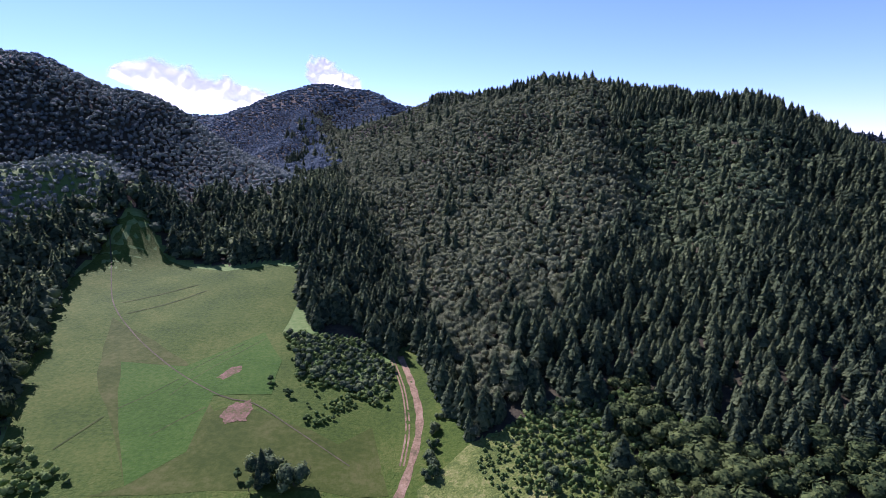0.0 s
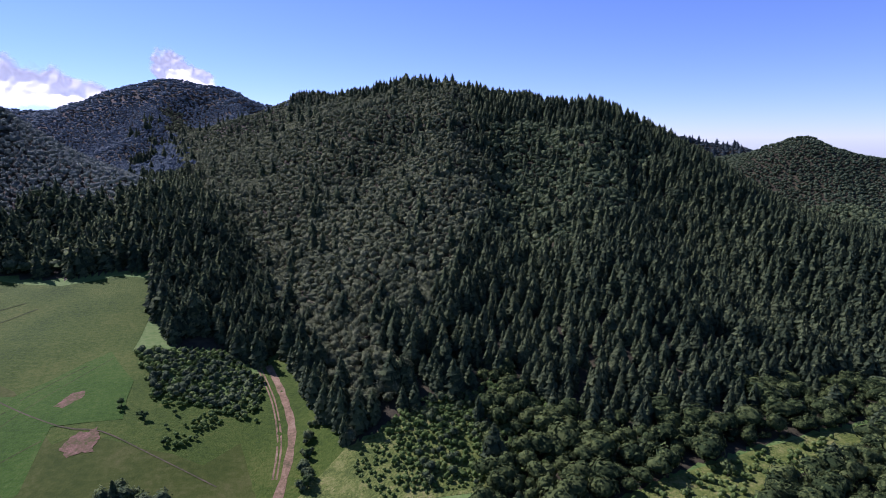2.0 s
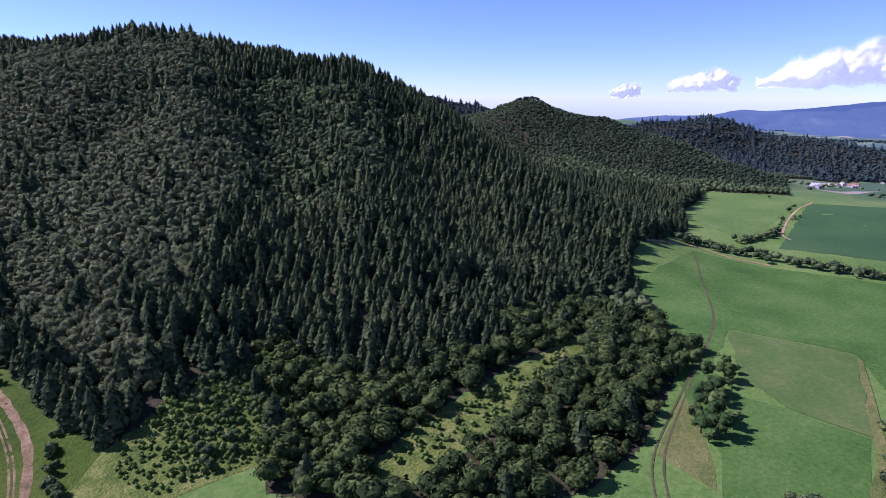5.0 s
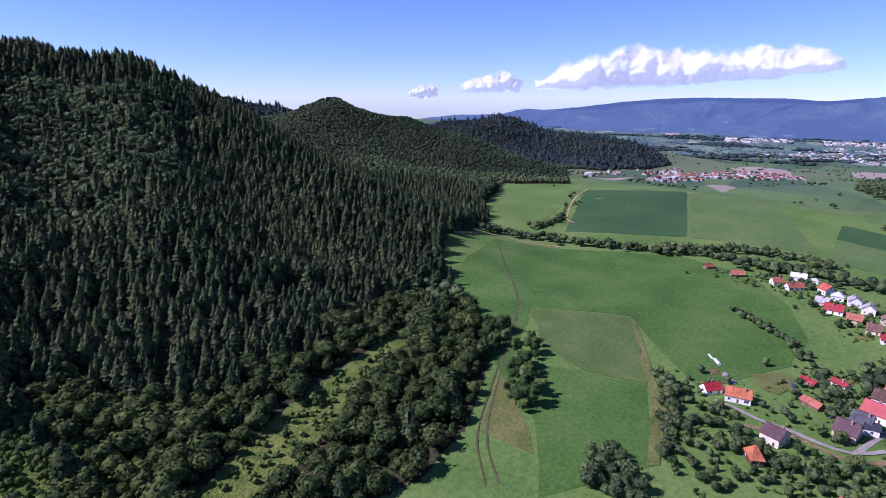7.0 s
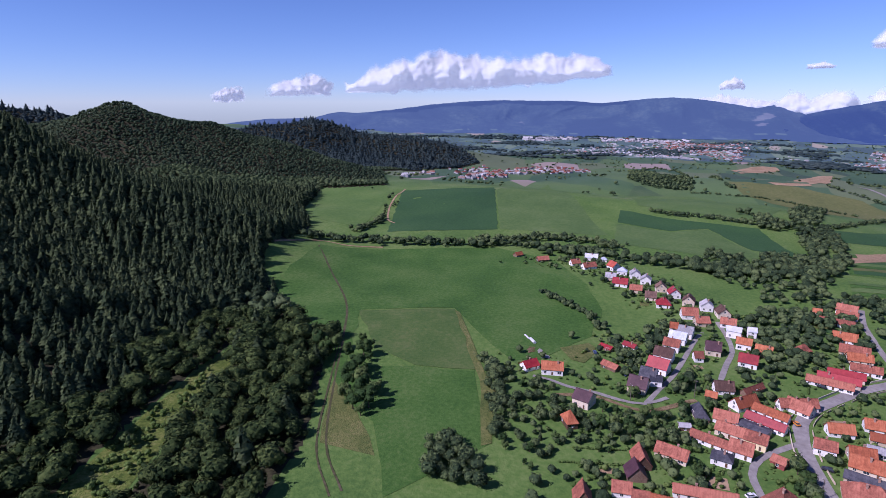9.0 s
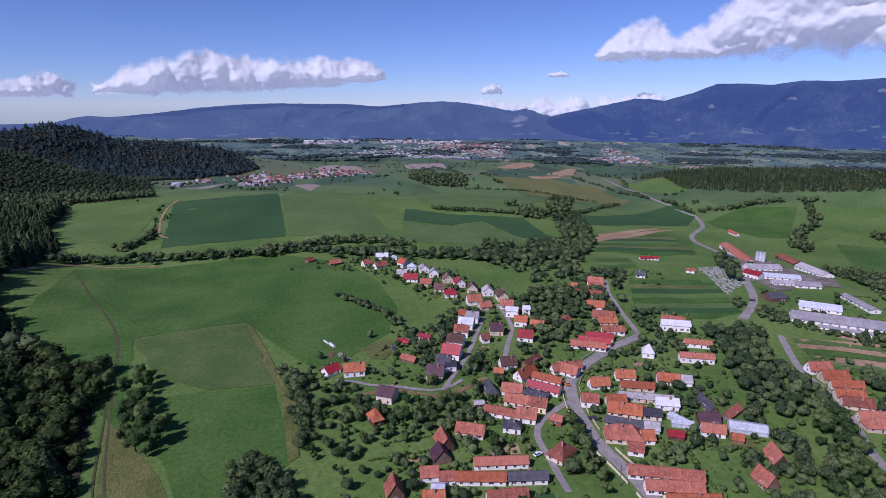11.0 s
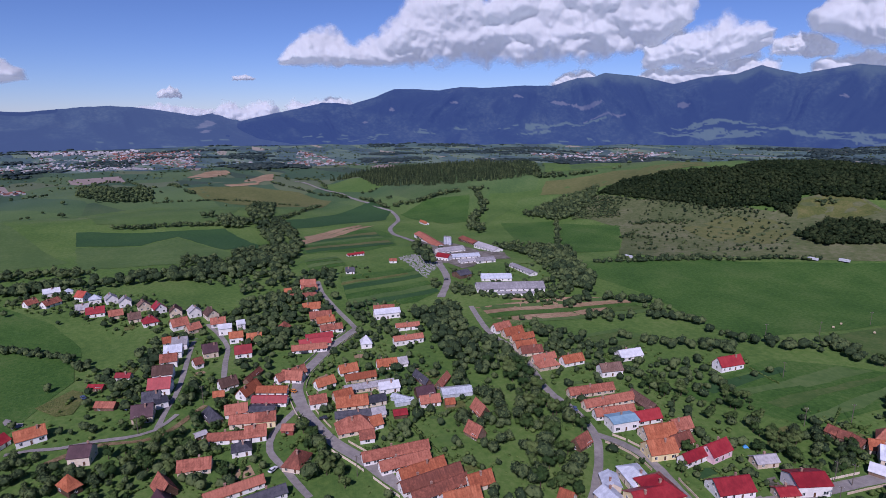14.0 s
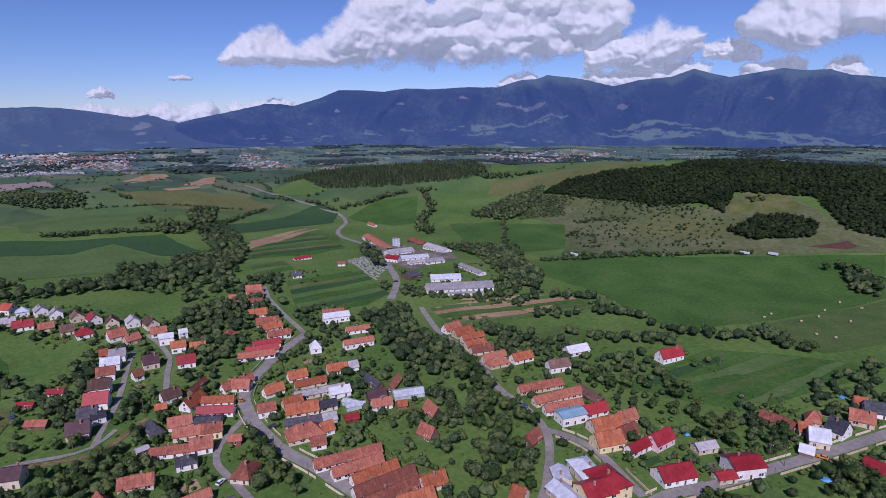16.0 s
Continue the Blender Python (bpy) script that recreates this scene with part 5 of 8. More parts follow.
house(394.6, -54.1, -83, 10.1, 7.9, 3.4, 7.3, "rust", "white")
house(382.7, -60.4, -76, 8.4, 7.0, 3.1, 6.1, "rust", "cream")
house(384.6, -76.5, -101, 9.0, 7.0, 3.1, 6.1, "rust", "white")
house(368.5, -77.2, -105, 7.9, 7.9, 4.8, 6.5, "white", "white")
house(368.1, -86.9, -94, 4.6, 6.1, 5.4, 7.1, "white", "white")
house(349.6, -79.3, -106, 7.8, 7.0, 4.1, 6.7, "orange", "white")
house(342.1, -88.2, -109, 8.4, 7.0, 3.1, 6.1, "orange", "cream")
house(325.4, -77, -105, 9.2, 7.9, 3.4, 6.9, "crimson", "white")
house(367.5, -42.4, -93, 4.6, 6.1, 3.1, 5.7, "orange", "cream")
house(358.6, -48.6, -108, 8.2, 7.9, 4.1, 7.1, "grey", "white")
house(347.4, -43, -107, 9.4, 7.9, 4.1, 7.1, "pale", "white")
house(335.2, -38.6, -104, 8.6, 7.9, 4.1, 7.1, "rust", "white")
house(318.8, -33.3, -108, 9.7, 8.7, 4.4, 7.9, "brown", "white")
house(302.4, -29.5, -112, 10.4, 8.7, 4.1, 8.0, "crimson", "white")
house(289.8, -23.8, -104, 7.7, 8.7, 3.8, 7.3, "slate", "white")
house(286.6, -27.1, -88, 5.5, 7.0, 3.4, 4.7, "slate", "white")
house(278.5, -18.6, -105, 8.8, 9.6, 3.4, 7.3, "plum", "cream")
house(336.4, -60.8, -95, 8.0, 7.9, 3.8, 7.7, "plum", "cream")
house(324.4, -51.5, -81, 4.6, 6.1, 3.0, 5.6, "rust", "white")
house(287.9, -58.8, -83, 8.7, 6.4, 3.0, 6.4, "brown", "white")
house(330.9, -15.5, -124, 7.8, 4.0, 2.6, 4.1, "crimson", "white")
house(325.9, -2.5, -126, 7.8, 4.0, 2.2, 3.3, "crimson", "timber")
house(298.9, -5, -126, 9.4, 4.8, 2.2, 3.9, "rust", "timber")
house(279.2, -52.3, -105, 4.9, 4.0, 2.2, 4.0, "orange", "timber")
house(260.4, -44.8, -172, 11.4, 5.6, 2.2, 5.7, "slate", "timber")
house(256.6, 6.6, -113, 8.1, 8.8, 4.3, 7.3, "plum", "cream")
house(274.8, -65.8, -54, 12.4, 6.4, 2.6, 6.1, "orange", "white")
house(268.1, -75.8, -124, 15.0, 4.5, 2.6, 4.8, "orange", "white")
house(259.1, -71.7, -124, 16.7, 5.0, 2.6, 4.8, "crimson", "white")
house(253.6, -66, -123, 12.3, 6.4, 2.6, 3.4, "slate", "cream")
house(258.6, -55.5, -106, 9.8, 6.4, 2.6, 5.6, "rust", "white")
house(247.3, -55.9, -114, 11.8, 6.4, 3.0, 5.5, "rust", "cream")
house(242.6, -64.7, -112, 8.4, 7.2, 3.6, 6.2, "rust", "yellow")
house(237.6, -46, -116, 15.3, 4.5, 2.6, 4.7, "rust", "white")
house(233.6, -57.4, -109, 8.6, 7.2, 3.0, 6.4, "rust", "white")
house(225.6, -49, -105, 7.7, 6.4, 3.0, 5.1, "slate", "white")
house(223.3, -30.2, -110, 12.3, 6.4, 2.6, 5.5, "rust", "cream")
house(230.2, -70.8, -123, 5.2, 5.6, 2.6, 4.0, "rust", "red")
house(204.3, -65.3, -137, 7.7, 11.2, 2.6, 7.3, "rust", "cream")
house(280.6, -89.5, -76, 17.2, 5.0, 2.6, 5.7, "rust", "white")
house(277.4, -89.7, -130, 11.0, 6.4, 2.6, 6.1, "rust", "white")
house(430.4, -157.1, -115, 11.9, 7.2, 3.6, 6.6, "rust", "white")
house(419.6, -153.8, -110, 11.9, 6.4, 2.6, 5.2, "rust", "white")
house(402.9, -142.7, -110, 19.0, 4.5, 2.6, 4.8, "rust", "white")
house(376.7, -138.9, -106, 12.3, 7.2, 2.6, 6.1, "orange", "white")
house(358.6, -138.2, -107, 14.4, 7.2, 2.6, 6.1, "rust", "cream")
house(349.1, -137.5, -95, 12.1, 6.4, 2.6, 5.6, "orange", "cream")
house(333.5, -135.3, -103, 13.8, 6.4, 3.0, 5.5, "rust", "white")
house(322.7, -122.7, -104, 16.2, 5.0, 2.6, 5.1, "crimson", "cream")
house(315.9, -117.3, -107, 18.6, 5.0, 2.6, 5.1, "crimson", "cream")
house(310, -111.5, -110, 20.2, 5.0, 2.6, 4.8, "rust", "white")
house(420.9, -136.7, -102, 5.0, 4.8, 2.6, 4.7, "orange", "white")
house(352.6, -110.5, -62, 7.1, 5.6, 2.2, 5.3, "rust", "timber")
house(292, -72.8, -46, 14.0, 3.4, 2.2, 4.0, "rust", "timber")
house(270.4, -118.1, -98, 9.8, 6.4, 2.6, 5.6, "orange", "white")
house(257.9, -119.6, -103, 16.2, 4.5, 2.6, 4.8, "orange", "cream")
house(264.9, -139.2, -107, 11.1, 6.4, 2.6, 5.6, "orange", "white")
house(262.7, -147.2, -104, 6.2, 6.4, 2.6, 5.2, "grey", "white")
house(246.1, -119, -105, 25.0, 5.0, 2.6, 4.2, "grey", "cream")
house(239.6, -126.5, -105, 10.2, 7.2, 3.0, 5.1, "white", "white")
house(234.7, -103.8, -110, 14.9, 7.2, 2.6, 6.1, "orange", "cream")
house(243.6, -103, -94, 9.1, 6.4, 2.6, 5.6, "orange", "cream")
house(231.1, -115.3, -103, 8.4, 5.6, 2.6, 4.7, "slate", "cream")
house(224.1, -99.8, -113, 16.8, 5.0, 2.6, 4.5, "slate", "cream")
house(219.9, -110.3, -106, 6.1, 6.4, 2.6, 4.8, "grey", "cream")
house(215.2, -95.6, -103, 15.5, 9.6, 2.6, 7.0, "rust", "cream")
house(212.7, -105, -95, 5.4, 6.4, 2.6, 5.5, "orange", "white")
house(204.6, -96.7, -109, 6.2, 5.6, 2.6, 5.1, "rust", "white")
house(244.9, -90.5, -104, 7.9, 7.2, 3.4, 5.9, "rust", "white")
house(261.4, -100.9, -86, 10.0, 5.6, 2.6, 5.5, "orange", "white")
house(336.9, -178.2, -107, 17.5, 8.0, 4.3, 6.5, "white", "white")
house(348.8, -182.2, -113, 14.5, 3.9, 2.6, 4.5, "rust", "white")
house(308, -177.9, -109, 15.3, 4.5, 3.0, 4.8, "rust", "white")
house(288.3, -166.8, -105, 18.3, 5.6, 3.6, 5.5, "rust", "white")
house(298.6, -143.2, -110, 6.4, 6.4, 3.6, 7.5, "white", "white")
house(237.4, -145.4, 177, 13.7, 3.9, 2.2, 4.6, "slate", "timber")
house(229.1, -152.8, -54, 13.2, 3.9, 2.2, 4.6, "rust", "timber")
house(224.4, -138.8, -103, 9.0, 6.4, 2.3, 5.4, "plum", "timber")
house(215.5, -136.1, -108, 9.6, 5.6, 2.6, 5.2, "rust", "white")
house(208.9, -143.4, -112, 4.5, 4.0, 2.2, 4.0, "orange", "timber")
house(214.1, -118.7, -109, 6.1, 4.8, 2.2, 3.7, "crimson", "timber")
house(186.9, -101.1, -104, 27.9, 5.0, 2.6, 5.1, "rust", "white")
house(178.9, -100.8, -100, 20.9, 5.0, 2.6, 5.1, "rust", "white")
house(170.9, -103.8, -95, 19.3, 5.6, 2.6, 5.3, "orange", "white")
house(163.9, -103.7, -95, 25.5, 5.6, 2.6, 5.3, "rust", "white")
house(156.9, -103, -94, 23.3, 5.0, 2.6, 5.1, "rust", "white")
house(148, -106.6, -103, 13.9, 7.2, 2.6, 6.2, "orange", "white")
house(152.4, -118.1, -99, 9.8, 6.4, 2.6, 6.1, "orange", "cream")
house(194.2, -150.9, 171, 9.5, 5.6, 2.2, 6.2, "rust", "timber")
house(180.7, -137.6, -171, 7.8, 5.6, 2.2, 6.2, "rust", "timber")
house(515.7, -239.2, -92, 17.8, 3.9, 2.6, 3.8, "crimson", "white")
house(448.4, -202.3, -116, 7.4, 4.8, 3.0, 5.9, "slate", "white")
house(465.3, -254.6, -121, 6.8, 4.8, 2.6, 4.2, "rust", "white")
house(446, -299.6, -156, 13.7, 7.2, 4.3, 6.9, "crimson", "white")
house(269.9, -225.9, -92, 12.3, 6.4, 2.6, 6.1, "rust", "white")
house(259.6, -226.6, -96, 13.3, 6.4, 2.6, 6.1, "orange", "cream")
house(250.1, -226.2, -101, 15.1, 4.5, 2.6, 5.1, "orange", "cream")
house(239.9, -219.5, -105, 13.0, 6.4, 2.6, 5.6, "orange", "cream")
house(231.8, -216.8, -110, 12.8, 6.4, 2.6, 5.6, "rust", "cream")
house(219.4, -215.1, -100, 14.2, 4.5, 2.6, 5.1, "rust", "cream")
house(212.4, -211.2, -103, 12.4, 6.4, 2.6, 5.6, "rust", "cream")
house(208.5, -226.3, -102, 12.7, 6.4, 2.6, 5.6, "orange", "white")
house(188, -233.8, -111, 12.1, 7.2, 3.6, 6.6, "brown", "white")
house(195.9, -259.6, -106, 14.2, 7.2, 3.0, 5.9, "white", "white")
house(156.1, -293.2, -106, 15.0, 7.2, 3.6, 7.5, "crimson", "white")
house(178.5, -208.5, -109, 24.3, 5.0, 2.6, 5.1, "rust", "cream")
house(166.1, -207.1, -105, 27.0, 5.0, 2.6, 5.1, "rust", "cream")
house(156.2, -220.6, 167, 17.1, 5.0, 2.3, 5.0, "brown", "timber")
house(157.7, -201.2, -111, 19.7, 5.0, 2.6, 5.1, "rust", "white")
house(146.6, -210.1, -107, 12.8, 6.4, 2.6, 5.6, "crimson", "white")
house(149.7, -196.8, -108, 12.7, 8.0, 4.6, 5.6, "blue", "white")
house(134.9, -202.6, -110, 14.4, 8.8, 3.0, 6.8, "orange", "cream")
house(133.2, -215.9, -105, 9.8, 6.4, 2.6, 6.1, "rust", "cream")
house(126.6, -192.4, -112, 12.1, 8.8, 3.6, 7.5, "orange", "yellow")
house(126, -205.1, -98, 10.7, 6.4, 2.6, 6.1, "rust", "cream")
house(115.8, -201.9, -96, 17.0, 5.0, 3.0, 5.4, "crimson", "white")
house(113, -210.8, -95, 11.7, 7.2, 3.6, 7.1, "crimson", "pink")
house(148.9, -169.9, -82, 8.3, 5.6, 2.2, 5.7, "rust", "timber")
house(96.9, -193.9, -114, 14.5, 9.6, 3.0, 6.4, "crimson", "white")
house(98.8, -221.8, -115, 9.4, 5.6, 2.6, 4.3, "grey", "cream")
house(81.9, -219.2, -120, 12.9, 10.4, 4.9, 7.1, "crimson", "white")
house(83.8, -208.1, -119, 7.7, 5.6, 2.6, 4.0, "crimson", "cream")
house(120, -168.8, 158, 13.3, 8.8, 3.6, 5.8, "pale", "cream")
house(109, -167.9, 165, 14.5, 11.2, 5.6, 9.5, "crimson", "yellow")
house(108, -159.2, -108, 12.4, 10.4, 5.6, 8.6, "crimson", "yellow")
house(123.8, -158.9, 144, 8.2, 6.4, 3.0, 4.6, "pale", "cream")
house(115.6, -151.2, 170, 12.1, 8.0, 3.0, 5.1, "pale", "cream")
house(125.8, -137.8, -159, 5.0, 7.2, 2.6, 6.1, "orange", "cream")
house(92.9, -268.3, 177, 4.5, 5.6, 2.2, 4.4, "rust", "timber")
house(88.4, -268.2, -165, 4.5, 5.6, 2.2, 4.4, "rust", "timber")
house(83.1, -267.9, 166, 5.5, 5.6, 2.2, 4.4, "rust", "timber")
house(78, -281.1, -160, 6.3, 8.0, 2.6, 6.5, "rust", "cream")
house(77.6, -269.1, -144, 5.3, 6.4, 2.6, 5.6, "orange", "cream")
house(70.5, -264.6, -153, 7.6, 9.6, 3.6, 7.5, "pale", "cream")
house(67.3, -278.5, 172, 7.4, 8.8, 3.6, 8.0, "slate", "white")
house(63.9, -297.4, -161, 9.5, 8.0, 3.0, 6.8, "rust", "cream")
house(70.4, -252.2, -165, 5.1, 5.6, 2.2, 4.4, "white", "timber")
house(69.2, -314.1, -156, 5.2, 6.4, 3.0, 5.9, "orange", "white")
house(62.5, -312.1, -148, 9.7, 8.0, 3.0, 6.8, "slate", "white")
house(47.7, -258.4, 174, 8.0, 8.8, 2.6, 5.6, "crimson", "white")
house(332.6, -285.9, -120, 53.2, 16.0, 3.0, 6.1, "grey", "white", "barn")
house(361, -295.1, -122, 25.0, 12.0, 2.6, 5.2, "pale", "white", "barn")
house(548.4, -348.4, 167, 75.0, 13.0, 3.0, 5.6, "rust", "white", "barn")
house(477.4, -328.5, -100, 28.9, 13.0, 3.3, 5.9, "grey", "white", "barn")
house(442.3, -322, -112, 27.5, 12.0, 2.6, 4.4, "pale", "white", "barn")
house(415.2, -324.9, -110, 18.2, 13.0, 2.6, 4.4, "grey", "white", "barn")
house(423.8, -310.9, -103, 15.0, 9.0, 2.3, 3.6, "grey", "white", "barn")
house(507.9, -376.3, 174, 32.0, 11.0, 3.0, 5.2, "rust", "timber", "barn")
house(462, -366.6, 179, 34.5, 12.0, 3.3, 5.9, "grey", "white", "barn")
house(383.5, -275.9, -87, 12.0, 12.0, 3.3, 5.9, "slate", "timber", "barn")
house(366.6, -330.1, 173, 33.6, 7.0, 2.3, 3.6, "grey", "white", "barn")
house(319.8, -281.1, -124, 28.1, 4.0, 2.2, 2.6, "grey", "white", "barn")
house(683.1, -425.3, 173, 22.7, 4.5, 2.6, 4.7, "orange", "white")
house(216.8, -152.9, -112, 15.3, 8.0, 2.2, 3.5, "pale", "glass", "greenhouse")
house(223, -126.1, -108, 9.3, 4.0, 2.2, 2.9, "pale", "glass", "greenhouse")
house(226.5, -126.4, -151, 9.7, 4.0, 2.2, 2.9, "pale", "glass", "greenhouse")
house(499.8, 28.5, -57, 8.0, 6.3, 2.6, 5.6, "rust", "white")
house(491.3, 16.1, -53, 12.3, 6.3, 2.6, 5.6, "rust", "white")
house(518.1, 15.2, -89, 10.9, 7.2, 3.6, 6.2, "white", "white")
house(517, 4.3, -87, 5.4, 4.5, 2.6, 4.2, "pale", "white")
house(516.9, 81.3, -40, 7.6, 5.4, 2.2, 4.4, "orange", "timber")
house(506.5, 57.4, -60, 10.2, 6.3, 2.2, 4.8, "rust", "timber")
house(286.4, 24.8, -84, 11.1, 8.1, 3.4, 6.3, "orange", "white")
house(287.5, 37.1, -46, 8.5, 6.3, 2.6, 5.1, "crimson", "white")
house(236.2, 11.8, -64, 4.9, 8.1, 3.3, 7.3, "orange", "timber")
house(215.7, -17.8, -169, 9.7, 6.3, 2.3, 6.3, "rust", "timber")
house(206.1, -15.6, -169, 7.1, 7.2, 2.3, 6.3, "plum", "timber")
house(185.7, 3.1, -172, 7.4, 6.3, 2.2, 7.0, "rust", "timber")
house(199.7, -39.3, -91, 21.5, 4.4, 2.6, 4.6, "rust", "white")
house(194.8, -10.4, -88, 6.7, 6.3, 2.6, 5.1, "rust", "white")
house(191.9, -17, -89, 5.9, 5.4, 2.6, 4.6, "rust", "white")
house(190.2, -29.9, -95, 18.8, 4.4, 2.6, 4.9, "orange", "white")
house(189.4, -47.8, -92, 14.9, 4.4, 2.6, 4.7, "slate", "white")
house(179.9, -11.1, -91, 7.8, 6.3, 2.6, 5.5, "orange", "white")
house(186.2, -13.2, -97, 4.7, 4.5, 2.2, 3.1, "pale", "timber")
house(179.6, -38, -87, 14.9, 4.4, 2.6, 4.7, "rust", "white")
house(247.1, -37.1, -83, 4.5, 3.6, 2.2, 2.9, "grey", "timber")
house(-116.4, 189.8, -12, 4.5, 4, 2.2, 4, "red", "timber")


# ---- trees that stand apart ----
M_BARK = mat("bark", [(0.050, 0.036, 0.026), (0.085, 0.062, 0.046), (0.12, 0.095, 0.075)], 0.4, bump=0.04, bump_size=0.15, coarse=2)
M_COPSE = mat("copse_leaves", [(0.016, 0.032, 0.014), (0.032, 0.054, 0.022), (0.058, 0.082, 0.032)], 1.6, rough=0.8, island=0.5, coarse=50, spec=0.05, leaf=0.35)
M_ORCHARD = mat("orchard_leaves", [(0.041, 0.083, 0.028), (0.075, 0.129, 0.039), (0.145, 0.202, 0.069)], 1.0, island=0.3, objrand=0.7, coarse=6, spec=0.05, leaf=0.35)


def near_crown(seed):
    """A full crown: six to nine leafy clumps at different heights, each with sprays of leaves and gaps between."""
    rnd = np.random.RandomState(seed)
    vs, ts, ws, at = [], [], [], 0
    for k in range(rnd.randint(7, 10)):
        v, t, way = crown_shape(85, seed * 31 + k, 0.36, 0.11)
        s = rnd.uniform(0.38, 0.58) if k else 0.75
        a, d = rnd.uniform(0, 6.28), rnd.uniform(0.16, 0.30) if k else 0.0
        zc = rnd.uniform(0.12, 0.50) if k else 0.2
        v = (v - (0, 0, 0.5)) * s + (d * math.cos(a), d * math.sin(a), zc + 0.32)
        out = v - (0, 0, 0.45)
        way = way + 0.6 * out / (np.linalg.norm(out, axis=1)[:, None] + 1e-9)
        vs.append(v)
        ws.append(way / np.linalg.norm(way, axis=1)[:, None])
        ts.append(t + at)
        at += len(v)
    return np.concatenate(vs), np.concatenate(ts), np.concatenate(ws)


def trunk_bm(seed):
    """A tapered trunk that forks into limbs, height 1."""
    rnd = random.Random(seed)
    bm = bmesh.new()

    def limb(p, q, r0, r1):
        d = (q - p).normalized()
        u = d.orthogonal().normalized()
        w = d.cross(u)
        rings = [[bm.verts.new(c + (u * math.cos(k * 1.0472) + w * math.sin(k * 1.0472)) * r) for k in range(6)] for c, r in ((p, r0), (q, r1))]
        for k in range(6):
            bm.faces.new((rings[0][k], rings[0][(k + 1) % 6], rings[1][(k + 1) % 6], rings[1][k]))
    top = Vector((0.01, 0.0, 0.34))
    limb(Vector((0, 0, -0.06)), top, 0.032, 0.022)
    for k in range(4):
        a = k * 1.57 + rnd.uniform(-0.4, 0.4)
        limb(top, top + Vector((0.18 * math.cos(a), 0.18 * math.sin(a), rnd.uniform(0.2, 0.34))), 0.017, 0.006)
    return bm


def tree_models():
    made = []
    for s in range(6):
        root = new("tree")
        part("trunk", trunk_bm(s), M_BARK, root, "grey-brown forked trunk")
        crown = new("crown", leafy("crown", *near_crown(s + 3), M_ORCHARD))
        crown.parent = root
        made.append(tagged(root, "round leafy green garden tree standing in grass", "tree", "garden trees"))
    for s in range(2):
        root = new("tree")
        part("trunk", trunk_bm(20 + s), M_BARK, root, "grey-brown straight trunk")
        crown = new("crown", leafy("crown", *spruce_shape(220, 8, 70 + s, 0.2), M_SPRUCE))
        crown.parent = root
        made.append(tagged(root, "dark green pointed spruce standing alone", "tree", "garden trees"))
    return made


MODELS = tree_models()
USED = [0] * len(MODELS)
REST = {}
COUNT = [0]
PICK = random.Random(11)


def tree(x, y, high, conifer=False):
    k = PICK.randrange(6) if not conifer else 6 + PICK.randrange(2)
    m = pose(x, y, float(ground(x, y)) - 0.1, 0, 0, PICK.uniform(0, 360))
    wide = high * PICK.uniform(0.9, 1.2) if not conifer else high
    ob = MODELS[k]
    ob = copy_thing(ob, m) if USED[k] else ob
    USED[k] = 1
    ob.matrix_basis = m @ Matrix.Diagonal((wide, wide, high, 1))
    COUNT[0] += 1


def free_spot(x, y, gap):
    ok = np.ones(len(x), bool)
    for hx, hy, c, s, a, b in HOUSES:
        dx, dy = x - hx, y - hy
        ok &= ~((np.abs(dx * c + dy * s) < a + gap) & (np.abs(dy * c - dx * s) < b + gap))
    for line, width in LANES:
        for px, py in line[::1]:
            ok &= (x - px) ** 2 + (y - py) ** 2 > (width / 2 + 2.4 + gap) ** 2
    return ok


def put_stand(x, y, hi, material):
    REST.setdefault(material.name, [material, [], [], []])
    q = REST[material.name]
    q[1] += list(x)
    q[2] += list(y)
    q[3] += list(hi)


def hedge(pts, width, hi, density, material):
    rnd = np.random.RandomState(abs(int(pts[0][0] * 3 + pts[0][1])) % 9999)
    line = curve_points(pts, 2.0)
    length = sum((a - b).length for a, b in zip(line, line[1:]))
    n = int(density * length * width / (0.30 * hi * hi) / 1.2) + 2
    i = rnd.randint(0, len(line), n)
    p = np.array([tuple(c) for c in line])[i]
    x, y = p[:, 0] + rnd.normal(0, width / 3.4, n), p[:, 1] + rnd.normal(0, width / 3.4, n)
    ok = free_spot(x, y, 0.5)
    put_stand(x[ok], y[ok], hi * rnd.uniform(0.55, 1.2, ok.sum()), material)


def grove(pts, hi, density, material):
    rnd = np.random.RandomState(abs(int(pts[0][0] * 5 + pts[0][1])) % 9999)
    xs, ys = [p[0] for p in pts], [p[1] for p in pts]
    step = max(0.62 * hi / math.sqrt(density), 2.2)
    x, y = lots(min(xs), max(xs), min(ys), max(ys), step, rnd)
    if density < 0.6:
        x, y = rnd.uniform(min(xs), max(xs), len(x)), rnd.uniform(min(ys), max(ys), len(x))
    ok = inside(pts, x, y)
    x, y = x[ok], y[ok]
    if len(x) > 9000:
        keep = rnd.rand(len(x)) < 9000 / len(x)
        x, y = x[keep], y[keep]
    ok = free_spot(x, y, 0.5)
    put_stand(x[ok], y[ok], hi * rnd.uniform(0.6, 1.25, ok.sum()), material)


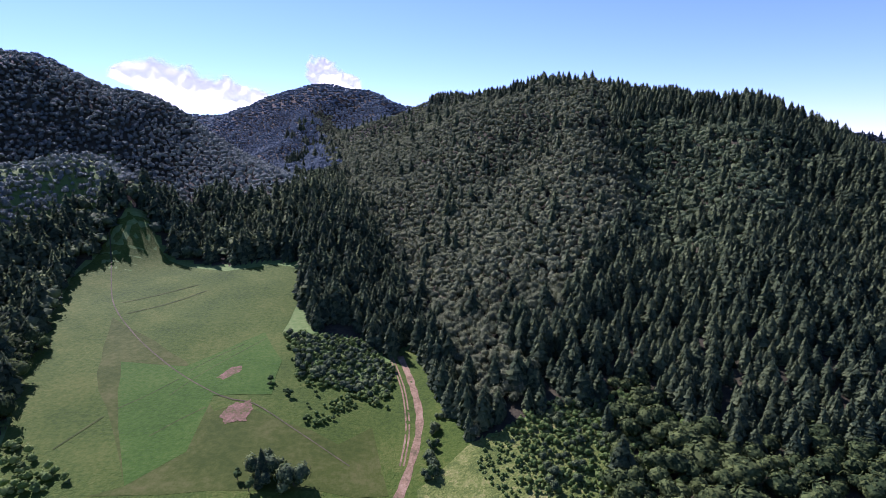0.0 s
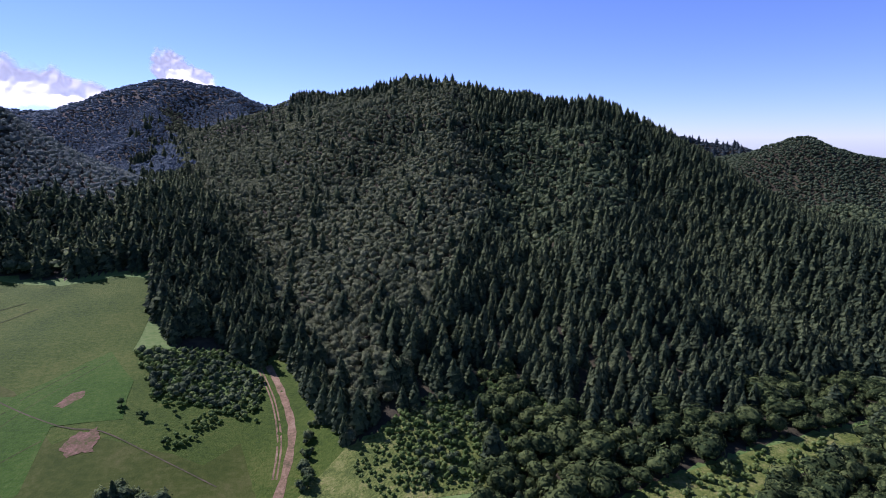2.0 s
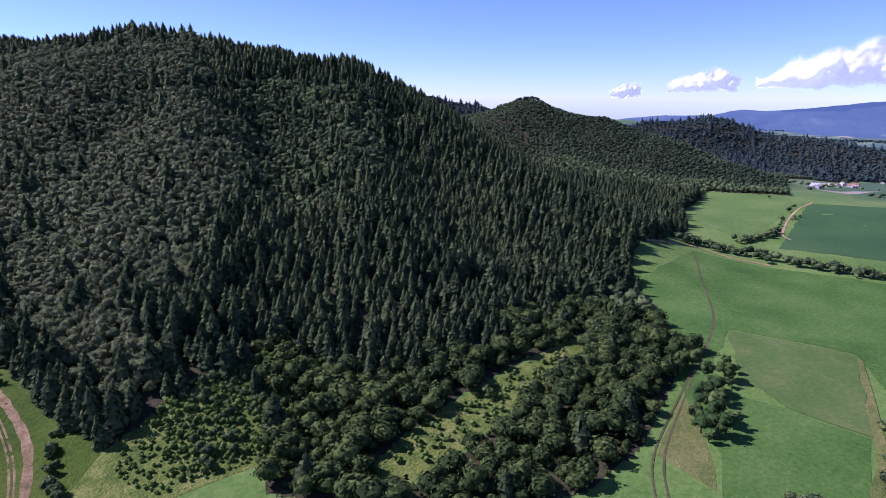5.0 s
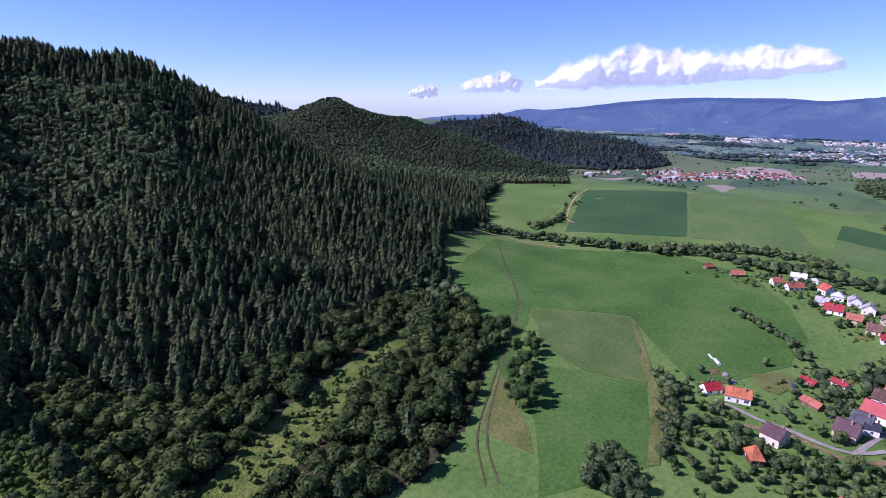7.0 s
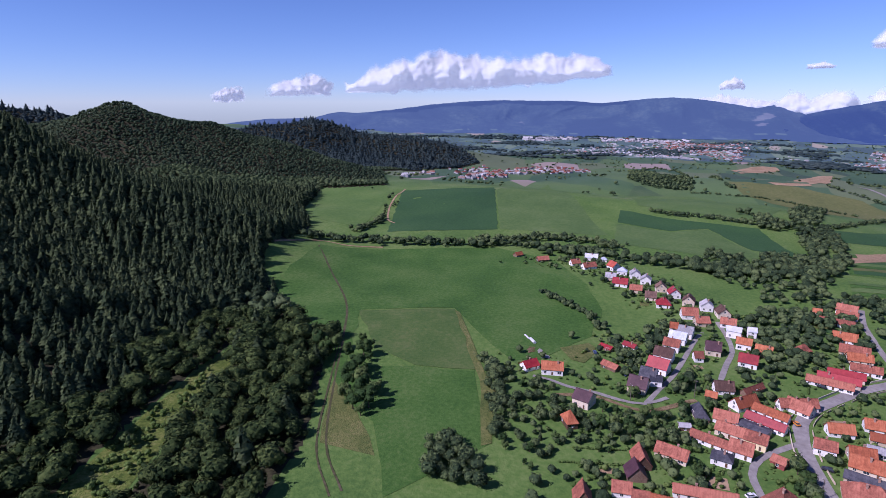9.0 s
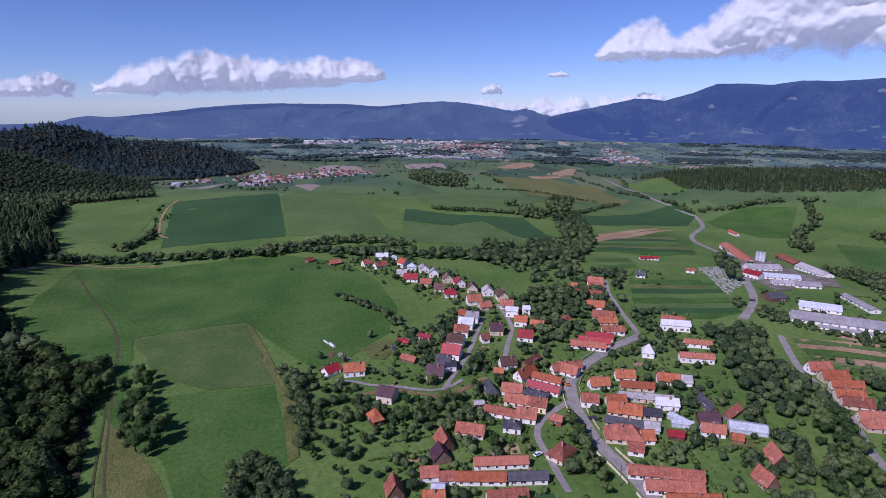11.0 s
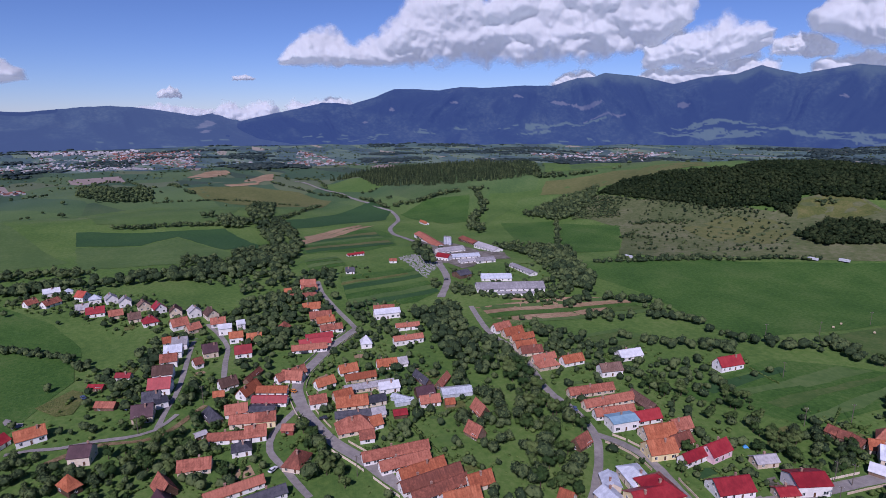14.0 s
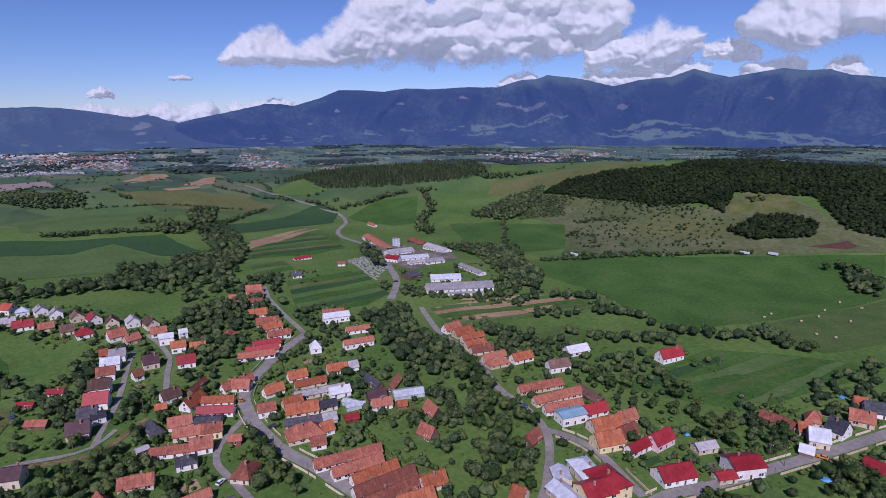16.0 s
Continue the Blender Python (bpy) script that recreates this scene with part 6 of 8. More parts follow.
def garden(pts, hi, density):
    rnd = np.random.RandomState(abs(int(pts[0][0] * 7 + pts[0][1])) % 9999)
    xs, ys = [p[0] for p in pts], [p[1] for p in pts]
    x, y = lots(min(xs), max(xs), min(ys), max(ys), 4.1 / math.sqrt(density), rnd)
    ok = inside(pts, x, y)
    x, y = x[ok], y[ok]
    ok = free_spot(x, y, 0.12 * hi)
    x, y = x[ok], y[ok]
    h = hi * rnd.uniform(0.5, 1.25, len(x))
    near = (np.hypot(x, y) < 300) & (rnd.rand(len(x)) < 0.75)
    for px, py, ph in zip(x[near], y[near], h[near]):
        if COUNT[0] < 330:
            tree(px, py, ph, rnd.rand() < 0.04)
        else:
            put_stand([px], [py], [ph], M_LEAF)
    put_stand(x[~near], y[~near], h[~near], M_LEAF)


def village_shrubs():
    """Bushes, bean rows and young fruit trees between the houses."""
    rnd = np.random.RandomState(404)
    xs, ys, hs, tx, ty = [], [], [], [], []
    for hx, hy, c, s, a, b in HOUSES:
        if math.hypot(hx, hy) > 520 or hx < 0:
            continue
        n = 20
        ang, d = rnd.uniform(0, 6.28, n), rnd.uniform(5, 24, n)
        xs += list(hx + np.cos(ang) * d)
        ys += list(hy + np.sin(ang) * d)
        hs += list(0.8 + 2.6 * rnd.rand(n) ** 2)
        n = 9
        ang, d = rnd.uniform(0, 6.28, n), rnd.uniform(7, 24, n)
        tx += list(hx + np.cos(ang) * d)
        ty += list(hy + np.sin(ang) * d)
        # a clipped hedge down one side of the plot
        if rnd.rand() < 0.7:
            side, along, reach = rnd.choice((-1, 1)), rnd.choice((-1, 1)), rnd.uniform(12, 30)
            run = np.arange(0, reach, 1.1)
            p, q = np.full(len(run), along * (a + 1.5)), side * (b + run)
            xs += list(hx + p * c - q * s + rnd.normal(0, 0.15, len(run)))
            ys += list(hy + p * s + q * c + rnd.normal(0, 0.15, len(run)))
            hs += list(rnd.uniform(1.1, 1.7, len(run)))
    x, y, h = np.array(xs), np.array(ys), np.array(hs)
    ok = free_spot(x, y, 0.0)
    tx, ty = np.array(tx), np.array(ty)
    far = free_spot(tx, ty, 1.6)
    tx, ty = tx[far], ty[far]
    stand("orchard_trees", CROWN_HEDGE, tx, ty, rnd.uniform(2.8, 6.5, len(tx)), rnd.uniform(0.9, 1.3, len(tx)), M_LEAF, "fruit and shade trees in the village gardens")
    stand("garden_shrubs", CROWN_FAR, x[ok], y[ok], h[ok], np.full(ok.sum(), 1.3), M_SHRUB, "garden bushes and bean rows between the houses")


def garden_plots():
    """Small beds and mown lawns behind the houses."""
    rnd = random.Random(9)
    kinds = [(M_SOIL, "dug brown vegetable bed"), (M_CROP, "dark green vegetable bed"), (M_PASTURE, "pale mown garden lawn"), (M_LIME, "fresh green garden lawn"), (M_STRAW, "uncut garden grass")]
    for hx, hy, c, s, a, b in HOUSES:
        if math.hypot(hx, hy) > 430 or hx < 0:
            continue
        side = rnd.choice((-1, 1))
        u, v = rnd.uniform(-6, 6), side * (b + rnd.uniform(2, 7))
        l, w = rnd.uniform(5, 13), rnd.uniform(3, 8)
        box = []
        for du, dv in ((-l / 2, 0), (l / 2, 0), (l / 2, side * w), (-l / 2, side * w)):
            p, q = u + du, v + dv
            box.append((hx + p * c - q * s, hy + p * s + q * c))
        if not free_spot(np.array([p[0] for p in box]), np.array([p[1] for p in box]), -0.5).all():
            continue
        m, label = rnd.choice(kinds)
        field("garden_plot", m, box, label, 0.05)


def fences():
    """Low walls along the village streets, broken by gates."""
    for k, (line, width) in enumerate(LANES):
        if width < 3.9 or k > 7:
            continue
        for side in (-1, 1):
            bm = bmesh.new()
            run = 0
            for i in range(1, len(line) - 1):
                p, q = line[i], line[i + 1] if i + 1 < len(line) else line[i]
                d = np.array(q) - np.array(p)
                ln = float(np.hypot(*d))
                if ln < 0.5:
                    continue
                d = d / ln
                nrm = np.array((-d[1], d[0])) * side * (width / 2 + 1.6)
                run += 1
                if run % 5 == 0:
                    continue
                c = (np.array(p) + np.array(q)) / 2 + nrm
                if not any((abs((c[0] - h[0]) * h[2] + (c[1] - h[1]) * h[3]) < h[4] + 16 and abs((c[1] - h[1]) * h[2] - (c[0] - h[0]) * h[3]) < h[5] + 9) for h in HOUSES):
                    continue
                if any((abs((c[0] - h[0]) * h[2] + (c[1] - h[1]) * h[3]) < h[4] and abs((c[1] - h[1]) * h[2] - (c[0] - h[0]) * h[3]) < h[5]) for h in HOUSES):
                    continue
                if any(((ln2 - c) ** 2).sum(1).min() < (w2 / 2 + 1.0) ** 2 for ln2, w2 in LANES):
                    continue
                z = float(ground(c[0], c[1]))
                a, b = c - d * ln * 0.48, c + d * ln * 0.48
                t = np.array((-d[1], d[0])) * 0.09
                solid(bm, [(*(a - t), z - 0.3), (*(b - t), z - 0.3), (*(b + t), z - 0.3), (*(a + t), z - 0.3), (*(a - t), z + 1.0), (*(b - t), z + 1.0), (*(b + t), z + 1.0), (*(a + t), z + 1.0)],
                      [(0, 1, 5, 4), (1, 2, 6, 5), (2, 3, 7, 6), (3, 0, 4, 7), (4, 5, 6, 7)])
            if len(bm.faces) > 20:
                me = bpy.data.meshes.new("garden_wall")
                bm.to_mesh(me)
                me.materials.append(WALLS["cream"])
                tagged(new("garden_wall", me), "low rendered garden wall along the street", "wall", kind="structure")
            bm.free()


# ---- hedges, brook woods and groves: line or outline, tree height ----
hedge([(495, 295), (516, 273), (526, 215), (535, 162), (552, 114), (553, 71), (543, 30), (535, 6)], 13, 9, 1.3, M_LEAF)
hedge([(565, 127), (594, 72), (597, 26), (572, -5)], 16, 8, 1.1, M_LEAF)
hedge([(533, 56), (539, 14), (530, -29), (515, -81), (513, -135), (567, -190)], 16, 9, 1, M_LEAF)
hedge([(545, -41), (535, -84), (520, -120)], 14, 8, 1, M_LEAF)
hedge([(568, 273), (622, 267), (714, 288), (789, 308)], 10, 7, 1, M_LEAF)
hedge([(794, -47), (779, -90), (773, -130), (757, -171)], 8, 7, 1.3, M_LEAF)
grove([(810, -150), (818, -172), (743, -167), (738, -185), (799, -245), (1035, -325), (1050, -296), (846, -222), (766, -210), (604, -185), (635, -204), (738, -247), (779, -231)], 9, 1, M_LEAF)
grove([(559, -132), (598, -142), (592, -173), (606, -207), (540, -188), (502, -160), (516, -130)], 9, 1, M_LEAF)
hedge([(776, -245), (686, -232), (580, -204)], 12, 9, 1.1, M_LEAF)
hedge([(800, -261), (874, -312), (977, -389)], 8, 6, 0.9, M_LEAF)
hedge([(1230, -379), (1166, -408), (1096, -438), (973, -463), (822, -449)], 6, 7, 0.8, M_LEAF)
hedge([(1816, -648), (1148, -472), (930, -465), (804, -445)], 5, 6, 0.8, M_LEAF)
hedge([(1134, -136), (1124, -203), (1099, -290), (1008, -360)], 5, 5, 0.7, M_LEAF)
grove([(1781, -41), (1780, -110), (1210, -148), (1152, -139), (1147, -74), (1214, -25)], 8, 0.6, M_LEAF)
hedge([(1839, -78), (1822, -175), (1244, -200), (1171, -213)], 7, 6, 0.8, M_LEAF)
hedge([(843, -467), (838, -513), (830, -566), (783, -605)], 14, 8, 0.9, M_LEAF)
hedge([(777, -591), (707, -552), (644, -482), (557, -430)], 12, 8, 1, M_LEAF)
hedge([(549, -551), (484, -489), (416, -423)], 5, 5, 1, M_LEAF)
hedge([(351, -406), (319, -451), (288, -496), (258, -536), (227, -561)], 6, 5, 1.1, M_LEAF)
hedge([(347, -435), (310, -474), (287, -515)], 8, 5, 0.8, M_LEAF)
grove([(426, -376), (441, -417), (416, -435), (377, -407), (374, -384)], 7, 1.2, M_LEAF)
grove([(366, -365), (358, -390), (317, -368), (292, -333), (321, -330)], 8, 1, M_LEAF)
hedge([(283, -295), (281, -327), (259, -347), (233, -346)], 10, 7, 0.9, M_LEAF)
hedge([(252, -294), (235, -323), (212, -343), (174, -335), (148, -349), (124, -378)], 9, 7, 0.9, M_LEAF)
hedge([(220, -285), (189, -296), (166, -321)], 12, 7, 0.7, M_LEAF)
grove([(161, -576), (152, -574), (123, -555), (111, -510), (129, -511)], 8, 0.9, M_LEAF)
hedge([(141, -371), (117, -360), (107, -366)], 8, 8, 0.9, M_LEAF)
grove([(272, -609), (268, -665), (237, -673), (206, -662), (200, -632), (242, -596)], 7, 1.5, M_COPSE)
grove([(626, -557), (630, -643), (591, -684), (564, -641), (539, -578), (549, -551)], 8, 1.2, M_LEAF)
grove([(571, -655), (567, -701), (512, -738), (435, -790), (348, -959), (237, -992), (148, -660), (182, -664), (241, -741), (318, -715), (304, -662), (340, -678), (390, -650), (422, -661), (526, -652)], 6.4, 1.5, M_COPSE)
grove([(1248, -516), (1206, -607), (1114, -762), (1035, -867), (745, -703), (797, -642), (926, -568), (1028, -527), (1165, -558)], 12, 1.3, M_SPRUCE)
grove([(849, -712), (845, -781), (745, -703), (621, -767), (592, -819), (621, -767), (729, -688)], 8, 0.8, M_LEAF)
hedge([(440, -572), (424, -593), (390, -605)], 14, 4, 0.5, M_LEAF)
hedge([(409, -516), (415, -538), (396, -530)], 10, 4, 0.5, M_LEAF)
hedge([(582, -595), (555, -625), (515, -651)], 60, 4, 0.35, M_LEAF)
hedge([(489, -656), (410, -657), (342, -657)], 40, 4, 0.2, M_LEAF)
grove([(488, -618), (354, -653), (286, -651), (251, -566), (365, -475)], 3.4, 0.05, M_LEAF)
grove([(331, -607), (325, -616), (315, -604), (322, -597)], 5, 0.6, M_LEAF)
grove([(300, -706), (288, -723), (279, -710), (289, -697)], 5, 0.6, M_LEAF)
grove([(624, -637), (524, -649), (473, -588), (527, -561)], 3.5, 0.4, M_LEAF)
grove([(509, -338), (539, -321), (449, -272), (425, -282)], 10, 0.6, M_LEAF)
grove([(463, -163), (462, -192), (371, -156), (350, -125), (408, -136)], 7, 0.6, M_LEAF)
grove([(605, -89), (577, -131), (505, -171), (450, -151), (433, -107), (521, -74)], 7, 0.35, M_LEAF)
grove([(-100, 338), (-90, 313), (-76, 279), (-55, 278), (-28, 266), (-28, 310), (-52, 340), (-78, 335)], 3.0, 0.5, M_SHRUB)
grove([(-96, 334), (-88, 313), (-76, 284), (-55, 281), (-30, 272), (-29, 308), (-52, 338), (-78, 333)], 4.2, 0.55, M_LEAF)
hedge([(-5, 263), (-6, 241), (-7, 218)], 5, 5, 0.8, M_LEAF)
grove([(22, 242), (46, 256), (74, 262), (92, 240), (80, 196), (22, 204), (12, 222)], 1.8, 0.35, M_SHRUB)
grove([(30, 246), (46, 256), (74, 262), (92, 240), (80, 196), (30, 206)], 3.2, 0.45, M_SHRUB)
grove([(66, 264), (100, 268), (126, 240), (112, 205), (84, 200)], 4.0, 0.45, M_SHRUB)
grove([(80, 164), (120, 181), (190, 197), (240, 200), (181, 179), (125, 161)], 3.0, 0.2, M_SHRUB)
grove([(40, 250), (74, 262), (92, 240), (80, 196), (40, 204)], 4.5, 0.2, M_LEAF)
# bushes and a lone spruce on the meadow
tree(-89.5, 277.5, 4)
tree(-79.9, 268.2, 3)
tree(-77.2, 266.2, 4.5)
tree(-65.4, 247.5, 3)
tree(-226.5, 304.5, 9)
tree(-154.7, 203.5, 3)
tree(-167.7, 207, 4)
tree(-155.8, 197.3, 4)
tree(-145.5, 200.4, 2.5)
tree(-177.3, 217.6, 4)
tree(-192, 231.5, 5)
tree(-82.7, 206.3, 5)
tree(-66.4, 211.8, 6)
tree(-60.5, 206.3, 5)
tree(-76.5, 200.8, 6)
tree(-67, 260.4, 2.5)
tree(-65.3, 271.6, 3)
tree(-53.4, 252.7, 2.5)
tree(-210, 256.5, 6)
tree(-72.9, 207.5, 14, True)
tree(-73.5, 203.6, 9, True)
grove([(-189, 224), (-178, 221), (-145, 203), (-154, 193), (-166, 192)], 4, 0.45, M_SHRUB)
grove([(-80, 204), (-77, 224), (-57, 210), (-59, 200)], 9, 0.8, M_LEAF)
grove([(-68, 248), (-52, 277), (-42, 270), (-60, 244)], 2.5, 0.3, M_SHRUB)
hedge([(422, 45), (401, 30), (379, 9), (356, 2)], 6, 5, 1.2, M_LEAF)
hedge([(293, 65), (277, 56), (262, 49), (232, 43)], 5, 6, 1.2, M_LEAF)
hedge([(291, 64), (270, 51), (243, 46), (216, 42)], 5, 6, 1, M_LEAF)
grove([(264, 42), (287, 21), (250, 3), (213, 5), (203, 25), (224, 39)], 5, 0.22, M_LEAF)
grove([(205, 69), (210, 62), (197, 42), (181, 39), (183, 63)], 7, 1.1, M_LEAF)


FARM_SCRUB = [(392, -245), (353, -235), (287, -289), (315, -357), (409, -435), (477, -415), (485, -373), (421, -381), (333, -334), (341, -262), (389, -262)]

# ---- gardens and orchards of the village ----
garden([(278, -196), (274, -230), (225, -206), (189, -196), (158, -183), (122, -145), (137, -132), (164, -153), (199, -174), (238, -191)], 8, 0.5)
garden([(333, -196), (330, -233), (274, -202), (222, -186), (255, -171)], 8, 0.7)
garden([(280, 2), (266, -21), (281, -56), (206, -43), (238, 1)], 6, 0.45)
garden([(188, -239), (181, -261), (175, -292), (116, -258), (94, -240), (123, -234), (162, -230)], 6, 0.5)
garden([(103, -222), (110, -250), (88, -283), (72, -253), (84, -232)], 6, 0.6)
garden([(57, -242), (48, -270), (40, -240), (56, -221)], 7, 0.6)
grove([(247, -162), (238, -191), (219, -212), (136, -133), (145, -123), (170, -133), (187, -132), (212, -142)], 7, 0.2, M_LEAF)
grove([(278, -259), (237, -245), (204, -230), (202, -210), (235, -219)], 7, 0.4, M_LEAF)
garden([(372, -31), (389, -62), (279, -41), (271, -28), (358, -23)], 7, 0.6)
garden([(352, -2), (325, -22), (298, -19), (300, -1), (331, 1)], 6, 0.35)
garden([(410, -97), (433, -149), (313, -101), (318, -84), (375, -80)], 7, 0.6)
garden([(237, -79), (211, -83), (177, -77), (194, -62)], 7, 0.7)
garden([(202, -94), (194, -162), (169, -161), (184, -122)], 4, 0.1)
garden([(368, -153), (372, -181), (302, -169), (290, -132)], 6, 0.4)
garden([(331, -78), (332, -101), (302, -91), (291, -73)], 5, 0.4)
garden([(141, -182), (125, -209), (101, -188), (132, -179)], 6, 0.4)
garden([(280, 51), (283, 18), (274, -3), (278, -32), (236, -31), (191, 34), (242, 44)], 4.6, 0.25)
garden([(257, -250), (216, -274), (181, -261), (191, -224), (226, -229)], 6, 0.5)
garden([(92, -323), (77, -387), (55, -300), (78, -288)], 6, 0.35)

garden([(96, -170), (84, -200), (66, -196), (80, -160)], 6, 0.6)
garden([(62, -236), (54, -262), (40, -262), (34, -226)], 7, 0.7)
grove(FARM_SCRUB, 3.2, 0.35, M_LEAF)
grove(FARM_SCRUB, 5.5, 0.16, M_LEAF)


# single trees
tree(275.9, 129.3, 13)
tree(270.8, 135.4, 10)
tree(272.2, 150.8, 12)
tree(234.7, 112.6, 12)
tree(221.6, 110.6, 11)
tree(225.4, 104.2, 12)
tree(239.8, 122, 11)
tree(251.5, 118.2, 9)
tree(275.7, 126.5, 8)
tree(251.9, 124.7, 12)
tree(241.6, 113.7, 12)
tree(260.5, 124.9, 11)
tree(236.5, 106.1, 10)
tree(226.1, 116, 11)
tree(278.3, 159.2, 12)
tree(277.5, 147.9, 11)
tree(291.8, 137.2, 7)
tree(286.8, 129.5, 6)
tree(270.3, 123.8, 6)
tree(217.4, 104.8, 7)
tree(-221.1, 299.7, 9)
tree(-220.2, 303.1, 7)
tree(-88.9, 273.2, 3)
tree(-65.4, 247.5, 3)
tree(-5, 236.8, 5)
tree(-5.9, 218.1, 6)
tree(164.5, 184.7, 7)
tree(840.5, 368.2, 5)
tree(107.8, -364.7, 9)
tree(163.2, -555.4, 8)
tree(487.5, 92.3, 3)


def plant_rest():
    """The hedges, groves and gardens that were gathered above."""
    words = {"spruce_needles": ("conifer_grove", "dark conifer grove on open land"), "shrub_leaves": ("shrubs", "low bright green shrubs on rough grass"),
             "copse_leaves": ("hill_wood", "dense dark broad-leaved wood on the scrub hill"), "broad_leaves": ("hedgerow_trees", "green hedgerow trees and bushes between fields")}
    for name, (material, x, y, h) in REST.items():
        x, y, h = np.array(x), np.array(y), np.array(h)
        r = np.hypot(x, y)
        spruce, low = name == "spruce_needles", name == "shrub_leaves"
        for lo, hi, shapes in ((0, 280, SPRUCE_NEAR if spruce else CROWN_HEDGE if low else CROWN_NEAR), (280, 560, SPRUCE_MID if spruce else CROWN_HEDGE), (560, 1000, SPRUCE_MID if spruce else CROWN_MID), (1000, 9999, SPRUCE_FAR if spruce else CROWN_FAR)):
            s = (r >= lo) & (r < hi)
            if s.sum() > 2:
                stand(words[name][0], shapes, x[s], y[s], h[s], np.full(s.sum(), 1.15 if lo < 500 else 1.25), material, words[name][1], lo + 7)


def ball_crown(seed):
    """A distant clump of tree tops: a knobbly mass, height 1."""
    rnd = np.random.RandomState(seed + 90)
    v, t = BALLS[1]
    out = v * rnd.uniform(0.75, 1.1, (len(v), 1)) * (0.5, 0.5, 0.5) + (0, 0, 0.45)
    return out, t, v


def far_clumps():
    """Hedges and copses scattered over the far plain."""
    rnd = np.random.RandomState(77)
    n = 24000
    az = np.radians(rnd.uniform(-62, -175, n))
    r = np.sqrt(rnd.uniform(1000 ** 2, 3750 ** 2, n))
    x, y = -np.sin(az) * r, np.cos(az) * r
    line = (np.abs(wave(x, y, 420, 8.0)) < 0.05) | ((np.abs(wave(x, 2.2 * y, 520, 2.6)) < 0.09) & (r > 2300))
    copse = wave(x, y, 300, 5.5) + 0.6 * wave(x, y, 130, 3.0) > 0.78
    ok = (line | copse) & ~inside(WOODS_ALL, x, y)
    for patch in GREEN_PATCHES:
        ok &= ~inside(patch, x, y)
    x, y = x[ok], y[ok]
    stand("hedgerow_trees", CROWN_FAR, x, y, rnd.uniform(5, 10, len(x)), np.full(len(x), 1.4), M_LEAF, "far hedges and copses on the plain")
    # belts of wood that cross the basin, haze painted into their leaf colour
    n = 30000
    az, r = np.radians(rnd.uniform(-62, -172, n)), rnd.uniform(2300, 4050, n)
    x, y = -np.sin(az) * r, np.cos(az) * r
    belt = layers(np.degrees(az) * 0.16, r / 150, 3.0, 4) > 0.59
    x, y = x[belt], y[belt]
    stand("far_woods", [ball_crown(s) for s in range(3)], x, y, rnd.uniform(7, 13, len(x)), rnd.uniform(1.8, 3.2, len(x)), M_HAZED_FARWOOD, "far dark belts of wood across the basin, tinted with haze")


plant_rest()
far_clumps()
village_shrubs()
garden_plots()
fences()


# ---- clouds ----
M_CLOUD = bpy.data.materials.new("cloud")
M_CLOUD.use_nodes = True
cn, cl = M_CLOUD.node_tree.nodes, M_CLOUD.node_tree.links
cb = cn["Principled BSDF"]
# added glow that lifts the shaded folds and undersides of the cloud
cb.inputs["Emission Color"].default_value, cb.inputs["Emission Strength"].default_value = (0.80, 0.87, 0.90, 1), 0.51
cb.inputs["Base Color"].default_value, cb.inputs["Roughness"].default_value, cb.inputs["Specular IOR Level"].default_value = (0.57, 0.60, 0.59, 1), 1.0, 0.0
ct = cn.new("ShaderNodeBsdfTranslucent")
ct.inputs["Color"].default_value = (0.62, 0.68, 0.67, 1)
cm = cn.new("ShaderNodeMixShader")
cm.inputs["Fac"].default_value = 0.5
cw = cn.new("ShaderNodeTexNoise")
cw.inputs["Scale"].default_value, cw.inputs["Detail"].default_value, cw.inputs["Roughness"].default_value = 0.014, 5, 0.6
cl.new(cn.new("ShaderNodeTexCoord").outputs["Object"], cw.inputs["Vector"])
cp = cn.new("ShaderNodeBump")
cp.inputs["Distance"].default_value = 2
cl.new(cw.outputs["Fac"], cp.inputs["Height"])
cl.new(cp.outputs["Normal"], cb.inputs["Normal"])
cl.new(cb.outputs[0], cm.inputs[1])
cl.new(ct.outputs[0], cm.inputs[2])
# thin towards the rim
thin = cn.new("ShaderNodeAttribute")
thin.attribute_name = "thickness"
soft_rim = cn.new("ShaderNodeMapRange")
soft_rim.interpolation_type = "SMOOTHSTEP"
soft_rim.inputs["From Min"].default_value, soft_rim.inputs["From Max"].default_value = 0.08, 0.5
cl.new(thin.outputs["Fac"], soft_rim.inputs["Value"])
clear_air = cn.new("ShaderNodeBsdfTransparent")
veil = cn.new("ShaderNodeMixShader")
cl.new(soft_rim.outputs[0], veil.inputs["Fac"])
cl.new(clear_air.outputs[0], veil.inputs[1])
cl.new(cm.outputs[0], veil.inputs[2])
cl.new(veil.outputs[0], cn["Material Output"].inputs["Surface"])


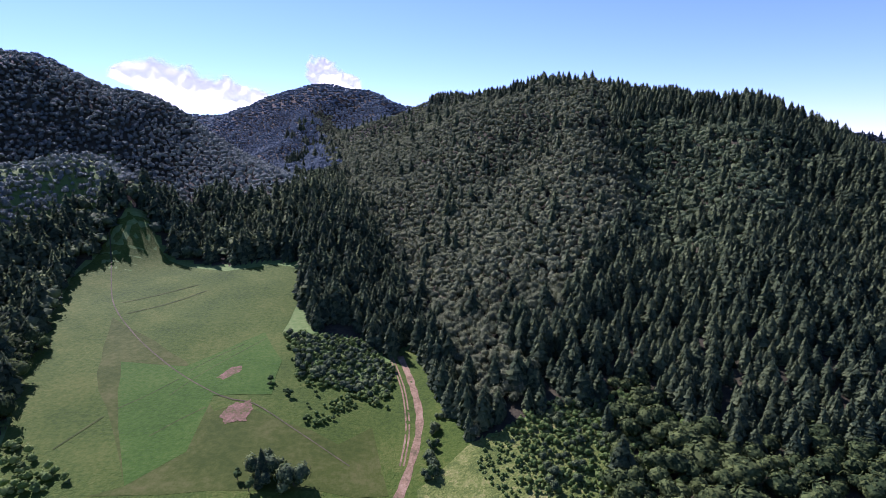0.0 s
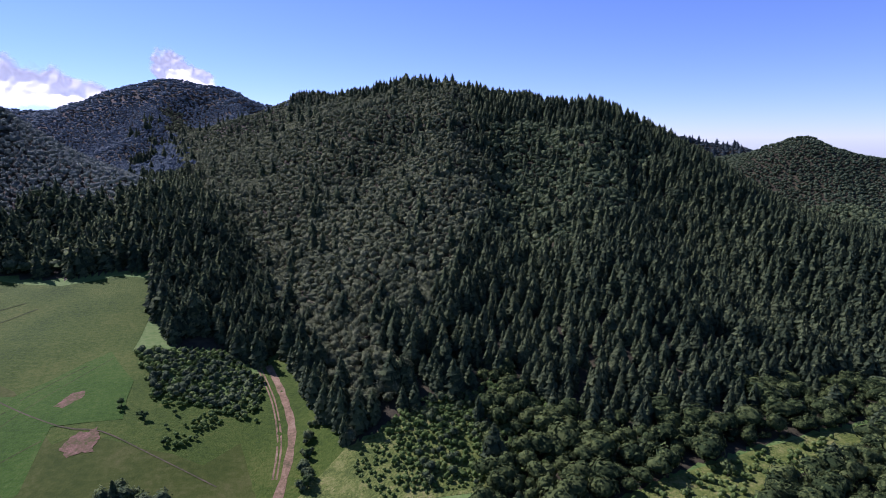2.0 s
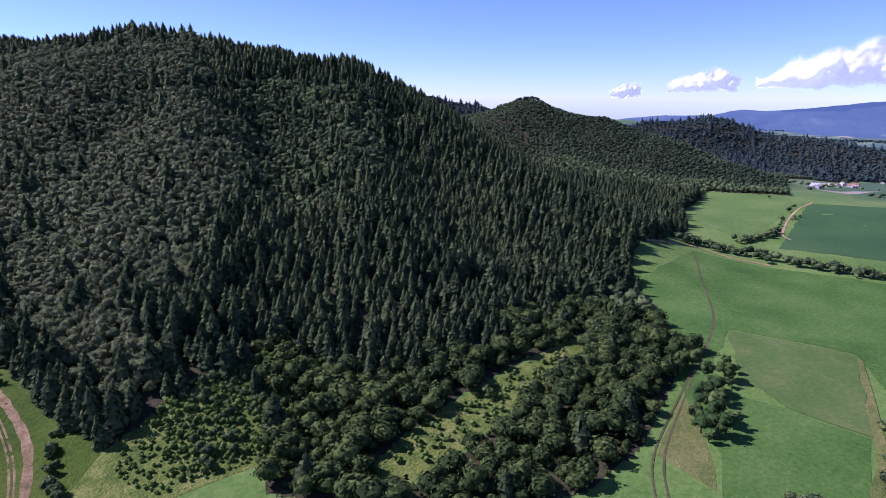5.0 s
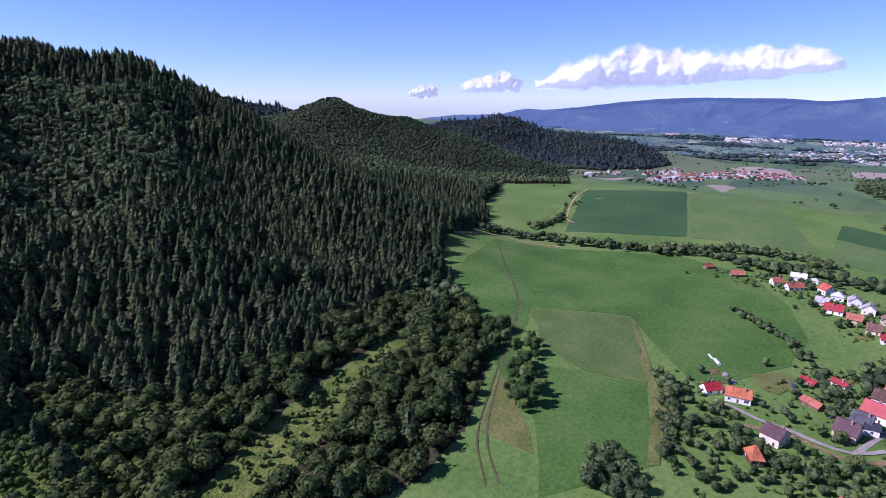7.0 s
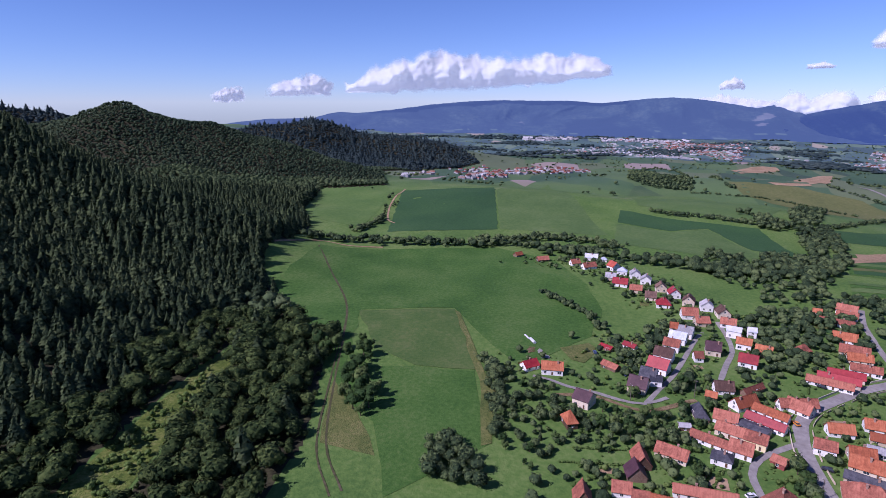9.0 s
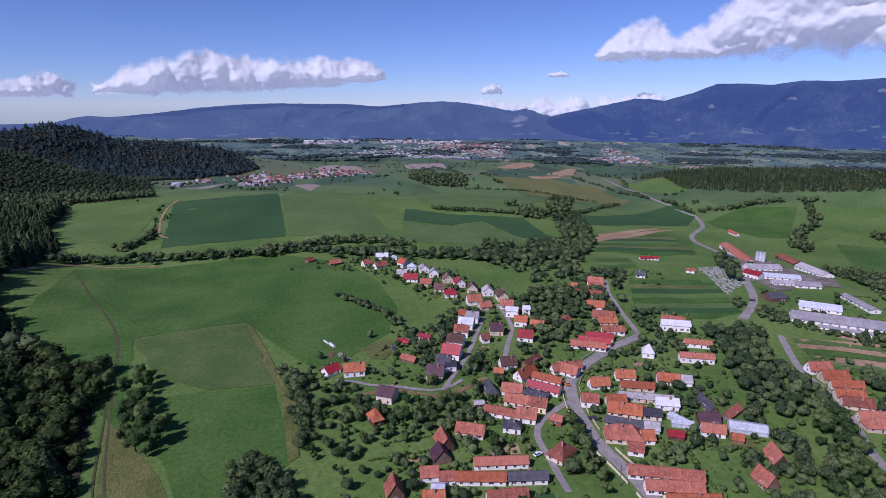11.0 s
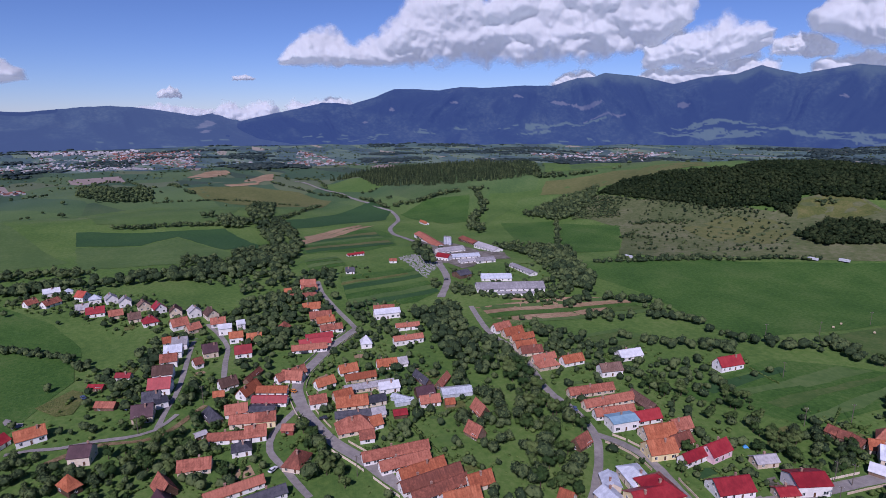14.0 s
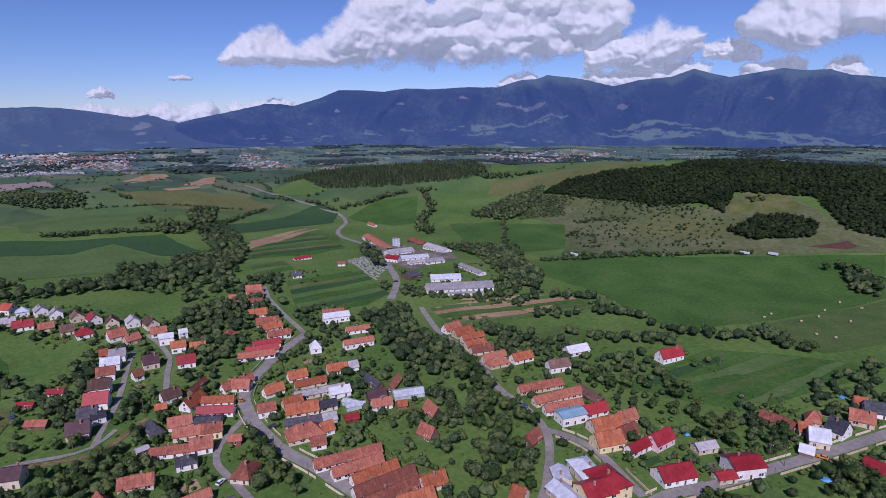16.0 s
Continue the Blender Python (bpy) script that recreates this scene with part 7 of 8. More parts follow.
def cloud(tops, base, seed, reach=4780, label="white cumulus cloud with a flat grey base"):
    """A heap cloud under an outline of tops and over a line of bases (bearing and height in degrees): billows upon billows, thinning to wisps at the rim."""
    a0, a1 = min(p[0] for p in tops), max(p[0] for p in tops)
    wide, high = a1 - a0, max(p[1] for p in tops) - min(p[1] for p in base)
    step = 0.10 if wide > 12 else 0.075 if wide > 5 else 0.045
    us, vs = np.arange(a0 - 0.5, a1 + 0.5, step), np.arange(min(p[1] for p in base) - 0.5, max(p[1] for p in tops) + 0.6, step)
    U, V = np.meshgrid(us, vs, indexing="ij")
    size = min(2.6, 0.55 * high)
    bend_u, bend_v = (layers(U / size * 1.4, V / size * 1.4, seed, 4) - 0.5) * 0.32 * size, (layers(U / size * 1.4, V / size * 1.4, seed + 5, 4) - 0.5) * 0.5 * size
    P, Q = U + bend_u, V + bend_v
    top, low = skyline(tops, P), skyline(base, U + 0.5 * bend_u)
    tall = np.maximum(top - low, 0.15)
    over = np.clip((top - Q) / np.minimum(0.5 * tall, 0.8 * size), -1, 1)
    under = np.clip((V + 0.35 * bend_v - low) / (0.30 * tall), -1, 1)
    ends = np.clip(np.minimum(P - a0, a1 - P) / min(1.0, 0.25 * wide), -1, 1)
    body = np.minimum(np.minimum(over, under), ends)
    folds = 1 - layers(P / size * 1.05, Q / size * 1.15, seed + 2, 5, True)
    heap = 1 - 2 * np.abs(layers(P / size * 0.55, Q / size * 0.6, seed + 9, 5) - 0.5)
    full = body * 0.8 + 0.6 * (layers(U / size * 2.6, V / size * 2.8, seed + 6, 6) - 0.5) + 0.12
    m = reach * math.tan(math.radians(1.0)) * size
    out = m * (0.9 * np.clip(body, 0, 1) ** 0.6 + 0.7 * heap + 0.75 * folds)
    for _ in range(4):
        out[1:-1, 1:-1] = 0.5 * out[1:-1, 1:-1] + 0.125 * (out[2:, 1:-1] + out[:-2, 1:-1] + out[1:-1, 2:] + out[1:-1, :-2])
    A, q = np.radians(U), reach - out
    verts = np.stack([-np.sin(A) * q, np.cos(A) * q, H + q * np.tan(np.radians(V))], -1).reshape(-1, 3)
    n = len(vs)
    i, j = np.meshgrid(np.arange(len(us) - 1), np.arange(n - 1), indexing="ij")
    a = (i * n + j).ravel()
    tris = np.concatenate([np.stack([a, a + n, a + n + 1], 1), np.stack([a, a + n + 1, a + 1], 1)])
    tris = tris[full.reshape(-1)[tris].min(1) > 0.02]
    used, inv = np.unique(tris, return_inverse=True)
    me = big_mesh("cloud", verts[used], inv.reshape(-1, 3), M_CLOUD, True)
    me.attributes.new("thickness", "FLOAT", "POINT").data.foreach_set("value", full.reshape(-1)[used].astype(np.float32))
    return tagged(new("cloud", me), label, "cloud", "clouds")


cloud([(29.2, 6.4), (27.0, 7.1), (24.4, 6.9), (22.2, 6.3), (19.9, 5.7), (18.0, 5.0), (16.1, 4.0)], [(29.2, 5.4), (26.5, 3.6), (23.5, 2.4), (16.2, 2.4)], 1)
cloud([(12.9, 6.7), (12.2, 7.5), (11.0, 7.8), (9.8, 6.6), (7.7, 5.6)], [(12.9, 5.8), (12.0, 4.5), (7.7, 4.5)], 2)
cloud([(-52.0, 0.7), (-53.3, 1.4), (-55.0, 1.4)], [(-52, 0.0), (-55, 0.0)], 3)
cloud([(-56.8, 1.2), (-58.3, 2.1), (-61.3, 2.7), (-63.1, 1.7)], [(-56.8, 0.45), (-63.1, 0.6)], 4)
cloud([(-63.9, 1.8), (-65.3, 2.5), (-67.2, 3.2), (-70.1, 4.4), (-73.7, 5.4), (-75.6, 4.3), (-78.8, 4.8), (-81.6, 4.2), (-84.5, 4.6), (-88.0, 3.9), (-89.2, 3.2)],
      [(-63.8, 0.9), (-68, 0.7), (-76.6, 1.0), (-81.3, 1.3), (-89.2, 2.3)], 5)
cloud([(-108.3, 4.6), (-109.9, 6.5), (-113.0, 8.0), (-115.7, 6.3), (-117.5, 7.0), (-119.1, 8.6), (-121.6, 10.8), (-124.8, 12.6), (-126.8, 11.7), (-127.7, 10.2), (-130.0, 11.4), (-134.1, 13.0), (-140.1, 12.8), (-144.7, 10.8), (-146.4, 8.4)],
      [(-108.3, 4.0), (-111.7, 3.7), (-128.9, 3.8), (-137.9, 3.9), (-143.6, 5.0), (-146.4, 7.4)], 6)
cloud([(-142.0, 5.8), (-145.2, 6.9), (-148.5, 7.8), (-150.8, 7.2), (-152.7, 6.2)], [(-142.0, 3.4), (-148.1, 3.0), (-150.4, 4.0), (-152.7, 5.1)], 7)
cloud([(-152.1, 5.5), (-154.2, 6.4), (-155.5, 5.9), (-157.1, 4.7)], [(-152.1, 4.2), (-154.9, 3.8), (-157.1, 4.0)], 8)
cloud([(-154.6, 6.9), (-156.1, 8.6), (-158.4, 9.8), (-162.1, 9.8), (-165.7, 8.6), (-169.5, 7.4)], [(-154.6, 5.9), (-158.6, 4.3), (-160.6, 4.4), (-163.4, 5.5), (-169.5, 4.8)], 10)
cloud([(-133.8, 2.4), (-135.6, 3.5), (-137.2, 3.9), (-138.5, 2.9)], [(-133.8, 1.4), (-138.5, 1.4)], 13)
cloud([(-141.7, 2.8), (-143.1, 3.9), (-145.6, 3.4), (-148.5, 4.0), (-151.3, 4.6), (-153.4, 3.6)], [(-141.7, 1.4), (-153.4, 1.3)], 14)
cloud([(-155.2, 3.4), (-156.6, 4.1), (-159.0, 4.5), (-160.5, 3.7)], [(-155.2, 2.2), (-160.5, 2.1)], 15)
cloud([(-161.1, 3.0), (-161.9, 4.2), (-163.2, 4.4), (-164.8, 3.0)], [(-161.1, 1.8), (-164.8, 1.8)], 17)
cloud([(-96.1, 0.2), (-98.3, 0.6), (-101.2, 0.3), (-102.8, 0.1)], [(-96.1, -0.9), (-102.8, -0.9)], 18)
cloud([(-102.4, 0.1), (-103.5, 1.0), (-105.2, 0.5), (-106.7, 1.2), (-108.1, 0.8), (-108.6, -0.3)], [(-102.4, -1.4), (-108.6, -1.4)], 11)
cloud([(-108.8, 0.4), (-109.9, 1.3), (-110.9, 0.7), (-113.0, 1.4), (-115.4, 0.6)], [(-108.8, -0.9), (-115.4, -0.9)], 12)
cloud([(-98.1, 1.4), (-99.3, 2.3), (-100.2, 1.6)], [(-98.1, 1.0), (-100.2, 1.0)], 16)
cloud([(-104.4, 2.9), (-105.6, 3.2), (-106.6, 2.8)], [(-104.4, 2.55), (-106.6, 2.6)], 19)

# ---- far villages ----
M_FARWALL = mat("far_walls", [(0.238, 0.238, 0.246), (0.408, 0.408, 0.416)], 8, island=0.6)
M_FARROOF = mat("far_roofs", [(0.128, 0.048, 0.036), (0.216, 0.080, 0.056), (0.240, 0.160, 0.136)], 8, island=0.8)


def far_houses(outline, count, pale, label, hall=1.0):
    """Small houses of a distant village: walls and gable roofs, too small to tell apart."""
    rnd = random.Random(int(outline[0][0] + outline[0][1]))
    xs, ys = [p[0] for p in outline], [p[1] for p in outline]
    bm = bmesh.new()
    made = 0
    for _ in range(count * 60):
        if made >= count:
            break
        x, y = rnd.uniform(min(xs), max(xs)), rnd.uniform(min(ys), max(ys))
        if not inside(outline, np.array([x]), np.array([y]))[0]:
            continue
        made += 1
        r = math.hypot(x, y)
        k = 1.0 + max(0, r - 2200) / 5000
        l, w, h = rnd.uniform(8, 15) * k * hall, rnd.uniform(6.5, 8.5) * k * hall ** 0.5, rnd.uniform(2.6, 4.5) * k * hall ** 0.4
        top = h + (0.4 if rnd.random() < pale * 0.6 else w * 0.4)
        m = Matrix.Translation((x, y, float(ground(x, y)))) @ Matrix.Rotation(rnd.uniform(0, 3.1), 4, "Z")
        lo = [(-l / 2, -w / 2), (l / 2, -w / 2), (l / 2, w / 2), (-l / 2, w / 2)]
        a = [bm.verts.new(m @ Vector((*p, -2))) for p in lo]
        b = [bm.verts.new(m @ Vector((*p, h))) for p in lo]
        t = [bm.verts.new(m @ Vector((s * l / 2, 0, top))) for s in (-1, 1)]
        for i in range(4):
            bm.faces.new((a[i], a[(i + 1) % 4], b[(i + 1) % 4], b[i]))
        c = [bm.verts.new(m @ Vector((*p, h + 0.01))) for p in lo]
        mi = 0 if rnd.random() < pale else 1
        for f in ((c[0], c[1], t[1], t[0]), (c[2], c[3], t[0], t[1]), (c[1], c[2], t[1]), (c[3], c[0], t[0])):
            bm.faces.new(f).material_index = mi
    me = bpy.data.meshes.new("distant_village")
    bm.to_mesh(me)
    bm.free()
    me.materials.append(M_FARWALL)
    me.materials.append(M_FARROOF)
    return tagged(new("distant_village", me), label, "village", kind="stuff")


# ---- far villages ----
far_houses([(1144, 313), (1618, 356), (1795, 245), (1841, 77), (1717, 71), (1560, 211), (1176, 257)], 150, 0.2, "distant village of red-roofed houses")
far_houses([(1259, 445), (1685, 449), (1742, 369), (1440, 329), (1327, 389)], 26, 0.4, "distant hamlet of white and red houses")
far_houses([(1056, 417), (1395, 493), (1284, 434), (1075, 402)], 8, 0.8, "distant white farmstead")
far_houses([(2599, -82), (2582, -304), (2584, -292), (2599, -79)], 110, 0.9, "far pale town on the plain")
far_houses([(3146, -209), (3580, -361), (3472, -604), (3059, -518), (2999, -320)], 150, 0.3, "far red-roofed suburb")
far_houses([(2850, -650), (2994, -735), (2893, -824), (2665, -757)], 10, 1, "far white factory halls")
far_houses([(2464, -829), (2409, -979), (2321, -1173), (2342, -1129), (3218, -1175)], 170, 0.4, "far village at the foot of mountains")
far_houses([(2354, -2133), (1823, -1854), (1602, -2048), (1906, -2787), (1970, -2474), (2222, -2262)], 240, 0.5, "far village behind the scrub hill")
far_houses([(2577, 348), (2595, 154), (2596, -146), (2573, -371), (2573, -371), (3473, 7)], 260, 0.9, "far pale industrial town on the plain")
far_houses([(3377, -255), (2553, -494), (3263, -600), (3061, -291)], 150, 0.35, "far red-roofed suburb")
far_houses([(1019, -2392), (807, -2472), (617, -2526), (615, -2526), (891, -2442)], 60, 0.5, "far scattered village at the mountain foot")

far_houses([(3560, 547), (3700, 240), (3500, 215), (3350, 510)], 34, 1, "far white factory halls of the town", 3.5)
far_houses([(3700, 100), (3720, -420), (3480, -400), (3450, 90)], 150, 0.85, "far pale blocks of the town", 1.8)
far_houses([(3396, -134), (3600, -720), (2894, -575), (2809, -107)], 160, 0.25, "far red-roofed suburb of the town")
far_houses([(2300, -2130), (2150, -2600), (1812, -2550), (1900, -1900)], 160, 0.5, "far village behind the scrub hill")


# ---- hay bales, poles, vehicles ----
M_HAY = mat("hay", [(0.30, 0.25, 0.15), (0.40, 0.34, 0.22), (0.50, 0.44, 0.32)], 0.4, bump=0.05, bump_size=0.1, coarse=2)
M_POLE = mat("pole_wood", [(0.10, 0.085, 0.07), (0.16, 0.14, 0.12)], 0.4, bump=0.01, bump_size=0.1)
M_TYRE = mat("tyre_rubber", [(0.015, 0.015, 0.016), (0.03, 0.03, 0.032)], 0.2)
PAINTS = {k: mat(k + "_car_paint", [c, tuple(q * 1.15 for q in c)], 1.0, rough=0.3, spec=0.5) for k, c in
          {"white": (0.62, 0.63, 0.65), "blue": (0.05, 0.08, 0.17), "dark": (0.03, 0.032, 0.04), "orange": (0.60, 0.22, 0.03)}.items()}


def cylinder(bm, r, h, at, seg=16, along="Z"):
    m = Matrix.Translation(at)
    if along == "Y":
        m = m @ Matrix.Rotation(math.pi / 2, 4, "X")
    elif along == "X":
        m = m @ Matrix.Rotation(math.pi / 2, 4, "Y")
    bmesh.ops.create_cone(bm, cap_ends=True, segments=seg, radius1=r, radius2=r, depth=h, matrix=m)


def bale(x, y):
    bm = bmesh.new()
    cylinder(bm, 0.75, 1.3, (0, 0, 0.72), 20, "X")
    bmesh.ops.bevel(bm, geom=[e for e in bm.edges if len(e.link_faces) == 2 and e.calc_face_angle() > 1.2], offset=0.1, segments=2, affect="EDGES")
    me = bpy.data.meshes.new("hay_bale")
    bm.to_mesh(me)
    bm.free()
    me.materials.append(M_HAY)
    ob = tagged(new("hay_bale", me), "pale round hay bale lying on mown grass", "hay bale", "hay bales")
    ob.matrix_basis = pose(x, y, float(ground(x, y)) + 0.3, 0, 0, (x * 37) % 180)


def utility_pole(x, y):
    root = new("utility_pole")
    root.matrix_basis = pose(x, y, float(ground(x, y)), 0, 0, (x * 11) % 60)
    bm = bmesh.new()
    bmesh.ops.create_cone(bm, cap_ends=True, segments=10, radius1=0.17, radius2=0.11, depth=9.6, matrix=Matrix.Translation((0, 0, 4.4)))
    part("post", bm, M_POLE, root)
    bm = bmesh.new()
    block(bm, -0.9, 0.9, -0.06, 0.06, 8.6, 8.75)
    arm = part("crossarm", bm, M_POLE, root)
    for s in (-0.8, 0, 0.8):
        bm = bmesh.new()
        cylinder(bm, 0.06, 0.22, (s, 0, 8.86), 8)
        part("insulator", bm, M_FRAME, arm, "white ceramic insulator")
    tagged(root, "weathered wooden power pole with a crossarm", "utility pole", "power poles")


def car(x, y, turn, paint):
    root = new("car")
    root.matrix_basis = pose(x, y, float(ground(x, y)) + 0.42, 0, 0, turn)
    bm = bmesh.new()
    prof = [(-2.1, 0.35), (-2.15, 0.75), (-2.0, 0.95), (-1.0, 1.0), (0.9, 0.98), (1.9, 0.85), (2.1, 0.6), (2.1, 0.35)]
    rows = [[bm.verts.new((px, s * 0.84, pz)) for px, pz in prof] for s in (-1, 1)]
    for i in range(len(prof)):
        j = (i + 1) % len(prof)
        bm.faces.new((rows[0][i], rows[0][j], rows[1][j], rows[1][i]))
    bm.faces.new(rows[0][::-1])
    bm.faces.new(rows[1])
    bmesh.ops.recalc_face_normals(bm, faces=bm.faces[:])
    body = part("body", bm, PAINTS[paint], root, paint + " painted body")
    bm = bmesh.new()
    lo, hi = [(-1.9, -0.8), (0.9, -0.8), (0.9, 0.8), (-1.9, 0.8)], [(-1.4, -0.62), (0.15, -0.62), (0.15, 0.62), (-1.4, 0.62)]
    solid(bm, [(*p, 0.97) for p in lo] + [(*p, 1.42) for p in hi], [(0, 1, 5, 4), (1, 2, 6, 5), (2, 3, 7, 6), (3, 0, 4, 7)], 0)
    part("glazing", bm, M_PANE, body, "dark car windows")
    bm = bmesh.new()
    block(bm, -1.42, 0.17, -0.64, 0.64, 1.42, 1.47)
    part("roof", bm, PAINTS[paint], body)
    for px in (-1.35, 1.3):
        for s in (-1, 1):
            bm = bmesh.new()
            cylinder(bm, 0.32, 0.22, (px, s * 0.78, 0.32), 14, "Y")
            part("wheel", bm, M_TYRE, root, "black rubber wheel")
    tagged(root, paint + " parked car on the roadside", "car", "parked cars")


def caravan(x, y, turn):
    root = new("trailer")
    root.matrix_basis = pose(x, y, float(ground(x, y)) + 0.3, 0, 0, turn)
    bm = bmesh.new()
    block(bm, -4.2, 4.2, -1.25, 1.25, 0.7, 2.9)
    bmesh.ops.bevel(bm, geom=bm.edges[:], offset=0.18, segments=2, affect="EDGES")
    part("body", bm, ROOFS["white"], root, "pale sheet-metal box")
    for px in (-1.2, 1.2):
        bm = bmesh.new()
        cylinder(bm, 0.4, 2.3, (px, 0, 0.4), 14, "Y")
        part("wheel", bm, M_TYRE, root)
    tagged(root, "long white trailer standing on grass", "trailer", "trailers")


def foil_roll(x, y, turn, l, r):
    """A row of hay wrapped in white foil, lying on the meadow."""
    root = new("foil_roll")
    root.matrix_basis = pose(x, y, float(ground(x, y)) + 0.08, 0, 0, turn)
    bm = bmesh.new()
    n = 14
    rings = [[bm.verts.new((-l / 2 + l * k / 12, r * (1 + 0.06 * math.sin(k * 2.3)) * math.cos(6.283 * i / n), r * 0.8 + r * 0.85 * (1 + 0.06 * math.sin(k * 2.3)) * math.sin(6.283 * i / n))) for i in range(n)] for k in range(13)]
    for p, q in zip(rings, rings[1:]):
        for i in range(n):
            bm.faces.new((p[i], p[(i + 1) % n], q[(i + 1) % n], q[i]))
    bm.faces.new(rings[0])
    bm.faces.new(rings[-1])
    bmesh.ops.recalc_face_normals(bm, faces=bm.faces[:])
    part("wrapping", bm, ROOFS["white"], root)
    tagged(root, "long roll of hay wrapped in white foil", "hay roll", "foil rolls")


def silo(x, y):
    root = new("silo")
    root.matrix_basis = pose(x, y, float(ground(x, y)), 0, 0, 0)
    bm = bmesh.new()
    cylinder(bm, 1.6, 8.5, (0, 0, 4.6), 20)
    part("tank", bm, ROOFS["pale"], root)
    bm = bmesh.new()
    bmesh.ops.create_cone(bm, cap_ends=True, segments=20, radius1=1.75, radius2=0.3, depth=1.2, matrix=Matrix.Translation((0, 0, 9.4)))
    part("roof", bm, ROOFS["grey"], root)
    for a in range(4):
        bm = bmesh.new()
        cylinder(bm, 0.1, 1.4, (1.3 * math.cos(a * 1.57), 1.3 * math.sin(a * 1.57), 0.2), 8)
        part("leg", bm, M_METAL, root)
    tagged(root, "pale metal grain silo beside farm barns", "silo", "grain silos")


def graveyard(outline):
    """Rows of small gravestones on gravel and grass."""
    rnd = np.random.RandomState(3)
    xs, ys = [p[0] for p in outline], [p[1] for p in outline]
    x, y = lots(min(xs), max(xs), min(ys), max(ys), 3.1, rnd)
    ok = inside(outline, x, y)
    bm = bmesh.new()
    for px, py in zip(x[ok], y[ok]):
        z, h = float(ground(px, py)), rnd.uniform(0.7, 1.4)
        block(bm, px - 0.5, px + 0.5, py - 0.12, py + 0.12, z - 0.2, z + h)
        block(bm, px - 0.6, px + 0.6, py - 2.0, py - 0.12, z - 0.2, z + 0.25)
    me = bpy.data.meshes.new("gravestones")
    bm.to_mesh(me)
    bm.free()
    me.materials.append(ROOFS["grey"])
    tagged(new("gravestones", me), "rows of grey gravestones in the cemetery", "gravestones", kind="stuff")


def pool(x, y):
    """A round garden pool: a blue wall with a rolled rim, and water inside."""
    root = new("garden_pool")
    root.matrix_basis = pose(x, y, float(ground(x, y)), 0, 0, 0)
    bm = bmesh.new()
    n = 24
    rings = [[bm.verts.new((r * math.cos(6.2832 * k / n), r * math.sin(6.2832 * k / n), z)) for k in range(n)] for r, z in ((2.4, -0.2), (2.4, 0.95), (2.3, 1.02), (2.2, 0.95), (2.2, 0.1))]
    for p, q in zip(rings, rings[1:]):
        for k in range(n):
            bm.faces.new((p[k], p[(k + 1) % n], q[(k + 1) % n], q[k]))
    bmesh.ops.recalc_face_normals(bm, faces=bm.faces[:])
    part("wall", bm, M_POOL, root)
    bm = bmesh.new()
    bmesh.ops.create_circle(bm, cap_ends=True, segments=n, radius=2.22, matrix=Matrix.Translation((0, 0, 0.8)))
    part("water", bm, M_WATER, root, "clear blue water")
    tagged(root, "round blue garden pool standing on a lawn", "pool")


def tarpaulin(x, y, turn, l, w, h):
    """A sagging blue sheet laid over a heap."""
    bm = bmesh.new()
    bmesh.ops.create_grid(bm, x_segments=10, y_segments=8, size=0.5)
    for v in bm.verts:
        u, q = 2 * v.co.x, 2 * v.co.y
        v.co = ((u * l / 2), (q * w / 2), max(0.02, h * (1 - u * u) * (1 - q * q) ** 0.5 + 0.12 * math.sin(5 * u + 3 * q)))
    bmesh.ops.solidify(bm, geom=bm.faces[:], thickness=0.03)
    me = bpy.data.meshes.new("tarpaulin")
    bm.to_mesh(me)
    bm.free()
    me.materials.append(M_POOL)
    ob = tagged(new("tarpaulin", me), "blue plastic sheet spread over a heap in a yard", "tarpaulin")
    ob.matrix_basis = pose(x, y, float(ground(x, y)) + 0.1, 0, 0, turn)


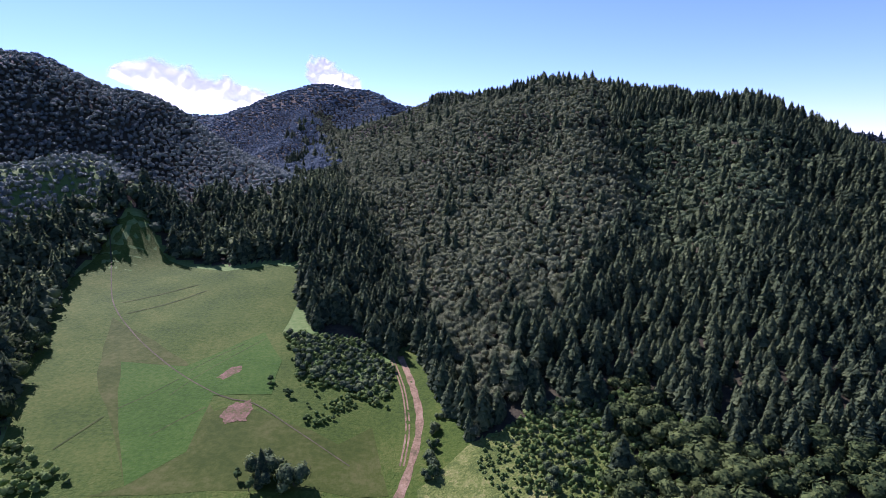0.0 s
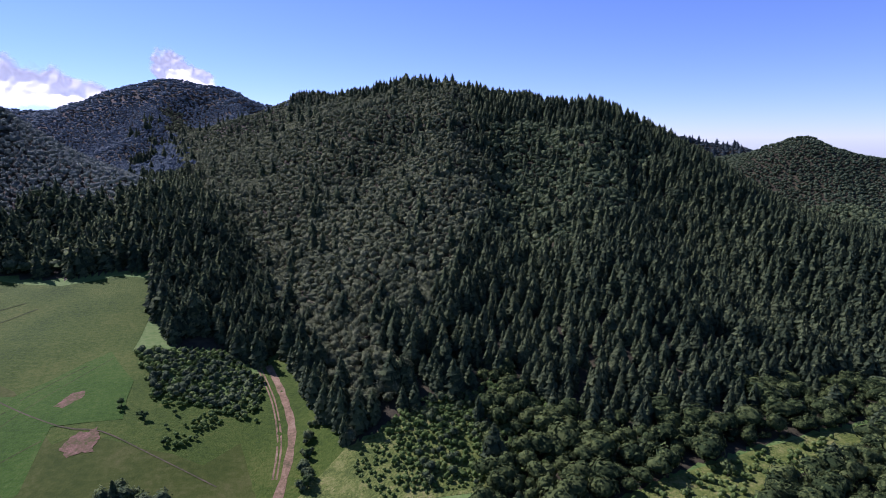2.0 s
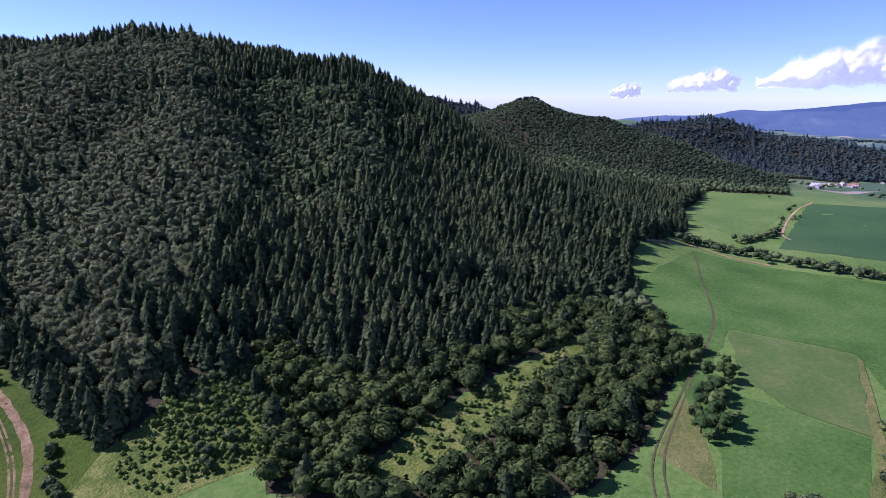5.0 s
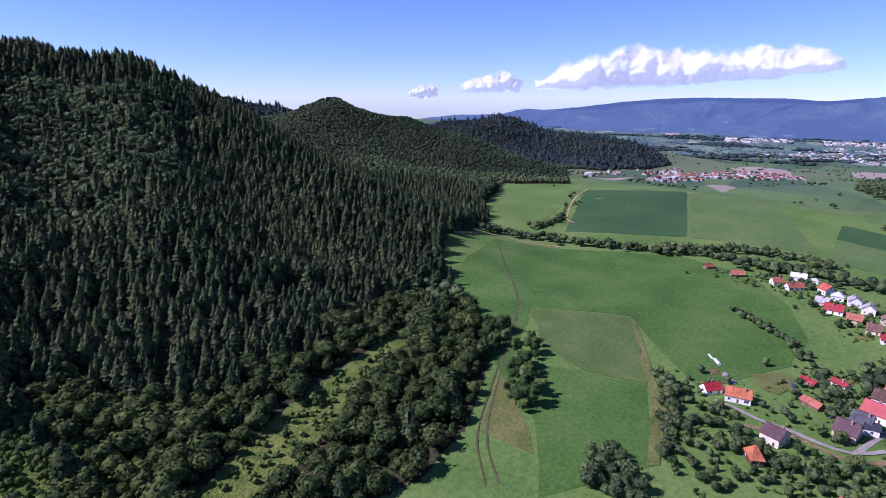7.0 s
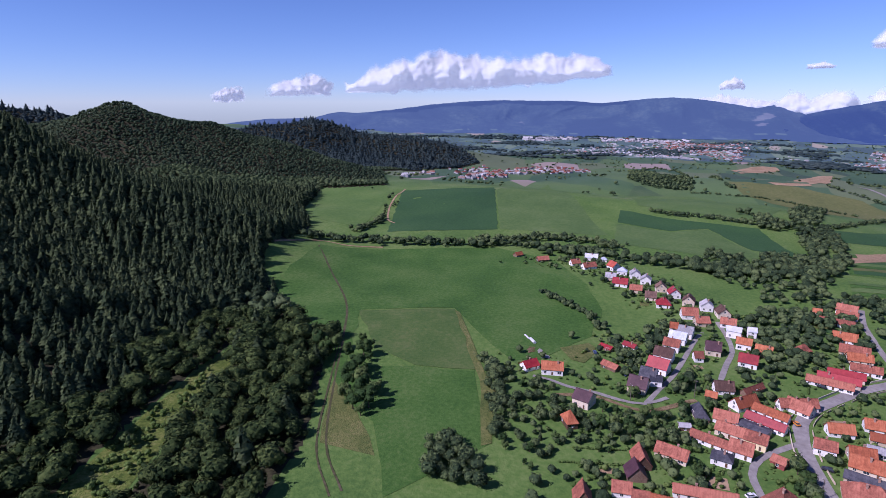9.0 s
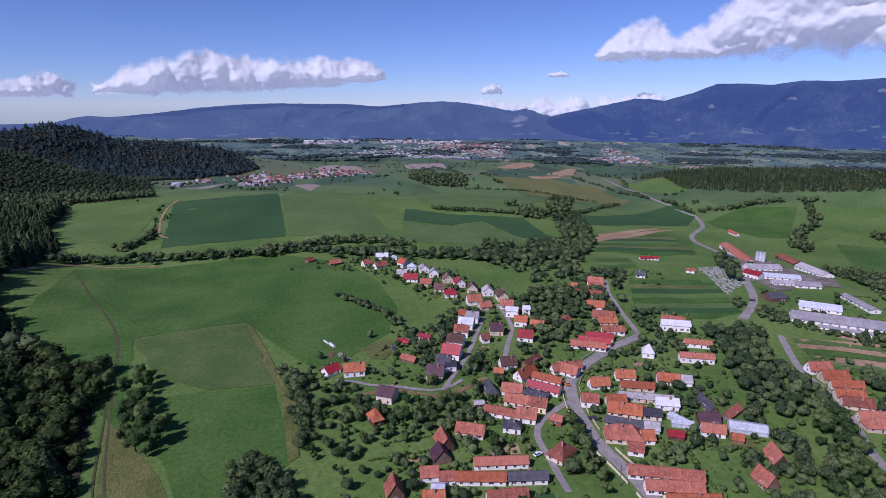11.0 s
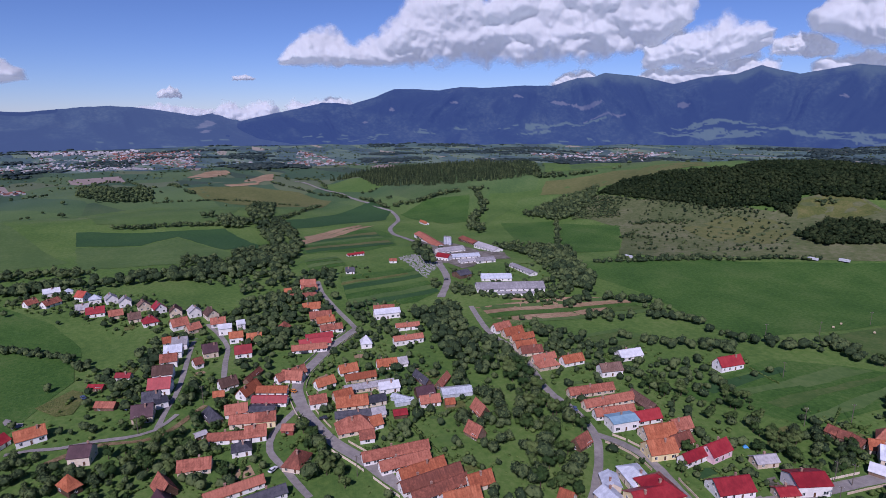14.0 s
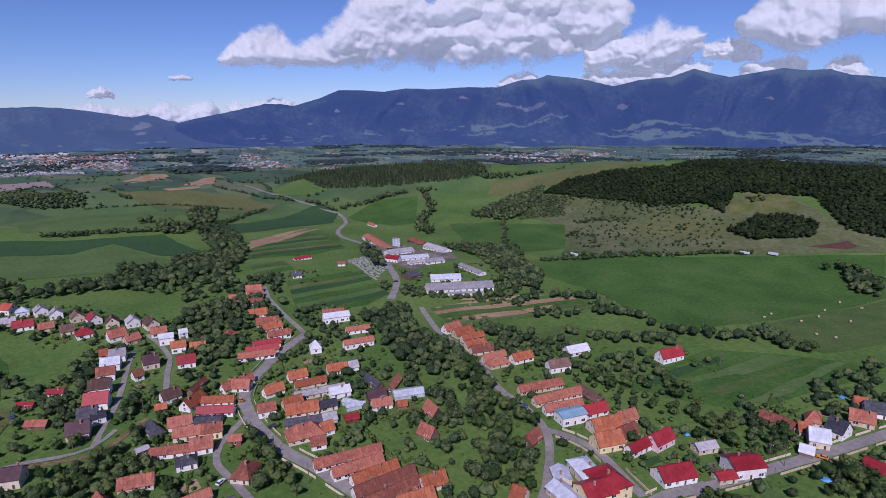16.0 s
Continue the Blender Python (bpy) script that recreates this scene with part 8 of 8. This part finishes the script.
M_POOL = mat("blue_plastic", [(0.05, 0.22, 0.50), (0.08, 0.30, 0.62), (0.14, 0.40, 0.70)], 0.8, rough=0.4, spec=0.4)
M_WATER = mat("pool_water", [(0.06, 0.30, 0.48), (0.09, 0.38, 0.56)], 1.0, rough=0.08, spec=0.5)

# ---- small things ----
pool(78.3, -319.6)
tarpaulin(57.9, -238.9, 20, 5.5, 3.0, 0.9)
tarpaulin(109.8, -227.7, -30, 3.0, 2.2, 0.8)
bale(150.9, -406.9)
bale(151.2, -418.7)
bale(131.6, -417.1)
bale(127.4, -434.9)
bale(130.0, -454.3)
bale(129.4, -483.0)
bale(116.4, -399.2)
bale(106.9, -403.2)
bale(114.0, -477.1)
bale(110.2, -440.5)
utility_pole(149.2, -383.5)
utility_pole(140.2, -434.1)
utility_pole(166.9, -353.1)
utility_pole(132.6, -305.3)
utility_pole(103.5, -265.4)
utility_pole(114.2, -430.1)
utility_pole(92.6, -285.6)
utility_pole(112.5, -490.3)
utility_pole(69.6, -216.7)
utility_pole(72.7, -235.8)
utility_pole(77.4, -232.5)
utility_pole(183.8, -82.1)
utility_pole(210.5, -79.6)
utility_pole(275.5, -127.5)
utility_pole(277.8, -44.6)
utility_pole(265.1, -14.6)
car(205.5, -55.8, -60, "white")
car(264.5, -85.0, 20, "orange")
car(171.6, -190.3, -35, "blue")
car(317.7, 3.9, 15, "blue")
car(231.2, -87.7, 70, "dark")
car(64.9, -253.2, 10, "orange")
car(307.9, -107.4, 60, "dark")
car(578.2, -147.1, 10, "dark")
car(291.8, -11.9, 40, "blue")
car(402.1, -74.9, 10, "white")
car(382.2, -258.8, 60, "dark")
caravan(230.7, -555.4, 10)
caravan(210.3, -567.1, 5)
caravan(342.2, -442.2, 5)
foil_roll(329.5, 44.7, -148, 6.0, 0.55)
foil_roll(323.4, 40.4, -149, 6.5, 0.95)
silo(515.2, -347.8)
silo(512.6, -349.7)
silo(507.9, -349.6)
graveyard([(481, -268), (490, -301), (431, -285), (398, -248), (435, -258)])
